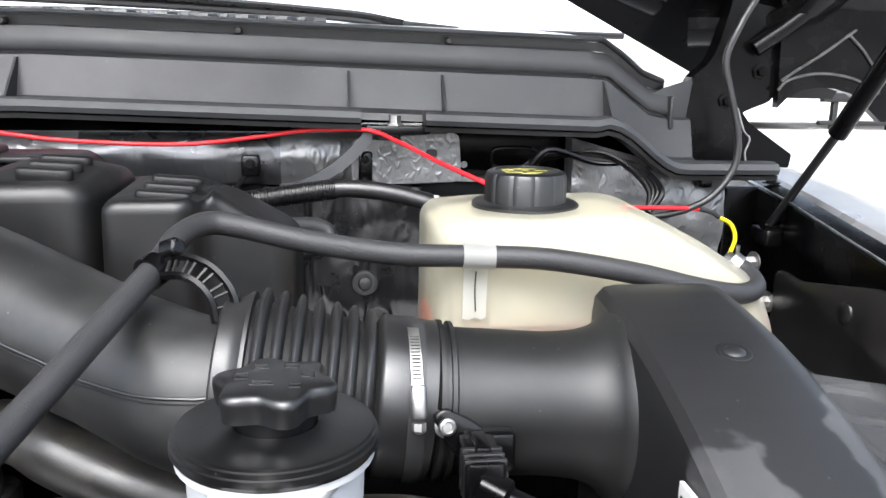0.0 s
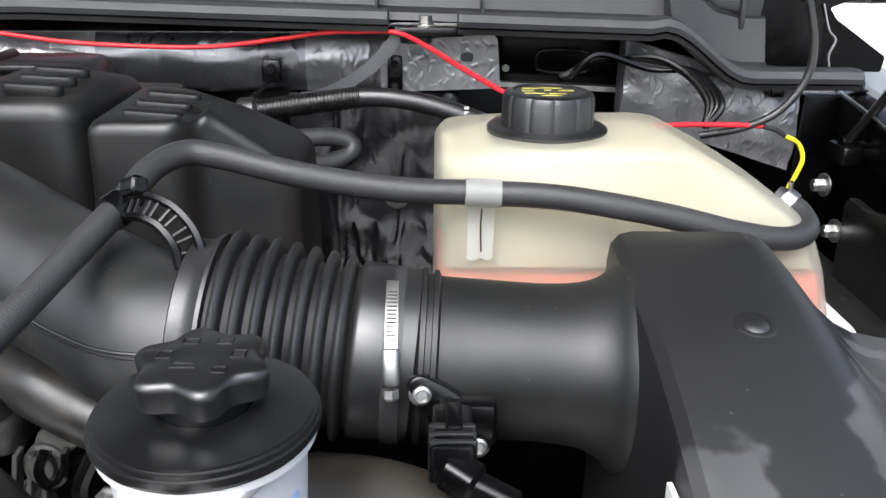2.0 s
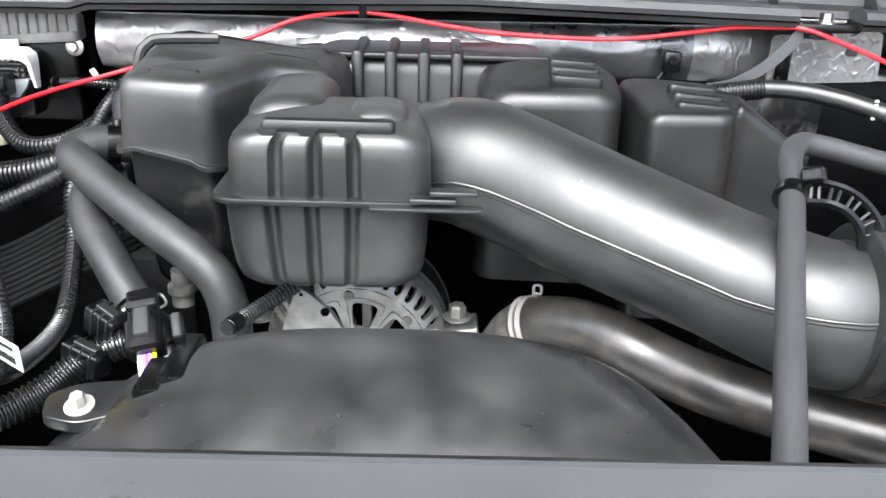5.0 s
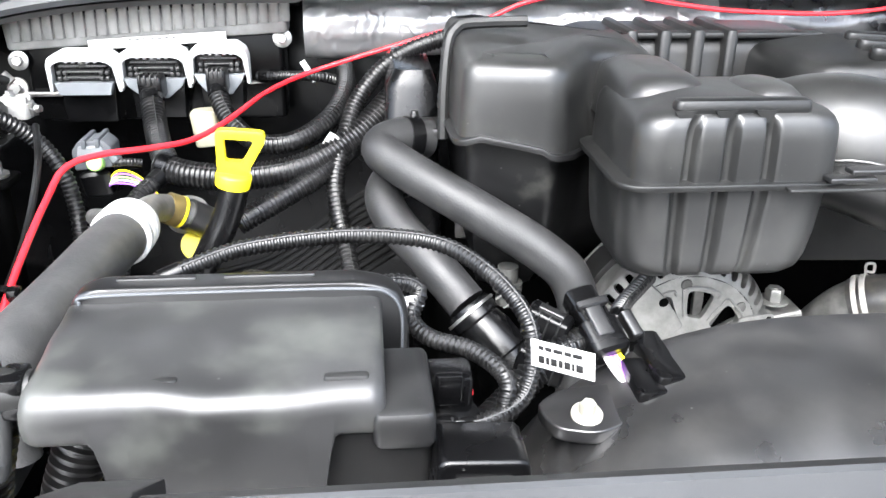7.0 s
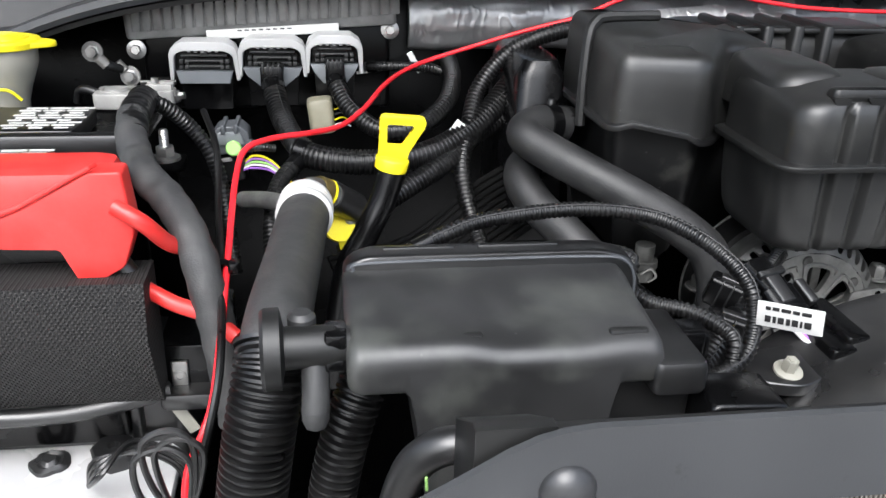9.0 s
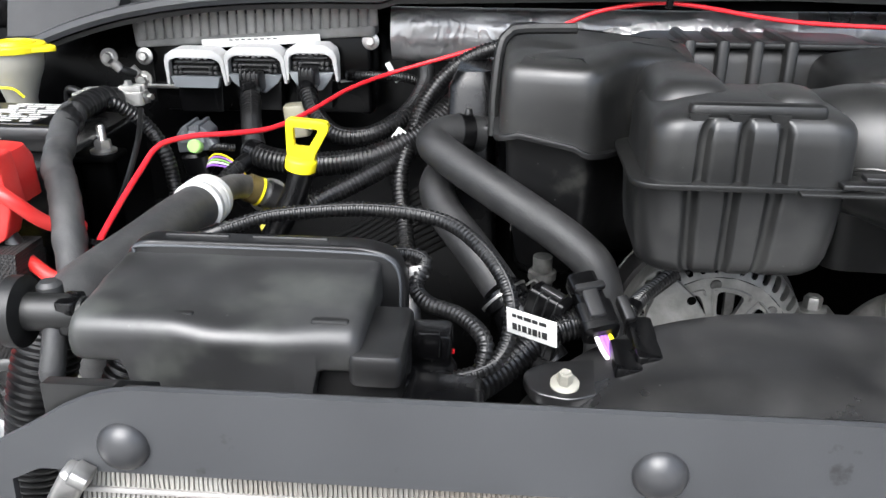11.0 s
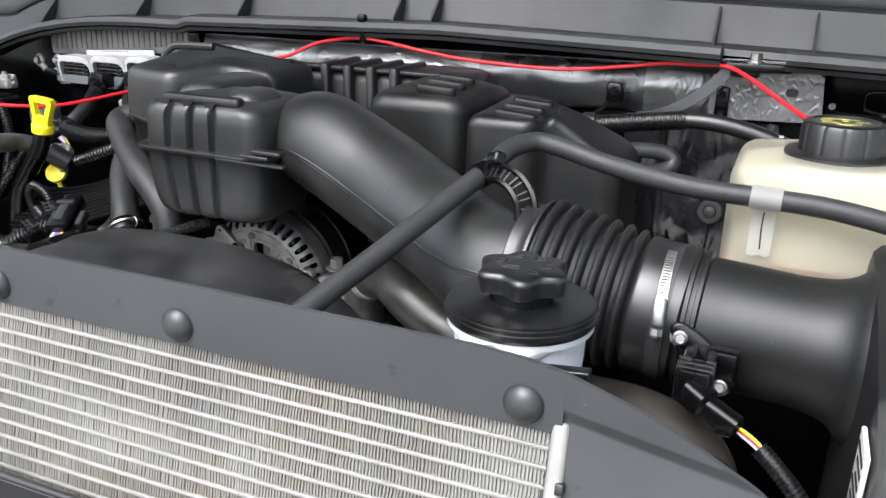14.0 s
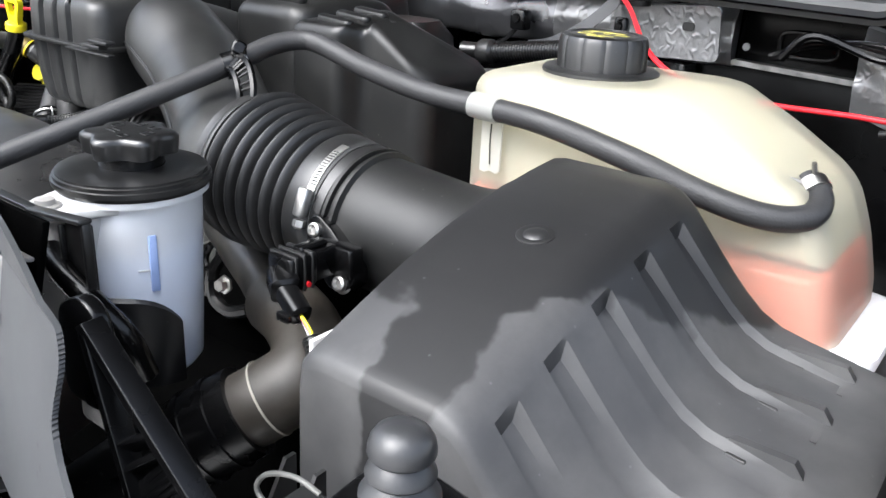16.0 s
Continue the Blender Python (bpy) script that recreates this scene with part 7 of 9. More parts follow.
    part("sleeve", bm, LOOM, h)
    path = smooth_path(pts, 8)
    bm = B(); sweep(bm, [p + Vector((0.25, -0.55, 0.8)).normalized() * (r * 0.985) for p in path[1:-1]], 0.0007, 5)
    part("split", bm, INK, h, "dark lengthwise slit")
    bm = B(); a, b = Vector(pts[0]), Vector(pts[1])
    lathe(bm, a.lerp(b, 0.1), b - a, [(0, r + 0.0006), (0.012, r + 0.0006)], 12)
    part("tape_end", bm, BLACK_GLOSS, h)
ribb = thing("belt_hose_bundle", (-0.8, 0.78, 1.08), "bundle of black braided lines below the loom", "hose bundle")
for k in range(11):
    q = 0.55 * k
    bm = B(); tube(bm, [(-0.90 + 0.004 * q, 0.76 - 0.012 * q, 1.112 - 0.006 * q), (-0.82, 0.79 - 0.012 * q, 1.12 - 0.008 * q), (-0.74, 0.85 - 0.012 * q, 1.155 - 0.010 * q), (-0.68, 0.88 - 0.01 * q, 1.175 - 0.010 * q)], 0.0036, 8)
    part("line", bm, BRAID, ribb)

# ---- dipsticks ----
dip = thing("oil_dipstick", (-0.865, 0.73, 1.13), "yellow looped oil dipstick handle in a black tube", "dipstick")
bm = B(); lathe(bm, (-0.8425, 0.741, 1.2085), (0.2, -0.02, 0.98), [(-0.001, 0.0125), (0, 0.0147), (0.0095, 0.0152), (0.0105, 0.0147), (0.012, 0.0125)], 32)
part("collar", bm, YELLOW, dip)
GRIP = [(-0.0122, -0.006), (0.0125, -0.006), (0.0135, 0.005), (0.023, 0.028), (0.0235, 0.033), (0.0215, 0.037), (0.017, 0.038), (-0.013, 0.038), (-0.016, 0.0365), (-0.0168, 0.033), (-0.0135, 0.005)]
HOLE = [(-0.0055, 0.0105), (0.006, 0.0105), (0.0072, 0.012), (0.0137, 0.0265), (0.0138, 0.0285), (0.0132, 0.0295), (0.012, 0.030), (-0.0082, 0.030), (-0.0094, 0.0295), (-0.0098, 0.0283), (-0.0075, 0.012)]


def on_grip(u, v, y):
    """The flat handle, widening and leaning above its collar."""
    return Vector((-0.8405 + u + 0.16 * v, 0.741 - 0.12 * v + y, 1.2205 + v - 0.08 * u))


rings = [[on_grip(*a, -0.0042), on_grip(*(0.25 * q + 0.75 * p for p, q in zip(a, b)), -0.0052), on_grip(*b, -0.0042), on_grip(*b, 0.0042), on_grip(*a, 0.0042)] for a, b in zip(GRIP, HOLE)]
bm = B(); loft(bm, rings + rings[:1], cap=False)
bmesh.ops.remove_doubles(bm, verts=bm.verts[:], dist=0.00001)
part("loop", bm, YELLOW, dip)
bm = B(); tube(bm, [(-0.8405, 0.74, 1.207), (-0.85, 0.735, 1.18), (-0.866, 0.727, 1.15), (-0.885, 0.72, 1.11), (-0.90, 0.72, 1.0)], 0.0122, 20)
part("tube", bm, BLACK_GLOSS, dip, "black dipstick tube")
td = thing("transmission_dipstick", (-0.89, 0.82, 1.1), "small yellow ring-pull dipstick low by the engine", "dipstick")
bm = B(); lathe(bm, (-0.8885, 0.795, 1.1315), (0.25, -0.8, 0.5), [(-0.003, 0.0095), (-0.003, 0.0155), (0.003, 0.0155), (0.003, 0.0095)], 28); bar(bm, (-0.886, 0.795, 1.119), (-0.884, 0.797, 1.105), 0.008, 0.005, 0.002)
part("ring", bm, YELLOW, td)
bm = B(); tube(bm, [(-0.884, 0.797, 1.108), (-0.882, 0.81, 1.08), (-0.88, 0.83, 1.02)], 0.008, 12)
part("tube", bm, BLACK, td)

# ---- air conditioning line ----
acl = thing("air_conditioning_hose", (-0.92, 0.6, 1.17), "thick grey air conditioning hose with white crimped ferrule", "hose")
bm = B(); tube(bm, [(-0.9345, 0.449, 1.185), (-0.933, 0.462, 1.194), (-0.931, 0.49, 1.199), (-0.926, 0.56, 1.197), (-0.921, 0.63, 1.196), (-0.918, 0.675, 1.193)], 0.0205, 24)
part("hose", bm, FABRIC, acl)
bm = B(); lathe(bm, (-0.9185, 0.665, 1.1938), (0.03, 1, -0.04), [(0, 0.0215), (0.002, 0.0235), (0.008, 0.0235), (0.0095, 0.0225), (0.011, 0.0235), (0.018, 0.0235), (0.0195, 0.0222), (0.021, 0.0235), (0.030, 0.023), (0.034, 0.018), (0.037, 0.014)], 32)
part("ferrule", bm, WHITE, acl, "dull white crimped ferrule")
bm = B(); tube(bm, [(-0.917, 0.69, 1.192), (-0.9165, 0.728, 1.188), (-0.915, 0.757, 1.183), (-0.910, 0.777, 1.176), (-0.902, 0.787, 1.169), (-0.892, 0.792, 1.163), (-0.884, 0.795, 1.159)], 0.0125, 20)
part("aluminium_tube", bm, CAST, acl, "bent aluminium tube")
bm = B(); lathe(bm, (-0.907, 0.782, 1.1735), (0.75, 0.45, -0.5), [(-0.004, 0.0128), (-0.003, 0.0146), (0.012, 0.0148), (0.013, 0.0135)], 24)
part("gold_sleeve", bm, material("tarnished_gold_sleeve", (0.16, 0.12, 0.045), 0.4, metal=0.6, vary=0.4, scale=60, bump=0.1), acl, "tarnished gold sleeve")
bm = B(); lathe(bm, (-0.9005, 0.786, 1.169), (0.75, 0.45, -0.5), [(0, 0.0151), (0.0025, 0.0153), (0.0025, 0.0148)], 24)
part("yellow_band", bm, YELLOW, acl, "yellow band")
bm = B(); tube(bm, [(-0.894, 0.791, 1.1645), (-0.885, 0.797, 1.157), (-0.872, 0.806, 1.146)], 0.0152, 18)
part("rubber_boot", bm, RUBBER, acl)
fit_ = thing("line_fitting", (-0.895, 0.82, 1.13), "silver manifold fitting with a round boss and hex nut", "fitting")
bm = B(); lathe(bm, (-0.899, 0.818, 1.150), (0.0, -0.45, 0.9), [(0, 0.02), (0.010, 0.02), (0.012, 0.0185), (0.0125, 0.012)], 32); tube(bm, [(-0.892, 0.806, 1.164), (-0.882, 0.802, 1.160), (-0.876, 0.800, 1.148), (-0.878, 0.800, 1.134)], 0.006, 12)
part("block", bm, ALU, fit_)
bm = B(); lathe(bm, (-0.899, 0.8124, 1.1612), (0.0, -0.45, 0.9), [(0, 0.0115), (0.0015, 0.0115), (0.002, 0.0085), (0.007, 0.0085), (0.008, 0.005), (0.011, 0.0045)], 6)
part("nut", bm, STEEL, fit_)
bm = B(); tube(bm, [(-0.98, 0.80, 1.16), (-0.955, 0.77, 1.17), (-0.93, 0.735, 1.178)], 0.008, 12)
single("aluminium_line", bm, ALU, "thin dull aluminium refrigerant line", "pipe")

# ---- front left: fuse box, filter, ducts ----
fb = thing("fuse_box", (-0.81, 0.43, 1.12), "black moulded fuse box cover with raised back rim", "fuse box")


def ease(x, a, b):
    u = max(0, min(1, (x - a) / (b - a)))
    return u * u * (3 - 2 * u)


def cover_ring(x, e):
    """One slice of the cover across its depth; e pulls the rounded ends in."""
    skirt = ease(x, -0.862, -0.8455) * (1 - ease(x, -0.7635, -0.747))
    zb = 1.202 - 0.092 * skirt + e
    sag = 0.0035 * ease(x, -0.835, -0.805) * (1 - 0.6 * ease(x, -0.775, -0.74))
    zc = 1.231 - sag - e
    y0 = 0.3885 + e * 0.7 - 0.0015 * sag / 0.0035
    ring = [(0.47, zb), (y0 + 0.004, zb), (y0 + 0.0005, zb + 0.003), (y0, zc - 0.014), (y0 + 0.0006, zc - 0.0095), (y0 + 0.0025, zc - 0.0055), (y0 + 0.0065, zc - 0.0022), (y0 + 0.012, zc - 0.0008)]
    for k in range(1, 9):
        y = y0 + 0.012 + (0.472 - y0) * k / 9
        w = 0.0009 * math.sin(x * 95 + 3.1 * math.sin(y * 60)) + 0.0006 * math.sin(x * 210 + y * 130)
        ring.append((y, zc + (1.2345 - 0.5 * e - zc) * ease(k, 0, 8) + w * math.sin(math.pi * k / 8.5)))
    return [Vector((x, y, z)) for y, z in ring + [(0.486, 1.2325 - e), (0.486, zb)]]


bm = B()
CX = [(-0.8925 + d, e) for d, e in ((0, 0.007), (0.0007, 0.004), (0.002, 0.002), (0.0045, 0.0006))]
CX += [(-0.886 + 0.0026 * k, 0) for k in range(61)]
CX += [(-0.7235 - d, e) for d, e in ((0.0045, 0.0006), (0.002, 0.002), (0.0007, 0.004), (0, 0.007))]
loft(bm, [cover_ring(x, e) for x, e in CX])
part("cover", bm, SCUFF_SHEEN, fb, smooth=50)
bm = B(); prism(bm, fillet([(-0.892, 1.18), (-0.892, 1.236), (-0.88, 1.243), (-0.735, 1.243), (-0.715, 1.238), (-0.708, 1.222), (-0.708, 1.18)], 0.008, 3), "y", 0.474, 0.492, 0.004)
part("back_rim", bm, BLACK, fb)
# paler bead paints the highlight line along the raised rim
bm = B(); sweep(bm, smooth_path([(-0.888, 0.4735, 1.226), (-0.886, 0.4735, 1.2345), (-0.878, 0.4735, 1.2392), (-0.80, 0.4735, 1.2398), (-0.738, 0.4735, 1.2392), (-0.72, 0.4735, 1.236), (-0.7125, 0.4735, 1.224), (-0.712, 0.4735, 1.20)], 6), 0.001, 8)
part("rim_bead", bm, GREY_PLASTIC, fb, "pale bead painting the rim's highlight")
bm = B(); rbox(bm, -0.81, -0.76, 0.4835, 0.4865, 1.242, 1.2445, 0.001, 0.001)
part("rim_ridge", bm, BLACK, fb)
bm = B(); rbox(bm, -0.868, -0.825, 0.483, 0.4865, 1.242, 1.2445, 0.001, 0.001)
part("rim_ridge", bm, BLACK, fb)
bm = B(); rbox(bm, -0.765, -0.70, 0.40, 0.45, 1.10, 1.2, 0.006, 0.004)
part("lower_case", bm, BLACK, fb)
bm = B(); rbox(bm, -0.73, -0.70, 0.385, 0.45, 1.195, 1.216, 0.004, 0.004)
part("side_step", bm, BLACK, fb)
for x, y in ((-0.832, 0.403), (-0.742, 0.401)):
    bm = B(); rbox(bm, x - 0.011, x + 0.011, y - 0.003, y + 0.003, 1.222, 1.2303, 0.002, 0.002)
    part("moulded_mark", bm, BLACK_MATTE, fb)
bm = B(); prism(bm, fillet([(-0.705, 1.12), (-0.70, 1.195), (-0.655, 1.193), (-0.65, 1.12)], 0.006, 3), "y", 0.375, 0.41, 0.003)
fcon = part("front_socket", bm, BLACK_GLOSS, fb)
bm = B(); rbox(bm, -0.692, -0.664, 0.371, 0.376, 1.178, 1.186, 0.001, 0.001)
part("slot", bm, BLACK, fcon)
pl = thing("round_connector", (-0.685, 0.44, 1.17), "black round multi-pin connector with locking clip", "connector")
bm = B(); lathe(bm, (-0.69, 0.435, 1.17), (0, -0.2, 1), [(0, 0.018), (0.012, 0.018), (0.014, 0.015)], 24)
part("base", bm, BLACK_GLOSS, pl)
bm = B(); rbox(bm, -0.703, -0.676, 0.432, 0.455, 1.18, 1.205, 0.004, 0.003); rbox(bm, -0.697, -0.682, 0.428, 0.434, 1.19, 1.209, 0.002, 0.002)
part("plug", bm, BLACK_GLOSS, pl)
bm = B(); rbox(bm, -0.676, -0.6745, 0.442, 0.445, 1.187, 1.19, 0.0007, 0.0007)
part("red_tab", bm, RED, pl)

flt = thing("purge_filter", (-0.92, 0.41, 1.19), "round black filter canister with a grey elbow", "filter")
bm = B(); lathe(bm, (-0.936, 0.409, 1.222), (1, 0.05, 0), [(0, 0.004), (0, 0.0195), (0.002, 0.0215), (0.010, 0.0215), (0.012, 0.0115), (0.036, 0.011), (0.046, 0.0095)], 44)
part("disc", bm, BLACK_MATTE, flt)
bm = B(); rbox(bm, -0.9035, -0.892, 0.401, 0.419, 1.224, 1.2325, 0.002, 0.001); rbox(bm, -0.9035, -0.892, 0.401, 0.419, 1.211, 1.218, 0.002, 0.001); rbox(bm, -0.9005, -0.8965, 0.403, 0.417, 1.214, 1.229, 0.001, 0.001)
part("clip", bm, BLACK_GLOSS, flt)
bm = B(); tube(bm, [(-0.9085, 0.408, 1.214), (-0.9085, 0.401, 1.200), (-0.909, 0.397, 1.190)], 0.0074, 16); lathe(bm, (-0.909, 0.397, 1.191), (0, -0.3, -1), [(0, 0.0074), (0.005, 0.0071), (0.009, 0.0052), (0.0105, 0.002)], 16)
part("elbow", bm, GREYHOSE, flt)
bm = B(); lathe(bm, (-0.915, 0.42, 1.226), (0, 0, 1), [(0, 0.0075), (0.009, 0.0075), (0.0115, 0.005)], 16)
part("valve", bm, GREYHOSE, flt)
for nm, pts, r, lab_ in (("air_duct", [(-0.9335, 0.455, 1.199), (-0.9345, 0.447, 1.191), (-0.937, 0.440, 1.178), (-0.943, 0.432, 1.148), (-0.950, 0.427, 1.10), (-0.957, 0.422, 1.03), (-0.96, 0.42, 0.85)], 0.021, "large black corrugated air duct going down"), ("air_duct", [(-0.876, 0.455, 1.185), (-0.886, 0.443, 1.165), (-0.897, 0.435, 1.13), (-0.904, 0.432, 1.08), (-0.908, 0.43, 0.95), (-0.908, 0.43, 0.85)], 0.0148, "smaller black corrugated air duct going down")):
    h = thing(nm, pts[2], lab_, "duct", "corrugated ducts")
    bm = B(); corrugated(bm, pts, r, 0.0049, 0.0032, 28)
    part("sleeve", bm, LOOM, h)
    bm = B(); sweep(bm, smooth_path(pts, 8)[:3], r + 0.001, 24)
    part("cuff", bm, BLACK, h)

# engine sensor tag, connector and bolt by the shroud
tag = thing("paper_tag", (-0.625, 0.44, 1.2), "white paper tag with black printed code round a loom", "tag")
bm = B(); v = rbox(bm, -0.643, -0.605, 0.4455, 0.4465, 1.203, 1.2195, 0.001, 0.0004); turn(bm, v, (-0.643, 0.446, 1.2125), rz=-40, ry=-5)
part("paper", bm, PAPER, tag)
for k, (a, b, h_) in enumerate(((-0.638, -0.6345, 0.0042), (-0.6335, -0.6315, 0.0042), (-0.6305, -0.627, 0.0042), (-0.6258, -0.6235, 0.0042), (-0.6225, -0.619, 0.0042), (-0.618, -0.6165, 0.0042), (-0.6155, -0.6115, 0.0042), (-0.638, -0.635, 0.0022), (-0.634, -0.63, 0.0022), (-0.629, -0.6235, 0.0022), (-0.6225, -0.6185, 0.0022), (-0.6175, -0.612, 0.0022))):
    z = 1.2065 if k < 7 else 1.2145
    bm = B(); v = rbox(bm, a, b, 0.4449, 0.4455, z, z + h_, 0.0003, 0.0002); turn(bm, v, (-0.643, 0.446, 1.2125), rz=-40, ry=-5)
    part("print_bar", bm, INK, tag)
gc = thing("sensor_connector", (-0.583, 0.52, 1.17), "dark grey sensor connector with purple and white wires", "connector")
bm = B(); bar(bm, (-0.5905, 0.552, 1.192), (-0.5805, 0.522, 1.178), 0.021, 0.018, 0.004); bar(bm, (-0.583, 0.53, 1.181), (-0.576, 0.508, 1.168), 0.026, 0.021, 0.005)
part("housing", bm, BLACK_GLOSS, gc)
bm = B(); bar(bm, (-0.586, 0.535, 1.194), (-0.579, 0.512, 1.181), 0.012, 0.005, 0.002); bar(bm, (-0.5855, 0.535, 1.1955), (-0.584, 0.53, 1.193), 0.022, 0.006, 0.002)
part("latch", bm, BLACK, gc)
bm = B(); bar(bm, (-0.562, 0.535, 1.185), (-0.556, 0.518, 1.175), 0.008, 0.010, 0.002)
part("side_clip", bm, BLACK, gc)
for k, mt in enumerate((PALE_WIRE, PURPLE, PURPLE, YELLOW)):
    o = 0.0034 * (k - 1.5)
    bm = B(); tube(bm, [(-0.576 + o, 0.509, 1.169), (-0.571 + o, 0.495, 1.163), (-0.563 + o, 0.48, 1.158), (-0.556 + o, 0.47, 1.154)], 0.0017, 6)
    part("wire", bm, mt, gc)
sb = thing("shroud_bracket", (-0.6, 0.45, 1.1), "black plastic bracket fixed with a pale flange bolt", "bracket")
bm = B(); prism(bm, fillet([(-0.625, 0.45), (-0.60, 0.443), (-0.55, 0.47), (-0.545, 0.50), (-0.615, 0.49), (-0.632, 0.475)], 0.008, 3), "z", 1.148, 1.157, 0.002); bar(bm, (-0.598, 0.437, 1.1405), (-0.565, 0.445, 1.152), 0.026, 0.008, 0.002, (0, 1, 0)); bar(bm, (-0.567, 0.4445, 1.1515), (-0.515, 0.458, 1.1625), 0.034, 0.009, 0.002, (0, 1, 0))
part("plate", bm, BLACK_DUSTY, sb)
bm = B(); sweep(bm, [Vector((-0.604, 0.424, 1.139)), Vector((-0.566, 0.4285, 1.152)), Vector((-0.515, 0.440, 1.1635))], 0.0009, 6)
part("edge_line", bm, PALE_GREY, sb, "thin pale line along the edge")
bm = B(); rbox(bm, -0.572, -0.553, 0.462, 0.505, 1.155, 1.17, 0.003, 0.003); rbox(bm, -0.558, -0.54, 0.47, 0.53, 1.156, 1.175, 0.003, 0.003)
part("clip_block", bm, BLACK_GLOSS, sb)
hex_bolt("flange_bolt", (-0.604, 0.46, 1.158), (0, -0.25, 1), 0.005, "cream-coloured flange bolt on the bracket", 1.9, 0.009, TAN_PLASTIC)

# ---- battery corner ----
bat = thing("battery", (-1.17, 0.75, 1.05), "black battery with white printed labels and vent caps", "battery")
bm = B(); rbox(bm, -1.30, -1.06, 0.60, 0.90, 1.03, 1.222, 0.008, 0.006)
part("case", bm, BLACK_GLOSS, bat)
for y0, y1 in ((0.63, 0.715), (0.765, 0.85)):
    bm = B(); v = rbox(bm, -1.30, -1.115, y0, y1, 1.222, 1.24, 0.006, 0.004)
    lid = part("vent_cap", bm, BLACK, bat)
    for i in range(9):
        for k in range(3):
            w = 0.012 + 0.008 * ((i * 7 + k * 3) % 3)
            bm = B(); rbox(bm, -1.175 + 0.021 * k - 0.004 * (i % 2), -1.175 + 0.021 * k - 0.004 * (i % 2) + min(w, 0.019), y0 + 0.006 + 0.0085 * i, y0 + 0.010 + 0.0085 * i, 1.2398, 1.2406, 0.0005, 0.0003)
            part("print_bar", bm, PAPER, lid)
bm = B(); rbox(bm, -1.30, -1.06, 0.724, 0.738, 1.222, 1.247, 0.005, 0.004)
part("hold_down", bm, BLACK, bat, "black hold-down strap")
neg = thing("battery_clamp", (-1.1, 0.9, 1.225), "pale lead battery terminal clamp with nuts", "battery clamp")
LEAD = material("lead_grey", (0.3, 0.295, 0.28), 0.5, metal=0.3, vary=0.2, scale=50, bump=0.3, grain=300)
bm = B(); prism(bm, fillet([(-1.119, 0.852), (-1.083, 0.850), (-1.074, 0.860), (-1.046, 0.864), (-1.045, 0.884), (-1.082, 0.890), (-1.119, 0.888)], 0.004, 3), "z", 1.2355, 1.2505, 0.0015)
part("clamp", bm, LEAD, neg)
bm = B(); lathe(bm, (-1.1005, 0.868, 1.2495), (0, 0, 1), [(0, 0.0135), (0.0025, 0.013), (0.0032, 0.0115), (0.002, 0.0098), (0.0035, 0.0092), (0.004, 0.004)], 32)
part("post", bm, LEAD, neg, "round lead post")
bm = B(); rbox(bm, -1.072, -1.047, 0.866, 0.872, 1.248, 1.2565, 0.001, 0.001); rbox(bm, -1.072, -1.047, 0.878, 0.883, 1.248, 1.2565, 0.001, 0.001)
part("jaw", bm, LEAD, neg)
for p, d, r in (((-1.084, 0.849, 1.2425), (0.1, -1, 0.1), 0.0062), ((-1.064, 0.8755, 1.250), (0, 0, 1), 0.007), ((-1.047, 0.874, 1.2425), (1, -0.2, 0.2), 0.0065)):
    bm = B(); lathe(bm, p, d, [(0, r), (0.005, r), (0.006, r * 0.6), (0.011, r * 0.55)], 6)
    part("nut", bm, STEEL, neg)
bm = B(); tube(bm, [(-1.117, 0.872, 1.247), (-1.130, 0.876, 1.250), (-1.138, 0.882, 1.246), (-1.142, 0.886, 1.235)], 0.0042, 10)
part("sense_wire", bm, LOOM, neg, "black wire with a yellow stripe")
stud = thing("hold_down_stud", (-1.038, 0.748, 1.2), "zinc threaded stud with flange nut beside the battery", "stud")
bm = B(); lathe(bm, (-1.0368, 0.746, 1.20), (0, 0, 1), [(0, 0.0042)] + [(0.026 + 0.0009 * k, 0.0042 if k % 2 else 0.0037) for k in range(20)] + [(0.0455, 0.003)], 14)
part("stud", bm, STEEL, stud)
bm = B(); lathe(bm, (-1.0368, 0.746, 1.2185), (0, 0, 1), [(0, 0.0125), (0.0025, 0.0125), (0.004, 0.0095)], 28); lathe(bm, (-1.0368, 0.746, 1.222), (0, 0, 1), [(0, 0.0085), (0.0075, 0.0082), (0.0085, 0.007)], 6)
part("nut", bm, STEEL, stud)
bm = B(); rbox(bm, -1.066, -1.02, 0.728, 0.764, 1.212, 1.2185, 0.006, 0.002); rbox(bm, -1.058, -1.028, 0.735, 0.757, 1.07, 1.213, 0.006, 0.002)
part("foot", bm, DARK, stud, "black hold-down foot")
rc = thing("terminal_cover", (-1.09, 0.6, 1.19), "bright red plastic battery terminal cover", "terminal cover")
bm = B(); prism(bm, fillet([(-1.15, 1.214), (-1.145, 1.222), (-1.10, 1.240), (-1.054, 1.2655), (-1.033, 1.2655), (-1.029, 1.222), (-1.038, 1.197), (-1.063, 1.182), (-1.068, 1.184), (-1.079, 1.211)], 0.003, 3), "y", 0.571, 0.594, 0.0025)
cov_ = part("cover", bm, RED_COVER, rc)
bm = B(); sweep(bm, [Vector((-1.148, 0.5712, 1.224)), Vector((-1.10, 0.5712, 1.2425)), Vector((-1.052, 0.5712, 1.269)), Vector((-1.050, 0.577, 1.269))], 0.0016, 8)
part("ridge", bm, RED_COVER, cov_)
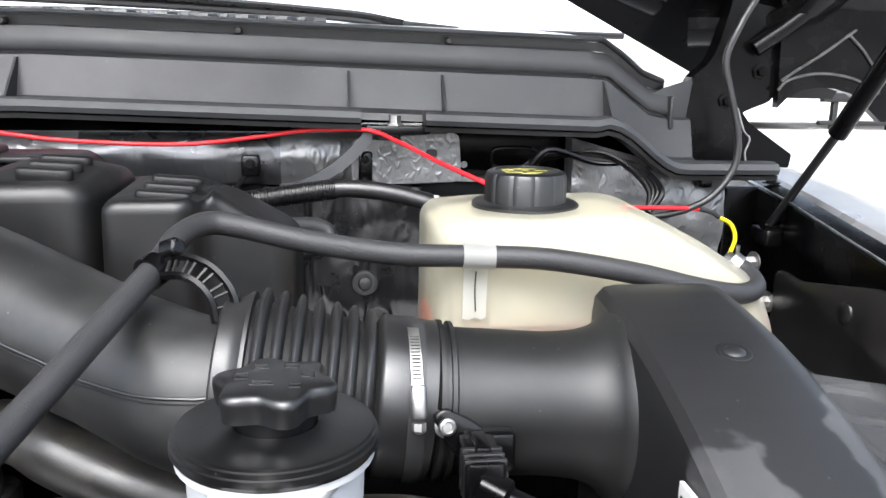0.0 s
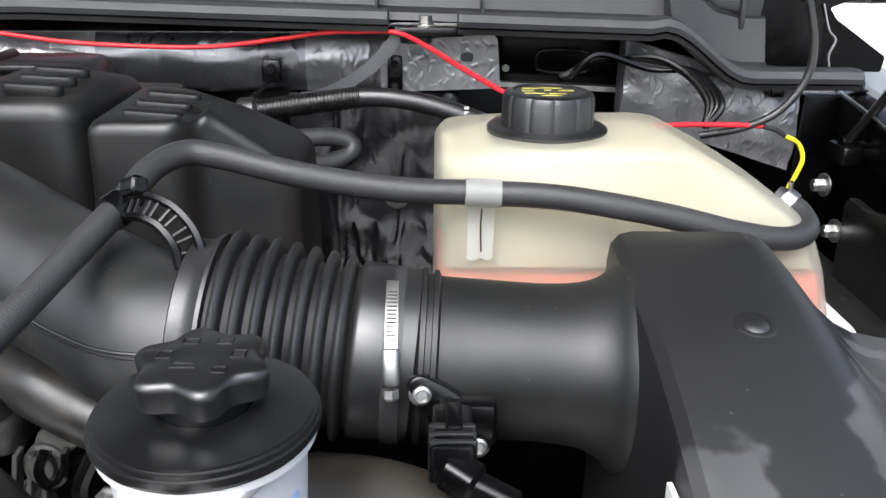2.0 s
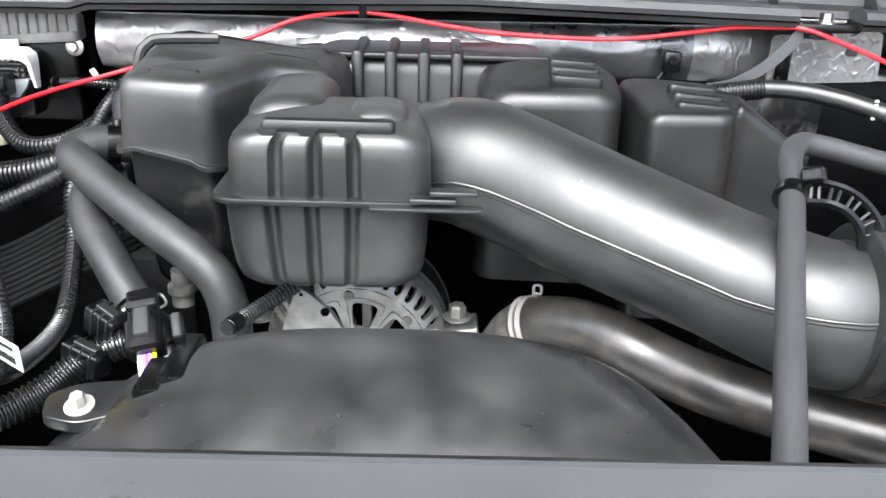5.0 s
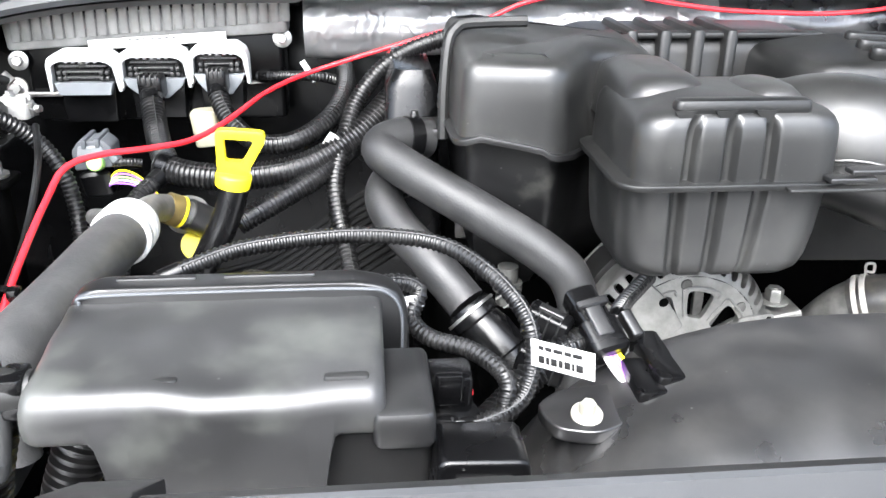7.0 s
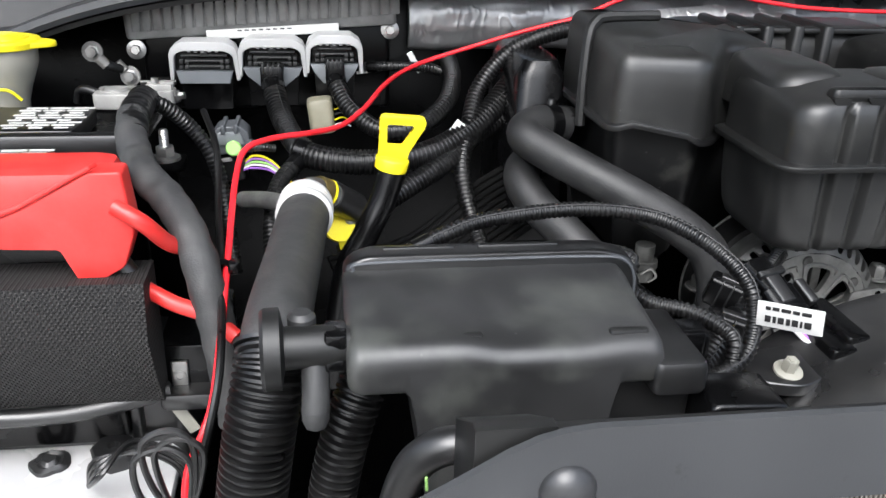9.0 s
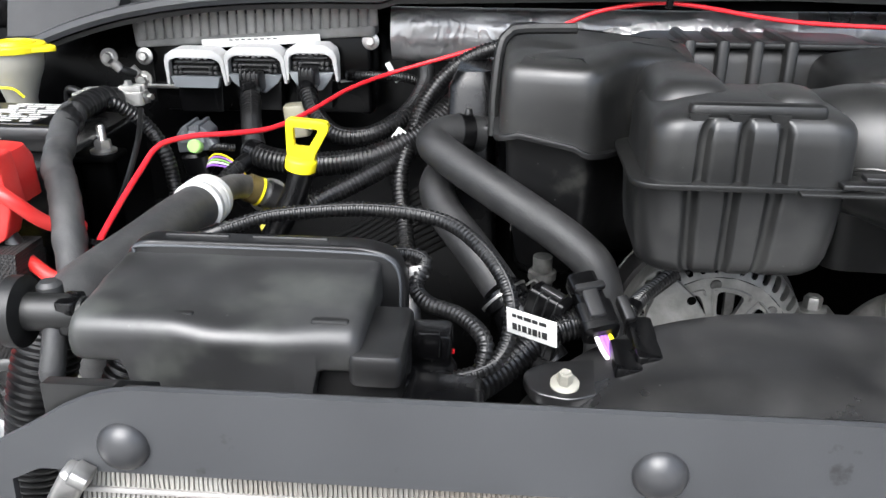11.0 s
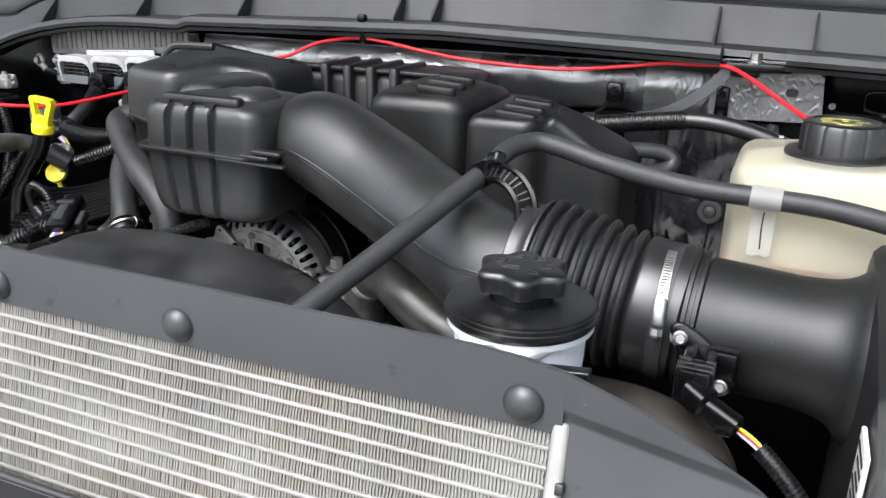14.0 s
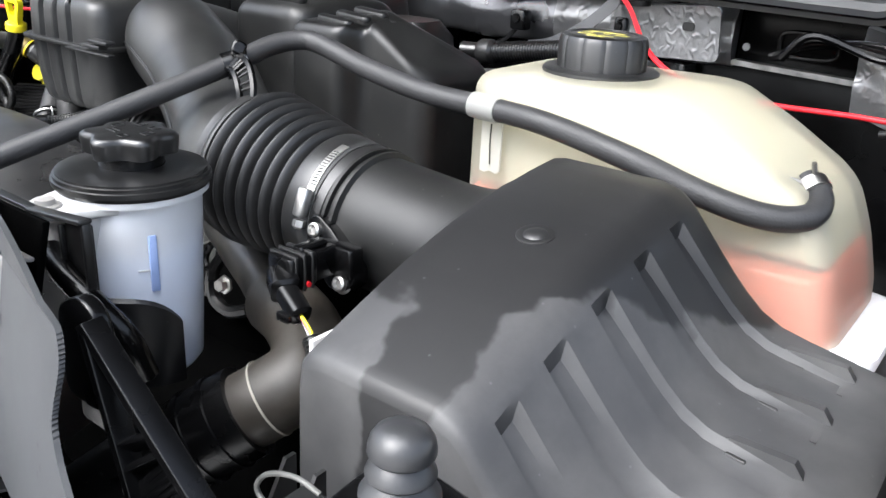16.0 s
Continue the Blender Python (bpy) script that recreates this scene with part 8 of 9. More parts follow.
bm = B(); stack(bm, [(1.212, -1.19, -1.045, 0.592, 0.652, 0.012), (1.245, -1.188, -1.046, 0.593, 0.651, 0.012), (1.2555, -1.184, -1.05, 0.597, 0.647, 0.012), (1.258, -1.178, -1.056, 0.603, 0.641, 0.01)])
part("rear_hood", bm, RED_COVER, rc)
for pts in ([(-1.045, 0.585, 1.195), (-1.035, 0.583, 1.18), (-1.01, 0.572, 1.168), (-0.985, 0.562, 1.162), (-0.965, 0.55, 1.15)], [(-1.04, 0.57, 1.242), (-1.022, 0.565, 1.232), (-1.008, 0.583, 1.208), (-0.995, 0.61, 1.195)]):
    h = thing("battery_cable", pts[2], "thick red battery cable leaving the terminal cover", "cable", "red battery cables")
    bm = B(); tube(bm, pts, 0.0058, 14)
    part("cable", bm, RED_COVER, h)
    if pts[0][2] < 1.2:
        bm = B(); tube(bm, pts[:2], 0.0075, 12)
        part("boot", bm, RUBBER, h, "black taped end")
con = thing("braided_conduit", (-1.0, 0.65, 1.2), "wide grey fabric sleeve over battery cables", "conduit")
CON = even(smooth_path([(-1.06, 0.745, 1.257), (-1.057, 0.72, 1.250), (-1.049, 0.692, 1.2385), (-1.034, 0.655, 1.2325), (-1.010, 0.617, 1.223), (-0.993, 0.585, 1.205), (-0.985, 0.57, 1.18), (-0.975, 0.555, 1.13), (-0.97, 0.55, 1.08)], 8), 0.003)
bm = B(); sweep(bm, CON, [0.0128 + 0.0006 * noise.noise(Vector((i * 0.16, 3, 1))) + 0.0003 * math.sin(i * 0.9) for i in range(len(CON))], 20)
for v in bm.verts:
    v.co += 0.0009 * noise.noise_vector(v.co * 70)
part("sleeve", bm, FABRIC, con)
WRAP = even(smooth_path([(-1.074, 0.856, 1.244), (-1.066, 0.83, 1.2505), (-1.0615, 0.80, 1.2565), (-1.060, 0.77, 1.2585), (-1.058, 0.738, 1.2555), (-1.055, 0.716, 1.249)], 8), 0.0022)
bm = B(); sweep(bm, WRAP, [0.0118 + 0.0012 * ((i * 5) % 7) / 7 + 0.0018 * noise.noise(Vector((i * 0.2, 0, 0))) for i in range(len(WRAP))], 18)
for v in bm.verts:
    v.co += 0.0014 * noise.noise_vector(v.co * 90)
part("tape_wrap", bm, LOOM, con, "wrinkled black tape wrap")
blk = thing("battery_blanket", (-1.2, 0.57, 1.05), "dark woven insulating blanket round the battery front", "blanket")
weave = material("woven_black_fabric", (0.0105, 0.0095, 0.009), 0.75, vary=0.15, scale=10, bump=0.0)
n_, l_ = weave.node_tree.nodes, weave.node_tree.links
wb, wm = n_.new("ShaderNodeBump"), n_.new("ShaderNodeMath")
wm.operation, wb.inputs["Distance"].default_value = "MULTIPLY", 0.0012
for k, tilt in enumerate((38, -38)):
    wp, wv = n_.new("ShaderNodeMapping"), n_.new("ShaderNodeTexWave")
    wp.inputs["Rotation"].default_value, wv.inputs["Scale"].default_value = (0, radians(tilt), 0), 110
    l_.new(n_["Texture Coordinate"].outputs["Object"], wp.inputs["Vector"])
    l_.new(wp.outputs[0], wv.inputs["Vector"])
    l_.new(wv.outputs["Fac"], wm.inputs[k])
l_.new(wm.outputs[0], wb.inputs["Height"])
l_.new(wb.outputs[0], n_["Principled BSDF"].inputs["Normal"])
bm = B()
rings = []
for i in range(15):
    x = -1.34 + 0.315 * i / 14
    b = 0.008 * noise.noise(Vector((x * 12, 0, 2)))
    rings.append([Vector((x, 0.558 + b, 1.19)), Vector((x, 0.55 + b, 1.15)), Vector((x, 0.565 - b, 1.11)), Vector((x, 0.58, 1.082)), Vector((x, 0.60, 1.082)), Vector((x, 0.598, 1.19))])
loft(bm, rings)
part("fabric", bm, weave, blk)
bm = B(); tube(bm, [(-1.34, 0.57, 1.085), (-1.2, 0.575, 1.078), (-1.1, 0.58, 1.074), (-1.022, 0.59, 1.084)], 0.007, 10)
part("hem", bm, BLACK, blk)
tray = thing("battery_tray", (-1.18, 0.6, 0.95), "ribbed black plastic battery tray", "tray")
bm = B(); rbox(bm, -1.345, -1.02, 0.622, 0.9, 0.98, 1.07, 0.01, 0.006); rbox(bm, -1.03, -0.975, 0.58, 0.68, 1.07, 1.085, 0.006, 0.004)
part("tray", bm, BLACK, tray)
for k in range(7):
    bm = B(); rbox(bm, -1.33 + 0.045 * k, -1.322 + 0.045 * k, 0.608, 0.624, 1.026, 1.07, 0.002, 0.002)
    part("rib", bm, BLACK, tray)
bm = B(); v = rbox(bm, -1.0215, -1.0085, 0.594, 0.597, 1.085, 1.106, 0.002, 0.0008); lathe(bm, (-1.015, 0.594, 1.094), (0, -1, 0.1), [(0, 0.0048), (0.0012, 0.0046), (0.0014, 0.003), (0.0005, 0.0024)], 20)
single("spring_nut", bm, STEEL, "bright square spring nut on the tray corner", "nut")
wl_ = thing("fuse_link", (-0.99, 0.62, 1.08), "black fuse holder with white printed label", "fuse holder")
bm = B(); rbox(bm, -1.03, -0.976, 0.5975, 0.65, 1.07, 1.118, 0.003, 0.002); rbox(bm, -1.0, -0.976, 0.605, 0.65, 1.118, 1.14, 0.003, 0.002)
part("housing", bm, BLACK_GLOSS, wl_)
bm = B(); rbox(bm, -0.9985, -0.984, 0.6032, 0.6045, 1.1185, 1.135, 0.001, 0.0004)
lab_w = part("label", bm, PAPER, wl_, "white label with grey print")
for k in range(7):
    bm = B(); rbox(bm, -0.997, -0.9865 + 0.001 * (k % 3), 0.6027, 0.6034, 1.1205 + 0.002 * k, 1.1212 + 0.002 * k, 0.0002, 0.0002)
    part("print_bar", bm, GREY_PLASTIC, lab_w)
bm = B(); v = rbox(bm, -1.0185, -1.0085, 0.592, 0.5932, 1.042, 1.068, 0.001, 0.0004); turn(bm, v, (-1.0135, 0.592, 1.055), ry=-28)
single("paper_strip", bm, TAN_PLASTIC, "pale yellowish strip of paper tape by the tray", "tape")
hp = thing("front_body_panel", (-1.15, 0.5, 1.0), "white painted front panel behind the headlamp", "panel")
bm = B(); rbox(bm, -1.36, -1.02, 0.42, 0.612, 1.012, 1.024, 0.02, 0.004)
part("panel", bm, PAINT, hp)
for x in (-1.118, -1.185):
    bm = B(); lathe(bm, (x, 0.587, 1.024), (0, 0, 1), [(0, 0.0155), (0.003, 0.0145), (0.005, 0.011), (0.003, 0.008), (0.006, 0.005)], 26, 5, 0.06)
    for v in bm.verts:
        v.co += 0.0015 * noise.noise_vector(v.co * 160)
    part("plug", bm, RUBBER, hp, "black rubber plug")
aim = thing("headlamp_adjuster", (-1.0694, 0.587, 1.024), "black hexagonal headlamp adjuster with thin wires", "adjuster")
bm = B(); lathe(bm, (-1.0694, 0.587, 1.022), (0, 0, 1), [(0, 0.017), (0.013, 0.018), (0.016, 0.016), (0.0165, 0.005), (0.012, 0.004)], 8)
part("cap", bm, BLACK, aim)
for k in range(4):
    a = 0.012 * k
    bm = B(); tube(bm, [(-1.08, 0.55, 1.03), (-1.07 + a * 0.4, 0.54 - a, 1.06 + a * 0.4), (-1.04, 0.54, 1.065 + a * 0.3), (-1.018 + a * 0.3, 0.55, 1.045), (-1.01, 0.56, 1.01)], 0.0018, 6)
    part("wire", bm, BLACK, aim)
thinw = thing("thin_wire", (-0.98, 0.55, 1.2), "thin black braided wire beside the red wire", "wire")
bm = B(); tube(bm, [(-0.993, 0.455, 1.066), (-0.985, 0.47, 1.10), (-0.972, 0.50, 1.15), (-0.976, 0.58, 1.182), (-0.985, 0.66, 1.20), (-0.99, 0.72, 1.235), (-1.005, 0.77, 1.255)], 0.0028, 8)
part("wire", bm, LOOM, thinw)
wash = thing("washer_filler", (-1.165, 0.85, 1.24), "cream washer filler neck with a yellow flip cap", "washer filler")
bm = B(); lathe(bm, (-1.2135, 0.915, 1.21), (0, 0, 1), [(0, 0.016), (0.02, 0.0175), (0.035, 0.022), (0.052, 0.029), (0.060, 0.0315), (0.074, 0.032)], 36)
part("neck", bm, TAN_PLASTIC, wash)
bm = B(); lathe(bm, (-1.2135, 0.915, 1.2835), (0, 0, 1), [(0, 0.033), (0.001, 0.036), (0.0065, 0.0365), (0.0085, 0.035), (0.009, 0.026), (0.0105, 0.025), (0.011, 0.004)], 44)
prism(bm, fillet([(-1.19, 0.893), (-1.166, 0.907), (-1.161, 0.915), (-1.166, 0.923), (-1.19, 0.937)], 0.003, 3), "z", 1.2845, 1.290, 0.0015)
cap_ = part("cap", bm, YELLOW, wash, "yellow cap")
for k in range(3):
    bm = B(); lathe(bm, (-1.2135, 0.915, 1.294), (0, 0, 1), [(0, 0.022 - 0.006 * k), (0.0008, 0.0215 - 0.006 * k), (0.0008, 0.0205 - 0.006 * k), (0, 0.02 - 0.006 * k)], 32, cap=False)
    part("moulded_ring", bm, YELLOW, cap_)
bm = B(); tube(bm, [(-1.246, 0.90, 1.287), (-1.252, 0.893, 1.270), (-1.243, 0.885, 1.252), (-1.222, 0.884, 1.248), (-1.205, 0.887, 1.246), (-1.195, 0.89, 1.236)], 0.0016, 6)
part("tether", bm, YELLOW, wash)
gcn = thing("grey_connector", (-0.996, 0.88, 1.18), "grey multi-pin connector with a green seal", "connector")
bm = B(); prism(bm, fillet([(-1.014, 1.182), (-1.015, 1.202), (-1.008, 1.2115), (-0.985, 1.213), (-0.977, 1.206), (-0.976, 1.186)], 0.002, 2), "y", 0.870, 0.90, 0.0015)
shell_ = part("housing", bm, GREY_PLASTIC, gcn)
bm = B(); prism(bm, fillet([(-1.010, 1.194), (-1.008, 1.207), (-0.985, 1.208), (-0.981, 1.195)], 0.002, 2), "y", 0.867, 0.871, 0.001)
part("face_plate", bm, PALE_GREY, shell_)
bm = B(); rbox(bm, -1.004, -0.9995, 0.866, 0.905, 1.205, 1.2145, 0.001, 0.001); rbox(bm, -0.991, -0.9865, 0.866, 0.905, 1.206, 1.2155, 0.001, 0.001); bar(bm, (-0.977, 0.875, 1.196), (-0.972, 0.872, 1.190), 0.012, 0.008, 0.002, (0, 1, 0))
part("latch", bm, GREY_PLASTIC, gcn)
bm = B(); bar(bm, (-0.998, 0.88, 1.182), (-0.995, 0.885, 1.155), 0.03, 0.026, 0.006)
part("lower_plug", bm, BLACK_GLOSS, gcn)
bm = B(); lathe(bm, (-0.9918, 0.869, 1.190), (0, -0.92, 0.3), [(0, 0.0078), (0.009, 0.0078), (0.0105, 0.0065), (0.0105, 0.003)], 20)
part("seal", bm, GREEN, gcn)
bm = B(); corrugated(bm, [(-0.978, 0.872, 1.189), (-0.965, 0.872, 1.190), (-0.952, 0.878, 1.187)], 0.0042, 0.003, 0.0007, 10)
part("wire_sleeve", bm, LOOM, gcn)
for k, mt in enumerate((PURPLE, PALE_WIRE, GREEN, PURPLE, YELLOW)):
    bm = B(); tube(bm, [(-0.99, 0.876, 1.162), (-0.975, 0.866 + 0.002 * k, 1.17 + 0.0025 * k), (-0.955, 0.866 + 0.002 * k, 1.166 + 0.002 * k), (-0.943 + 0.002 * k, 0.872, 1.148), (-0.942, 0.88, 1.125)], 0.0011, 6)
    part("wire", bm, mt, gcn)
wc = thing("cream_connector", (-0.9, 0.975, 1.19), "cream plastic connector block by the firewall", "connector")
bm = B(); v = rbox(bm, -0.9175, -0.889, 0.964, 0.99, 1.176, 1.216, 0.006, 0.003); turn(bm, v, (-0.903, 0.975, 1.196), ry=-6)
part("housing", bm, material("aged_tan_plastic", (0.26, 0.245, 0.18), 0.45, vary=0.2, scale=40, bump=0.1), wc)
for k in range(4):
    bm = B(); tube(bm, [(-0.888, 0.970, 1.186 + 0.006 * k), (-0.878, 0.966, 1.190 + 0.006 * k), (-0.870, 0.96, 1.187 + 0.005 * k)], 0.0009, 6)
    part("wire", bm, (PALE_WIRE, YELLOW, INK, YELLOW)[k], wc)
wtag = B(); v = rbox(wtag, -0.772, -0.757, 0.86, 0.8625, 1.197, 1.216, 0.001, 0.0005); turn(wtag, v, (-0.76, 0.86, 1.205), ry=35)
single("cable_label", wtag, PAPER, "white paper cable label wrapped on a loom", "label")
wr = B(); lathe(wr, (-0.704, 0.5115, 1.214), (0.1, -0.5, -0.8), [(0, 0.0062), (0, 0.0068), (0.007, 0.0068), (0.007, 0.0062)], 20)
single("cable_band", wr, WHITE, "white plastic band round a thin loom", "band")
wt2 = B(); v = rbox(wt2, -0.796, -0.789, 1.02, 1.023, 1.235, 1.262, 0.001, 0.0005); turn(wt2, v, (-0.79, 1.02, 1.25), ry=-30)
single("cable_label", wt2, WHITE, "white plastic clip tab on the foil corner", "label")
sidec = thing("valve_cover", (-0.7, 0.85, 1.1), "black valve cover edge beside the plenum", "valve cover")
bm = B(); stack(bm, [(1.10, -0.715, -0.655, 0.82, 0.99, 0.01), (1.27, -0.708, -0.66, 0.83, 0.98, 0.012), (1.285, -0.70, -0.665, 0.84, 0.97, 0.012)])
part("cover", bm, BLACK_GLOSS, sidec)
bm = B(); rbox(bm, -0.70, -0.655, 0.775, 0.82, 1.236, 1.246, 0.006, 0.003); lathe(bm, (-0.685, 0.79, 1.245), (0, 0, 1), [(0, 0.004), (0.006, 0.005), (0.014, 0.003)], 10)
part("hose_bracket", bm, BLACK, sidec)

# ---- front right: bump stop, latch, brackets ----
bump_ = thing("hood_bump_stop", (0.331, 0.279, 1.12), "grey-black rubber hood bump stop with stacked rings", "bump stop")
bm = B(); lathe(bm, (0.329, 0.281, 1.2108), (0.0, 0.02, 1), [(0.0000, 0.0139), (0.0008, 0.0153), (0.0024, 0.0153), (0.0034, 0.0144), (0.0068, 0.0119), (0.0087, 0.0105), (0.0090, 0.0088), (0.0097, 0.0088), (0.0100, 0.0126), (0.0110, 0.0133), (0.0125, 0.0128), (0.0161, 0.0105), (0.0173, 0.0094), (0.0175, 0.0082), (0.0182, 0.0082), (0.0185, 0.0118), (0.0195, 0.0126), (0.0217, 0.0126), (0.0247, 0.0119), (0.0275, 0.0102), (0.0295, 0.0074), (0.0306, 0.0038), (0.0307, 0.0008)], 40)
part("rubber", bm, PIN, bump_)
bm = B(); prism(bm, fillet([(0.310, 0.260), (0.343, 0.257), (0.355, 0.265), (0.355, 0.297), (0.319, 0.302), (0.308, 0.288)], 0.007, 4), "z", 1.2030, 1.2110, 0.002)
part("seat_plate", bm, BLACK_GLOSS, bump_)
for i in range(3):
    bm = B(); lathe(bm, (0.318 + 0.013 * i, 0.262, 1.08), (0, 0, 1), [(0, 0.012), (0.107, 0.0105), (0.126, 0.008)], 14)
    part("column", bm, BLACK_GLOSS, bump_)
bm = B(); rbox(bm, 0.308, 0.352, 0.264, 0.30, 1.06, 1.204, 0.01, 0.004)
part("post", bm, BLACK_GLOSS, bump_)
bm = B(); tube(bm, [(0.312, 0.257, 1.2095), (0.325, 0.2545, 1.2065), (0.34, 0.2545, 1.2065), (0.349, 0.258, 1.2045), (0.353, 0.262, 1.2095)], 0.0012, 6)
part("flash", bm, GREY_PLASTIC, bump_, "pale moulding flash")
bm = B()
for z0, x0, x1 in ((1.199, 0.286, 0.309), (1.189, 0.282, 0.309), (1.179, 0.29, 0.309)):
    rbox(bm, x0, x1, 0.258, 0.275, z0 - 0.0075, z0, 0.002, 0.002)
part("connector", bm, BLACK, bump_)
bm = B(); tube(bm, [(0.308, 0.262, 1.212), (0.295, 0.262, 1.213), (0.28, 0.262, 1.207), (0.273, 0.262, 1.198), (0.277, 0.262, 1.193), (0.284, 0.262, 1.195), (0.292, 0.262, 1.199)], 0.0011, 8)
part("wire_loop", bm, ALU_DARK, bump_)
bm = B(); bar(bm, (0.345, 0.256, 1.2085), (0.360, 0.250, 1.216), 0.012, 0.004, 0.002, (0, 1, 0)); bar(bm, (0.360, 0.250, 1.216), (0.362, 0.246, 1.205), 0.012, 0.004, 0.002, (0, 1, 0)); bar(bm, (0.352, 0.25, 1.196), (0.347, 0.247, 1.182), 0.006, 0.006, 0.002, (0, 1, 0))
part("hook", bm, BLACK_GLOSS, bump_)
bm = B(); rbox(bm, 0.281, 0.289, 0.256, 0.26, 1.172, 1.177, 0.002, 0.001); rbox(bm, 0.301, 0.307, 0.254, 0.258, 1.164, 1.169, 0.002, 0.001)
part("white_clip", bm, WHITE, bump_)
hl = thing("headlamp_housing", (0.3, 0.3, 1.0), "black ribbed headlamp housing in front of the air box", "headlamp")
bm = B(); rbox(bm, 0.16, 0.48, 0.20, 0.34, 0.98, 1.08, 0.02, 0.006)
part("housing", bm, BLACK, hl)
for k in range(5):
    bm = B(); prism(bm, [(0.30, 1.07), (0.345, 1.07), (0.345, 1.136), (0.338, 1.136)], "x", 0.2025 + 0.0225 * k, 0.205 + 0.0225 * k)
    part("rib", bm, BLACK, hl)
br = thing("radiator_bracket", (0.15, 0.29, 1.0), "black plastic A-shaped radiator side bracket", "bracket")
BRA, BRB, BRC = Vector((0.122, 0.284, 1.208)), Vector((0.208, 0.288, 1.128)), Vector((0.168, 0.280, 1.088))
for p0, p1, w, h in ((BRA, BRC, 0.006, 0.013), (BRA, BRB, 0.007, 0.013), (BRC, BRB, 0.008, 0.014), (BRA.lerp(BRC, 0.52), BRA.lerp(BRB, 0.58), 0.004, 0.013), (BRA.lerp(BRC, 0.62), BRA.lerp(BRB, 0.66), 0.004, 0.012)):
    bm = B(); bar(bm, p0, p1, w, h, 0.001, (1, 0, 0.4))
    part("strut", bm, BLACK_GLOSS, br)
for k in range(9):
    u = 0.68 + 0.28 * k / 8
    bm = B(); bar(bm, BRA.lerp(BRB, u), BRA.lerp(BRC, u + 0.02), 0.0016, 0.004, 0.0005, (0, 1, 0))
    part("rib", bm, BLACK_GLOSS, br)
bm = B(); prism(bm, fillet([(0.085, 1.15), (0.085, 1.206), (0.108, 1.217), (0.122, 1.211), (0.127, 1.19), (0.12, 1.15)], 0.01, 3), "y", 0.286, 0.296, 0.003)
part("top_plate", bm, BLACK_GLOSS, br)
bm = B(); loft(bm, [[p + Vector((0, d, 0)) for p in (BRA.lerp(BRC, 0.62), BRC, BRB, BRA.lerp(BRB, 0.66))] for d in (0.004, 0.006)])
part("web", bm, BLACK_GLOSS, br)
lt = thing("latch_cable", (-0.03, 0.19, 1.08), "black hood latch cable with a moulded housing", "latch cable")
bm = B(); v = rbox(bm, -0.095, 0.015, 0.178, 0.212, 1.086, 1.104, 0.004, 0.004); turn(bm, v, (-0.04, 0.195, 1.095), rz=13)
hs = part("housing", bm, BLACK, lt)
for x in (-0.092, 0.008):
    bm = B(); v = rbox(bm, x - 0.003, x + 0.003, 0.172, 0.218, 1.083, 1.110, 0.003, 0.002); turn(bm, v, (-0.04, 0.195, 1.095), rz=13)
    part("collar", bm, BLACK, hs)
bm = B(); v = rbox(bm, -0.078, -0.056, 0.188, 0.202, 1.1035, 1.1045, 0.002, 0.0003); turn(bm, v, (-0.04, 0.195, 1.095), rz=13)
part("window", bm, INK, hs)
bm = B(); tube(bm, [(-0.36, 0.15, 1.085), (-0.25, 0.155, 1.092), (-0.15, 0.168, 1.096), (-0.092, 0.182, 1.096)], 0.0052, 10); tube(bm, [(0.01, 0.207, 1.096), (0.06, 0.222, 1.095), (0.12, 0.232, 1.09), (0.17, 0.235, 1.07)], 0.0062, 10)
part("cable", bm, RUBBER, lt)
stk = thing("emission_label", (-0.22, 0.21, 1.09), "black emissions sticker with white and yellow print", "label")
bm = B(); v = rbox(bm, -0.31, -0.125, 0.175, 0.2355, 1.0813, 1.0825, 0.002, 0.0004)
part("sheet", bm, material("dark_blue_sticker", (0.02, 0.022, 0.04), 0.35, vary=0.1, bump=0), stk)
rnd = random.Random(4)
for i in range(6):
    x = -0.305
    while x < -0.14:
        w = rnd.uniform(0.008, 0.03)
        if rnd.random() < 0.8:
            bm = B(); rbox(bm, x, min(x + w, -0.13), 0.181 + 0.009 * i, 0.1845 + 0.009 * i, 1.0823, 1.083, 0.0005, 0.0002)
            part("print_bar", bm, PAPER, stk)
        x += w + 0.006
for a, b, c_, d_ in ((-0.31, -0.125, 0.234, 0.2352), (-0.31, -0.125, 0.1748, 0.176), (-0.31, -0.125, 0.206, 0.2068), (-0.1655, -0.1645, 0.175, 0.235), (-0.235, -0.234, 0.206, 0.235), (-0.1262, -0.125, 0.175, 0.235)):
    bm = B(); rbox(bm, a, b, c_, d_, 1.0823, 1.0832, 0.0004, 0.0002)
    part("yellow_rule", bm, YELLOW_INK, stk)

tie_ = thing("cable_tie", (-0.972, 0.575, 1.185), "black cable tie round the red wire and thin wire", "cable tie")
bm = B(); lathe(bm, (-0.976, 0.585, 1.186), (0, 0.85, 0.5), [(0, 0.006), (0, 0.0075), (0.005, 0.0075), (0.005, 0.006)], 14)
part("loop", bm, BLACK_GLOSS, tie_)
bm = B(); rbox(bm, -0.971, -0.963, 0.577, 0.587, 1.186, 1.194, 0.002, 0.001)
part("head", bm, BLACK_GLOSS, tie_)

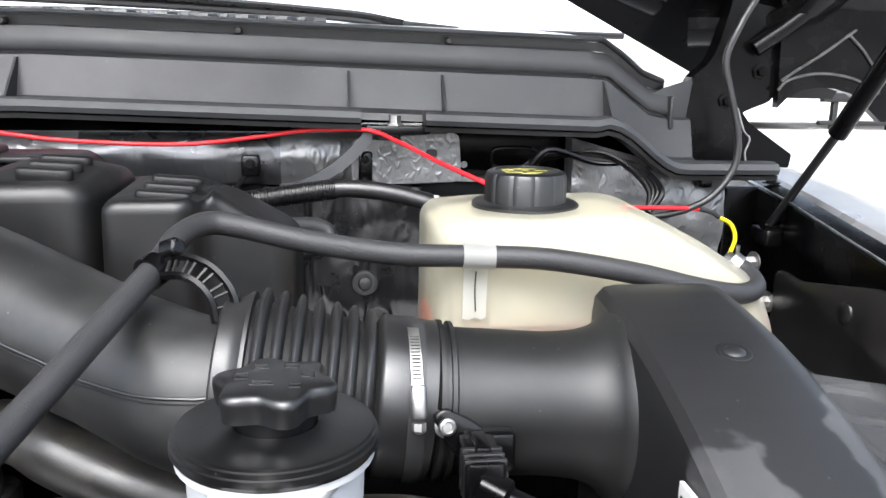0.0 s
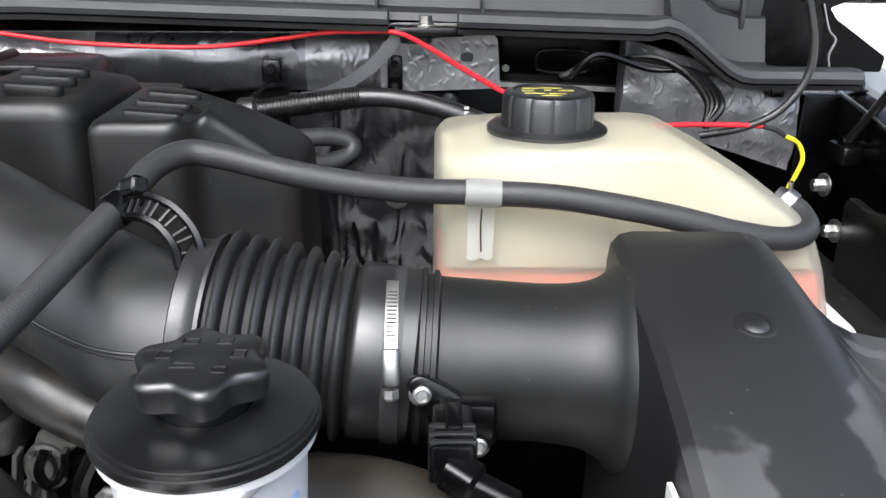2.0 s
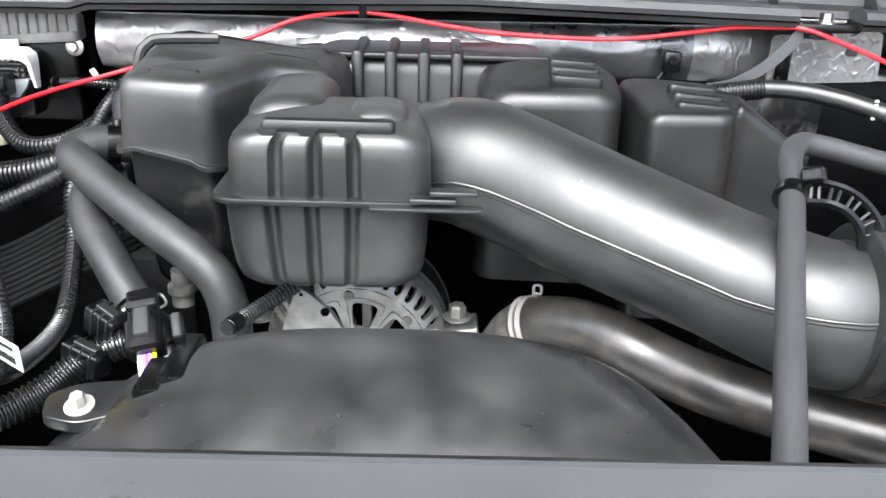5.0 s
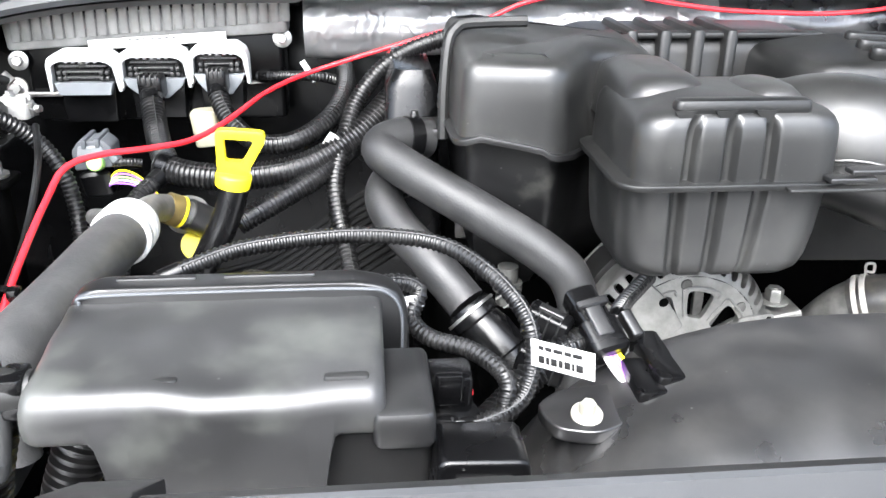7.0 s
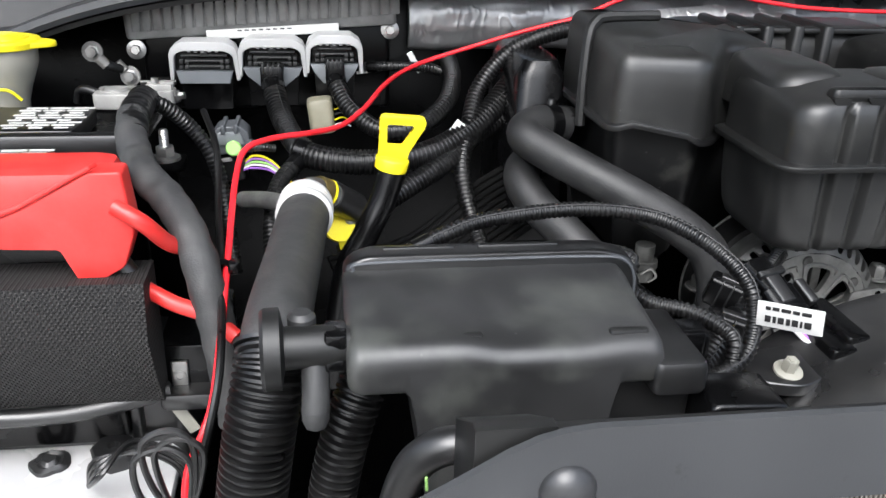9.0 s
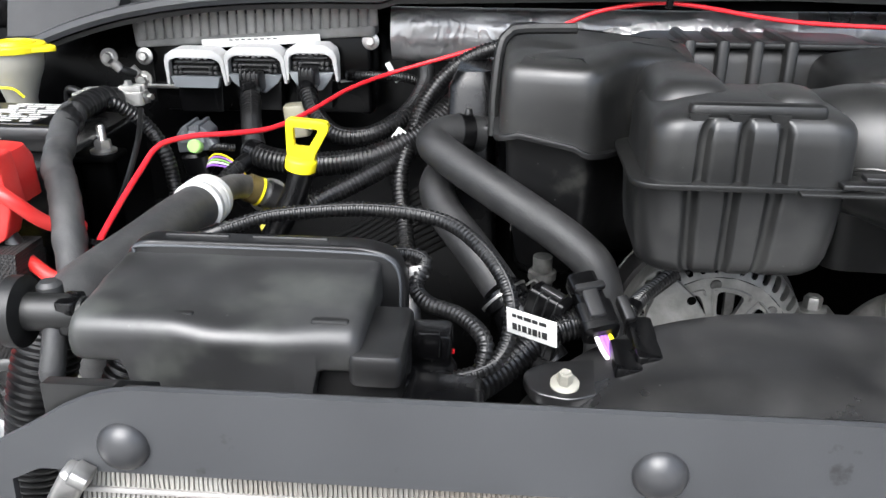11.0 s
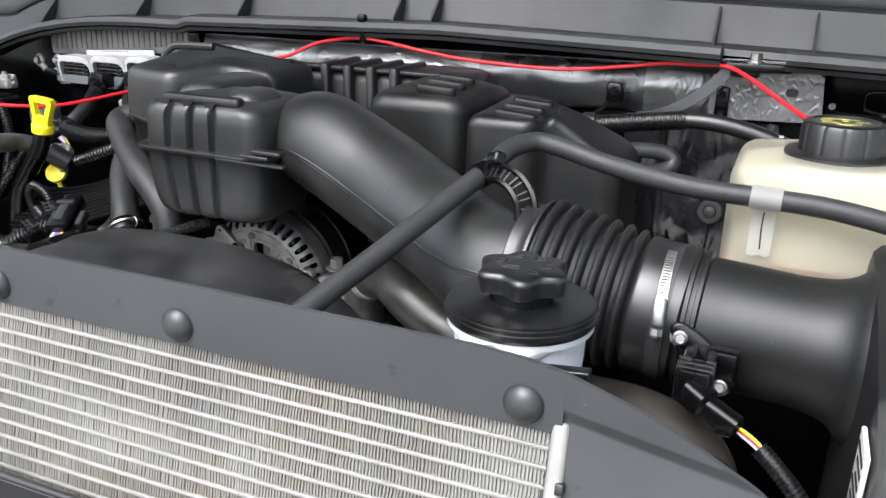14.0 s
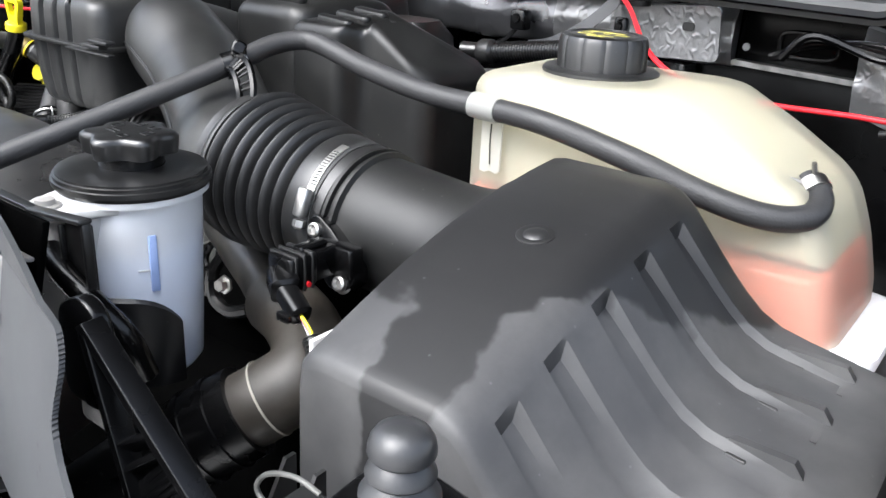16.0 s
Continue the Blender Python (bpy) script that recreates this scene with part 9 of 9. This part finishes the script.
coil_ = thing("coiled_wires", (-0.99, 0.45, 1.03), "loops of thin black wire tied beside the corrugated duct", "wires")
for k, (dx, dz, w) in enumerate(((0.0, 0.0, 0.022), (0.006, -0.006, 0.02), (-0.003, -0.012, 0.028))):
    bm = B(); tube(bm, [(-0.994, 0.458, 1.066), (-1.0 + dx - w * 0.5, 0.457, 1.10 + dz), (-1.003 + dx - w * 0.5, 0.456, 1.132 + dz), (-0.998 + dx, 0.456, 1.142 + dz), (-0.985 + dx, 0.456, 1.132 + dz), (-0.986 + dx * 0.5, 0.457, 1.10), (-0.993, 0.458, 1.066), (-0.99 + dx, 0.458, 1.03)], 0.0022, 7)
    part("wire", bm, RUBBER, coil_)
bm = B(); lathe(bm, (-0.9935, 0.457, 1.066), (0, 0, 1), [(0, 0.005), (0, 0.0068), (0.006, 0.0068), (0.006, 0.005)], 14); rbox(bm, -0.99, -0.982, 0.448, 0.454, 1.065, 1.073, 0.002, 0.001)
part("cable_tie", bm, BLACK_GLOSS, coil_)

# cluster of plugs behind the shroud
for at, to, w, h in (((-0.625, 0.545, 1.18), (-0.60, 0.53, 1.172), 0.022, 0.018), ((-0.635, 0.52, 1.165), (-0.606, 0.508, 1.158), 0.02, 0.016), ((-0.60, 0.56, 1.165), (-0.582, 0.54, 1.155), 0.018, 0.016)):
    pk = thing("wire_plug", at, "black plastic wire plug with moulded ribs", "connector", "plugs behind the fan shroud")
    bm = B(); bar(bm, at, to, w, h, 0.003, (0, 0, 1))
    part("housing", bm, BLACK_GLOSS, pk)
    a, c_ = Vector(at), Vector(to)
    for u in (0.25, 0.5, 0.75):
        p = a.lerp(c_, u)
        bm = B(); bar(bm, p, p + (c_ - a).normalized() * 0.0025, w + 0.002, h + 0.002, 0.003, (0, 0, 1))
        part("rib", bm, BLACK, pk)
    bm = B(); bar(bm, a.lerp(c_, 0.3) + Vector((0, 0, h * 0.5 + 0.002)), a.lerp(c_, 0.9) + Vector((0, 0, h * 0.5 + 0.002)), 0.005, 0.007, 0.001, (0, 0, 1))
    part("latch", bm, BLACK, pk)
lo = thing("wiring_loom", (-0.83, 0.70, 1.12), "small corrugated loom bent in a ring", "wiring loom", "corrugated wiring looms")
bm = B(); corrugated(bm, [(-0.84, 0.72, 1.07), (-0.845, 0.705, 1.12), (-0.83, 0.70, 1.142), (-0.808, 0.70, 1.135), (-0.80, 0.70, 1.115), (-0.815, 0.70, 1.10), (-0.84, 0.71, 1.105)], 0.006, 0.0036, 0.0007, 10)
part("sleeve", bm, LOOM, lo)
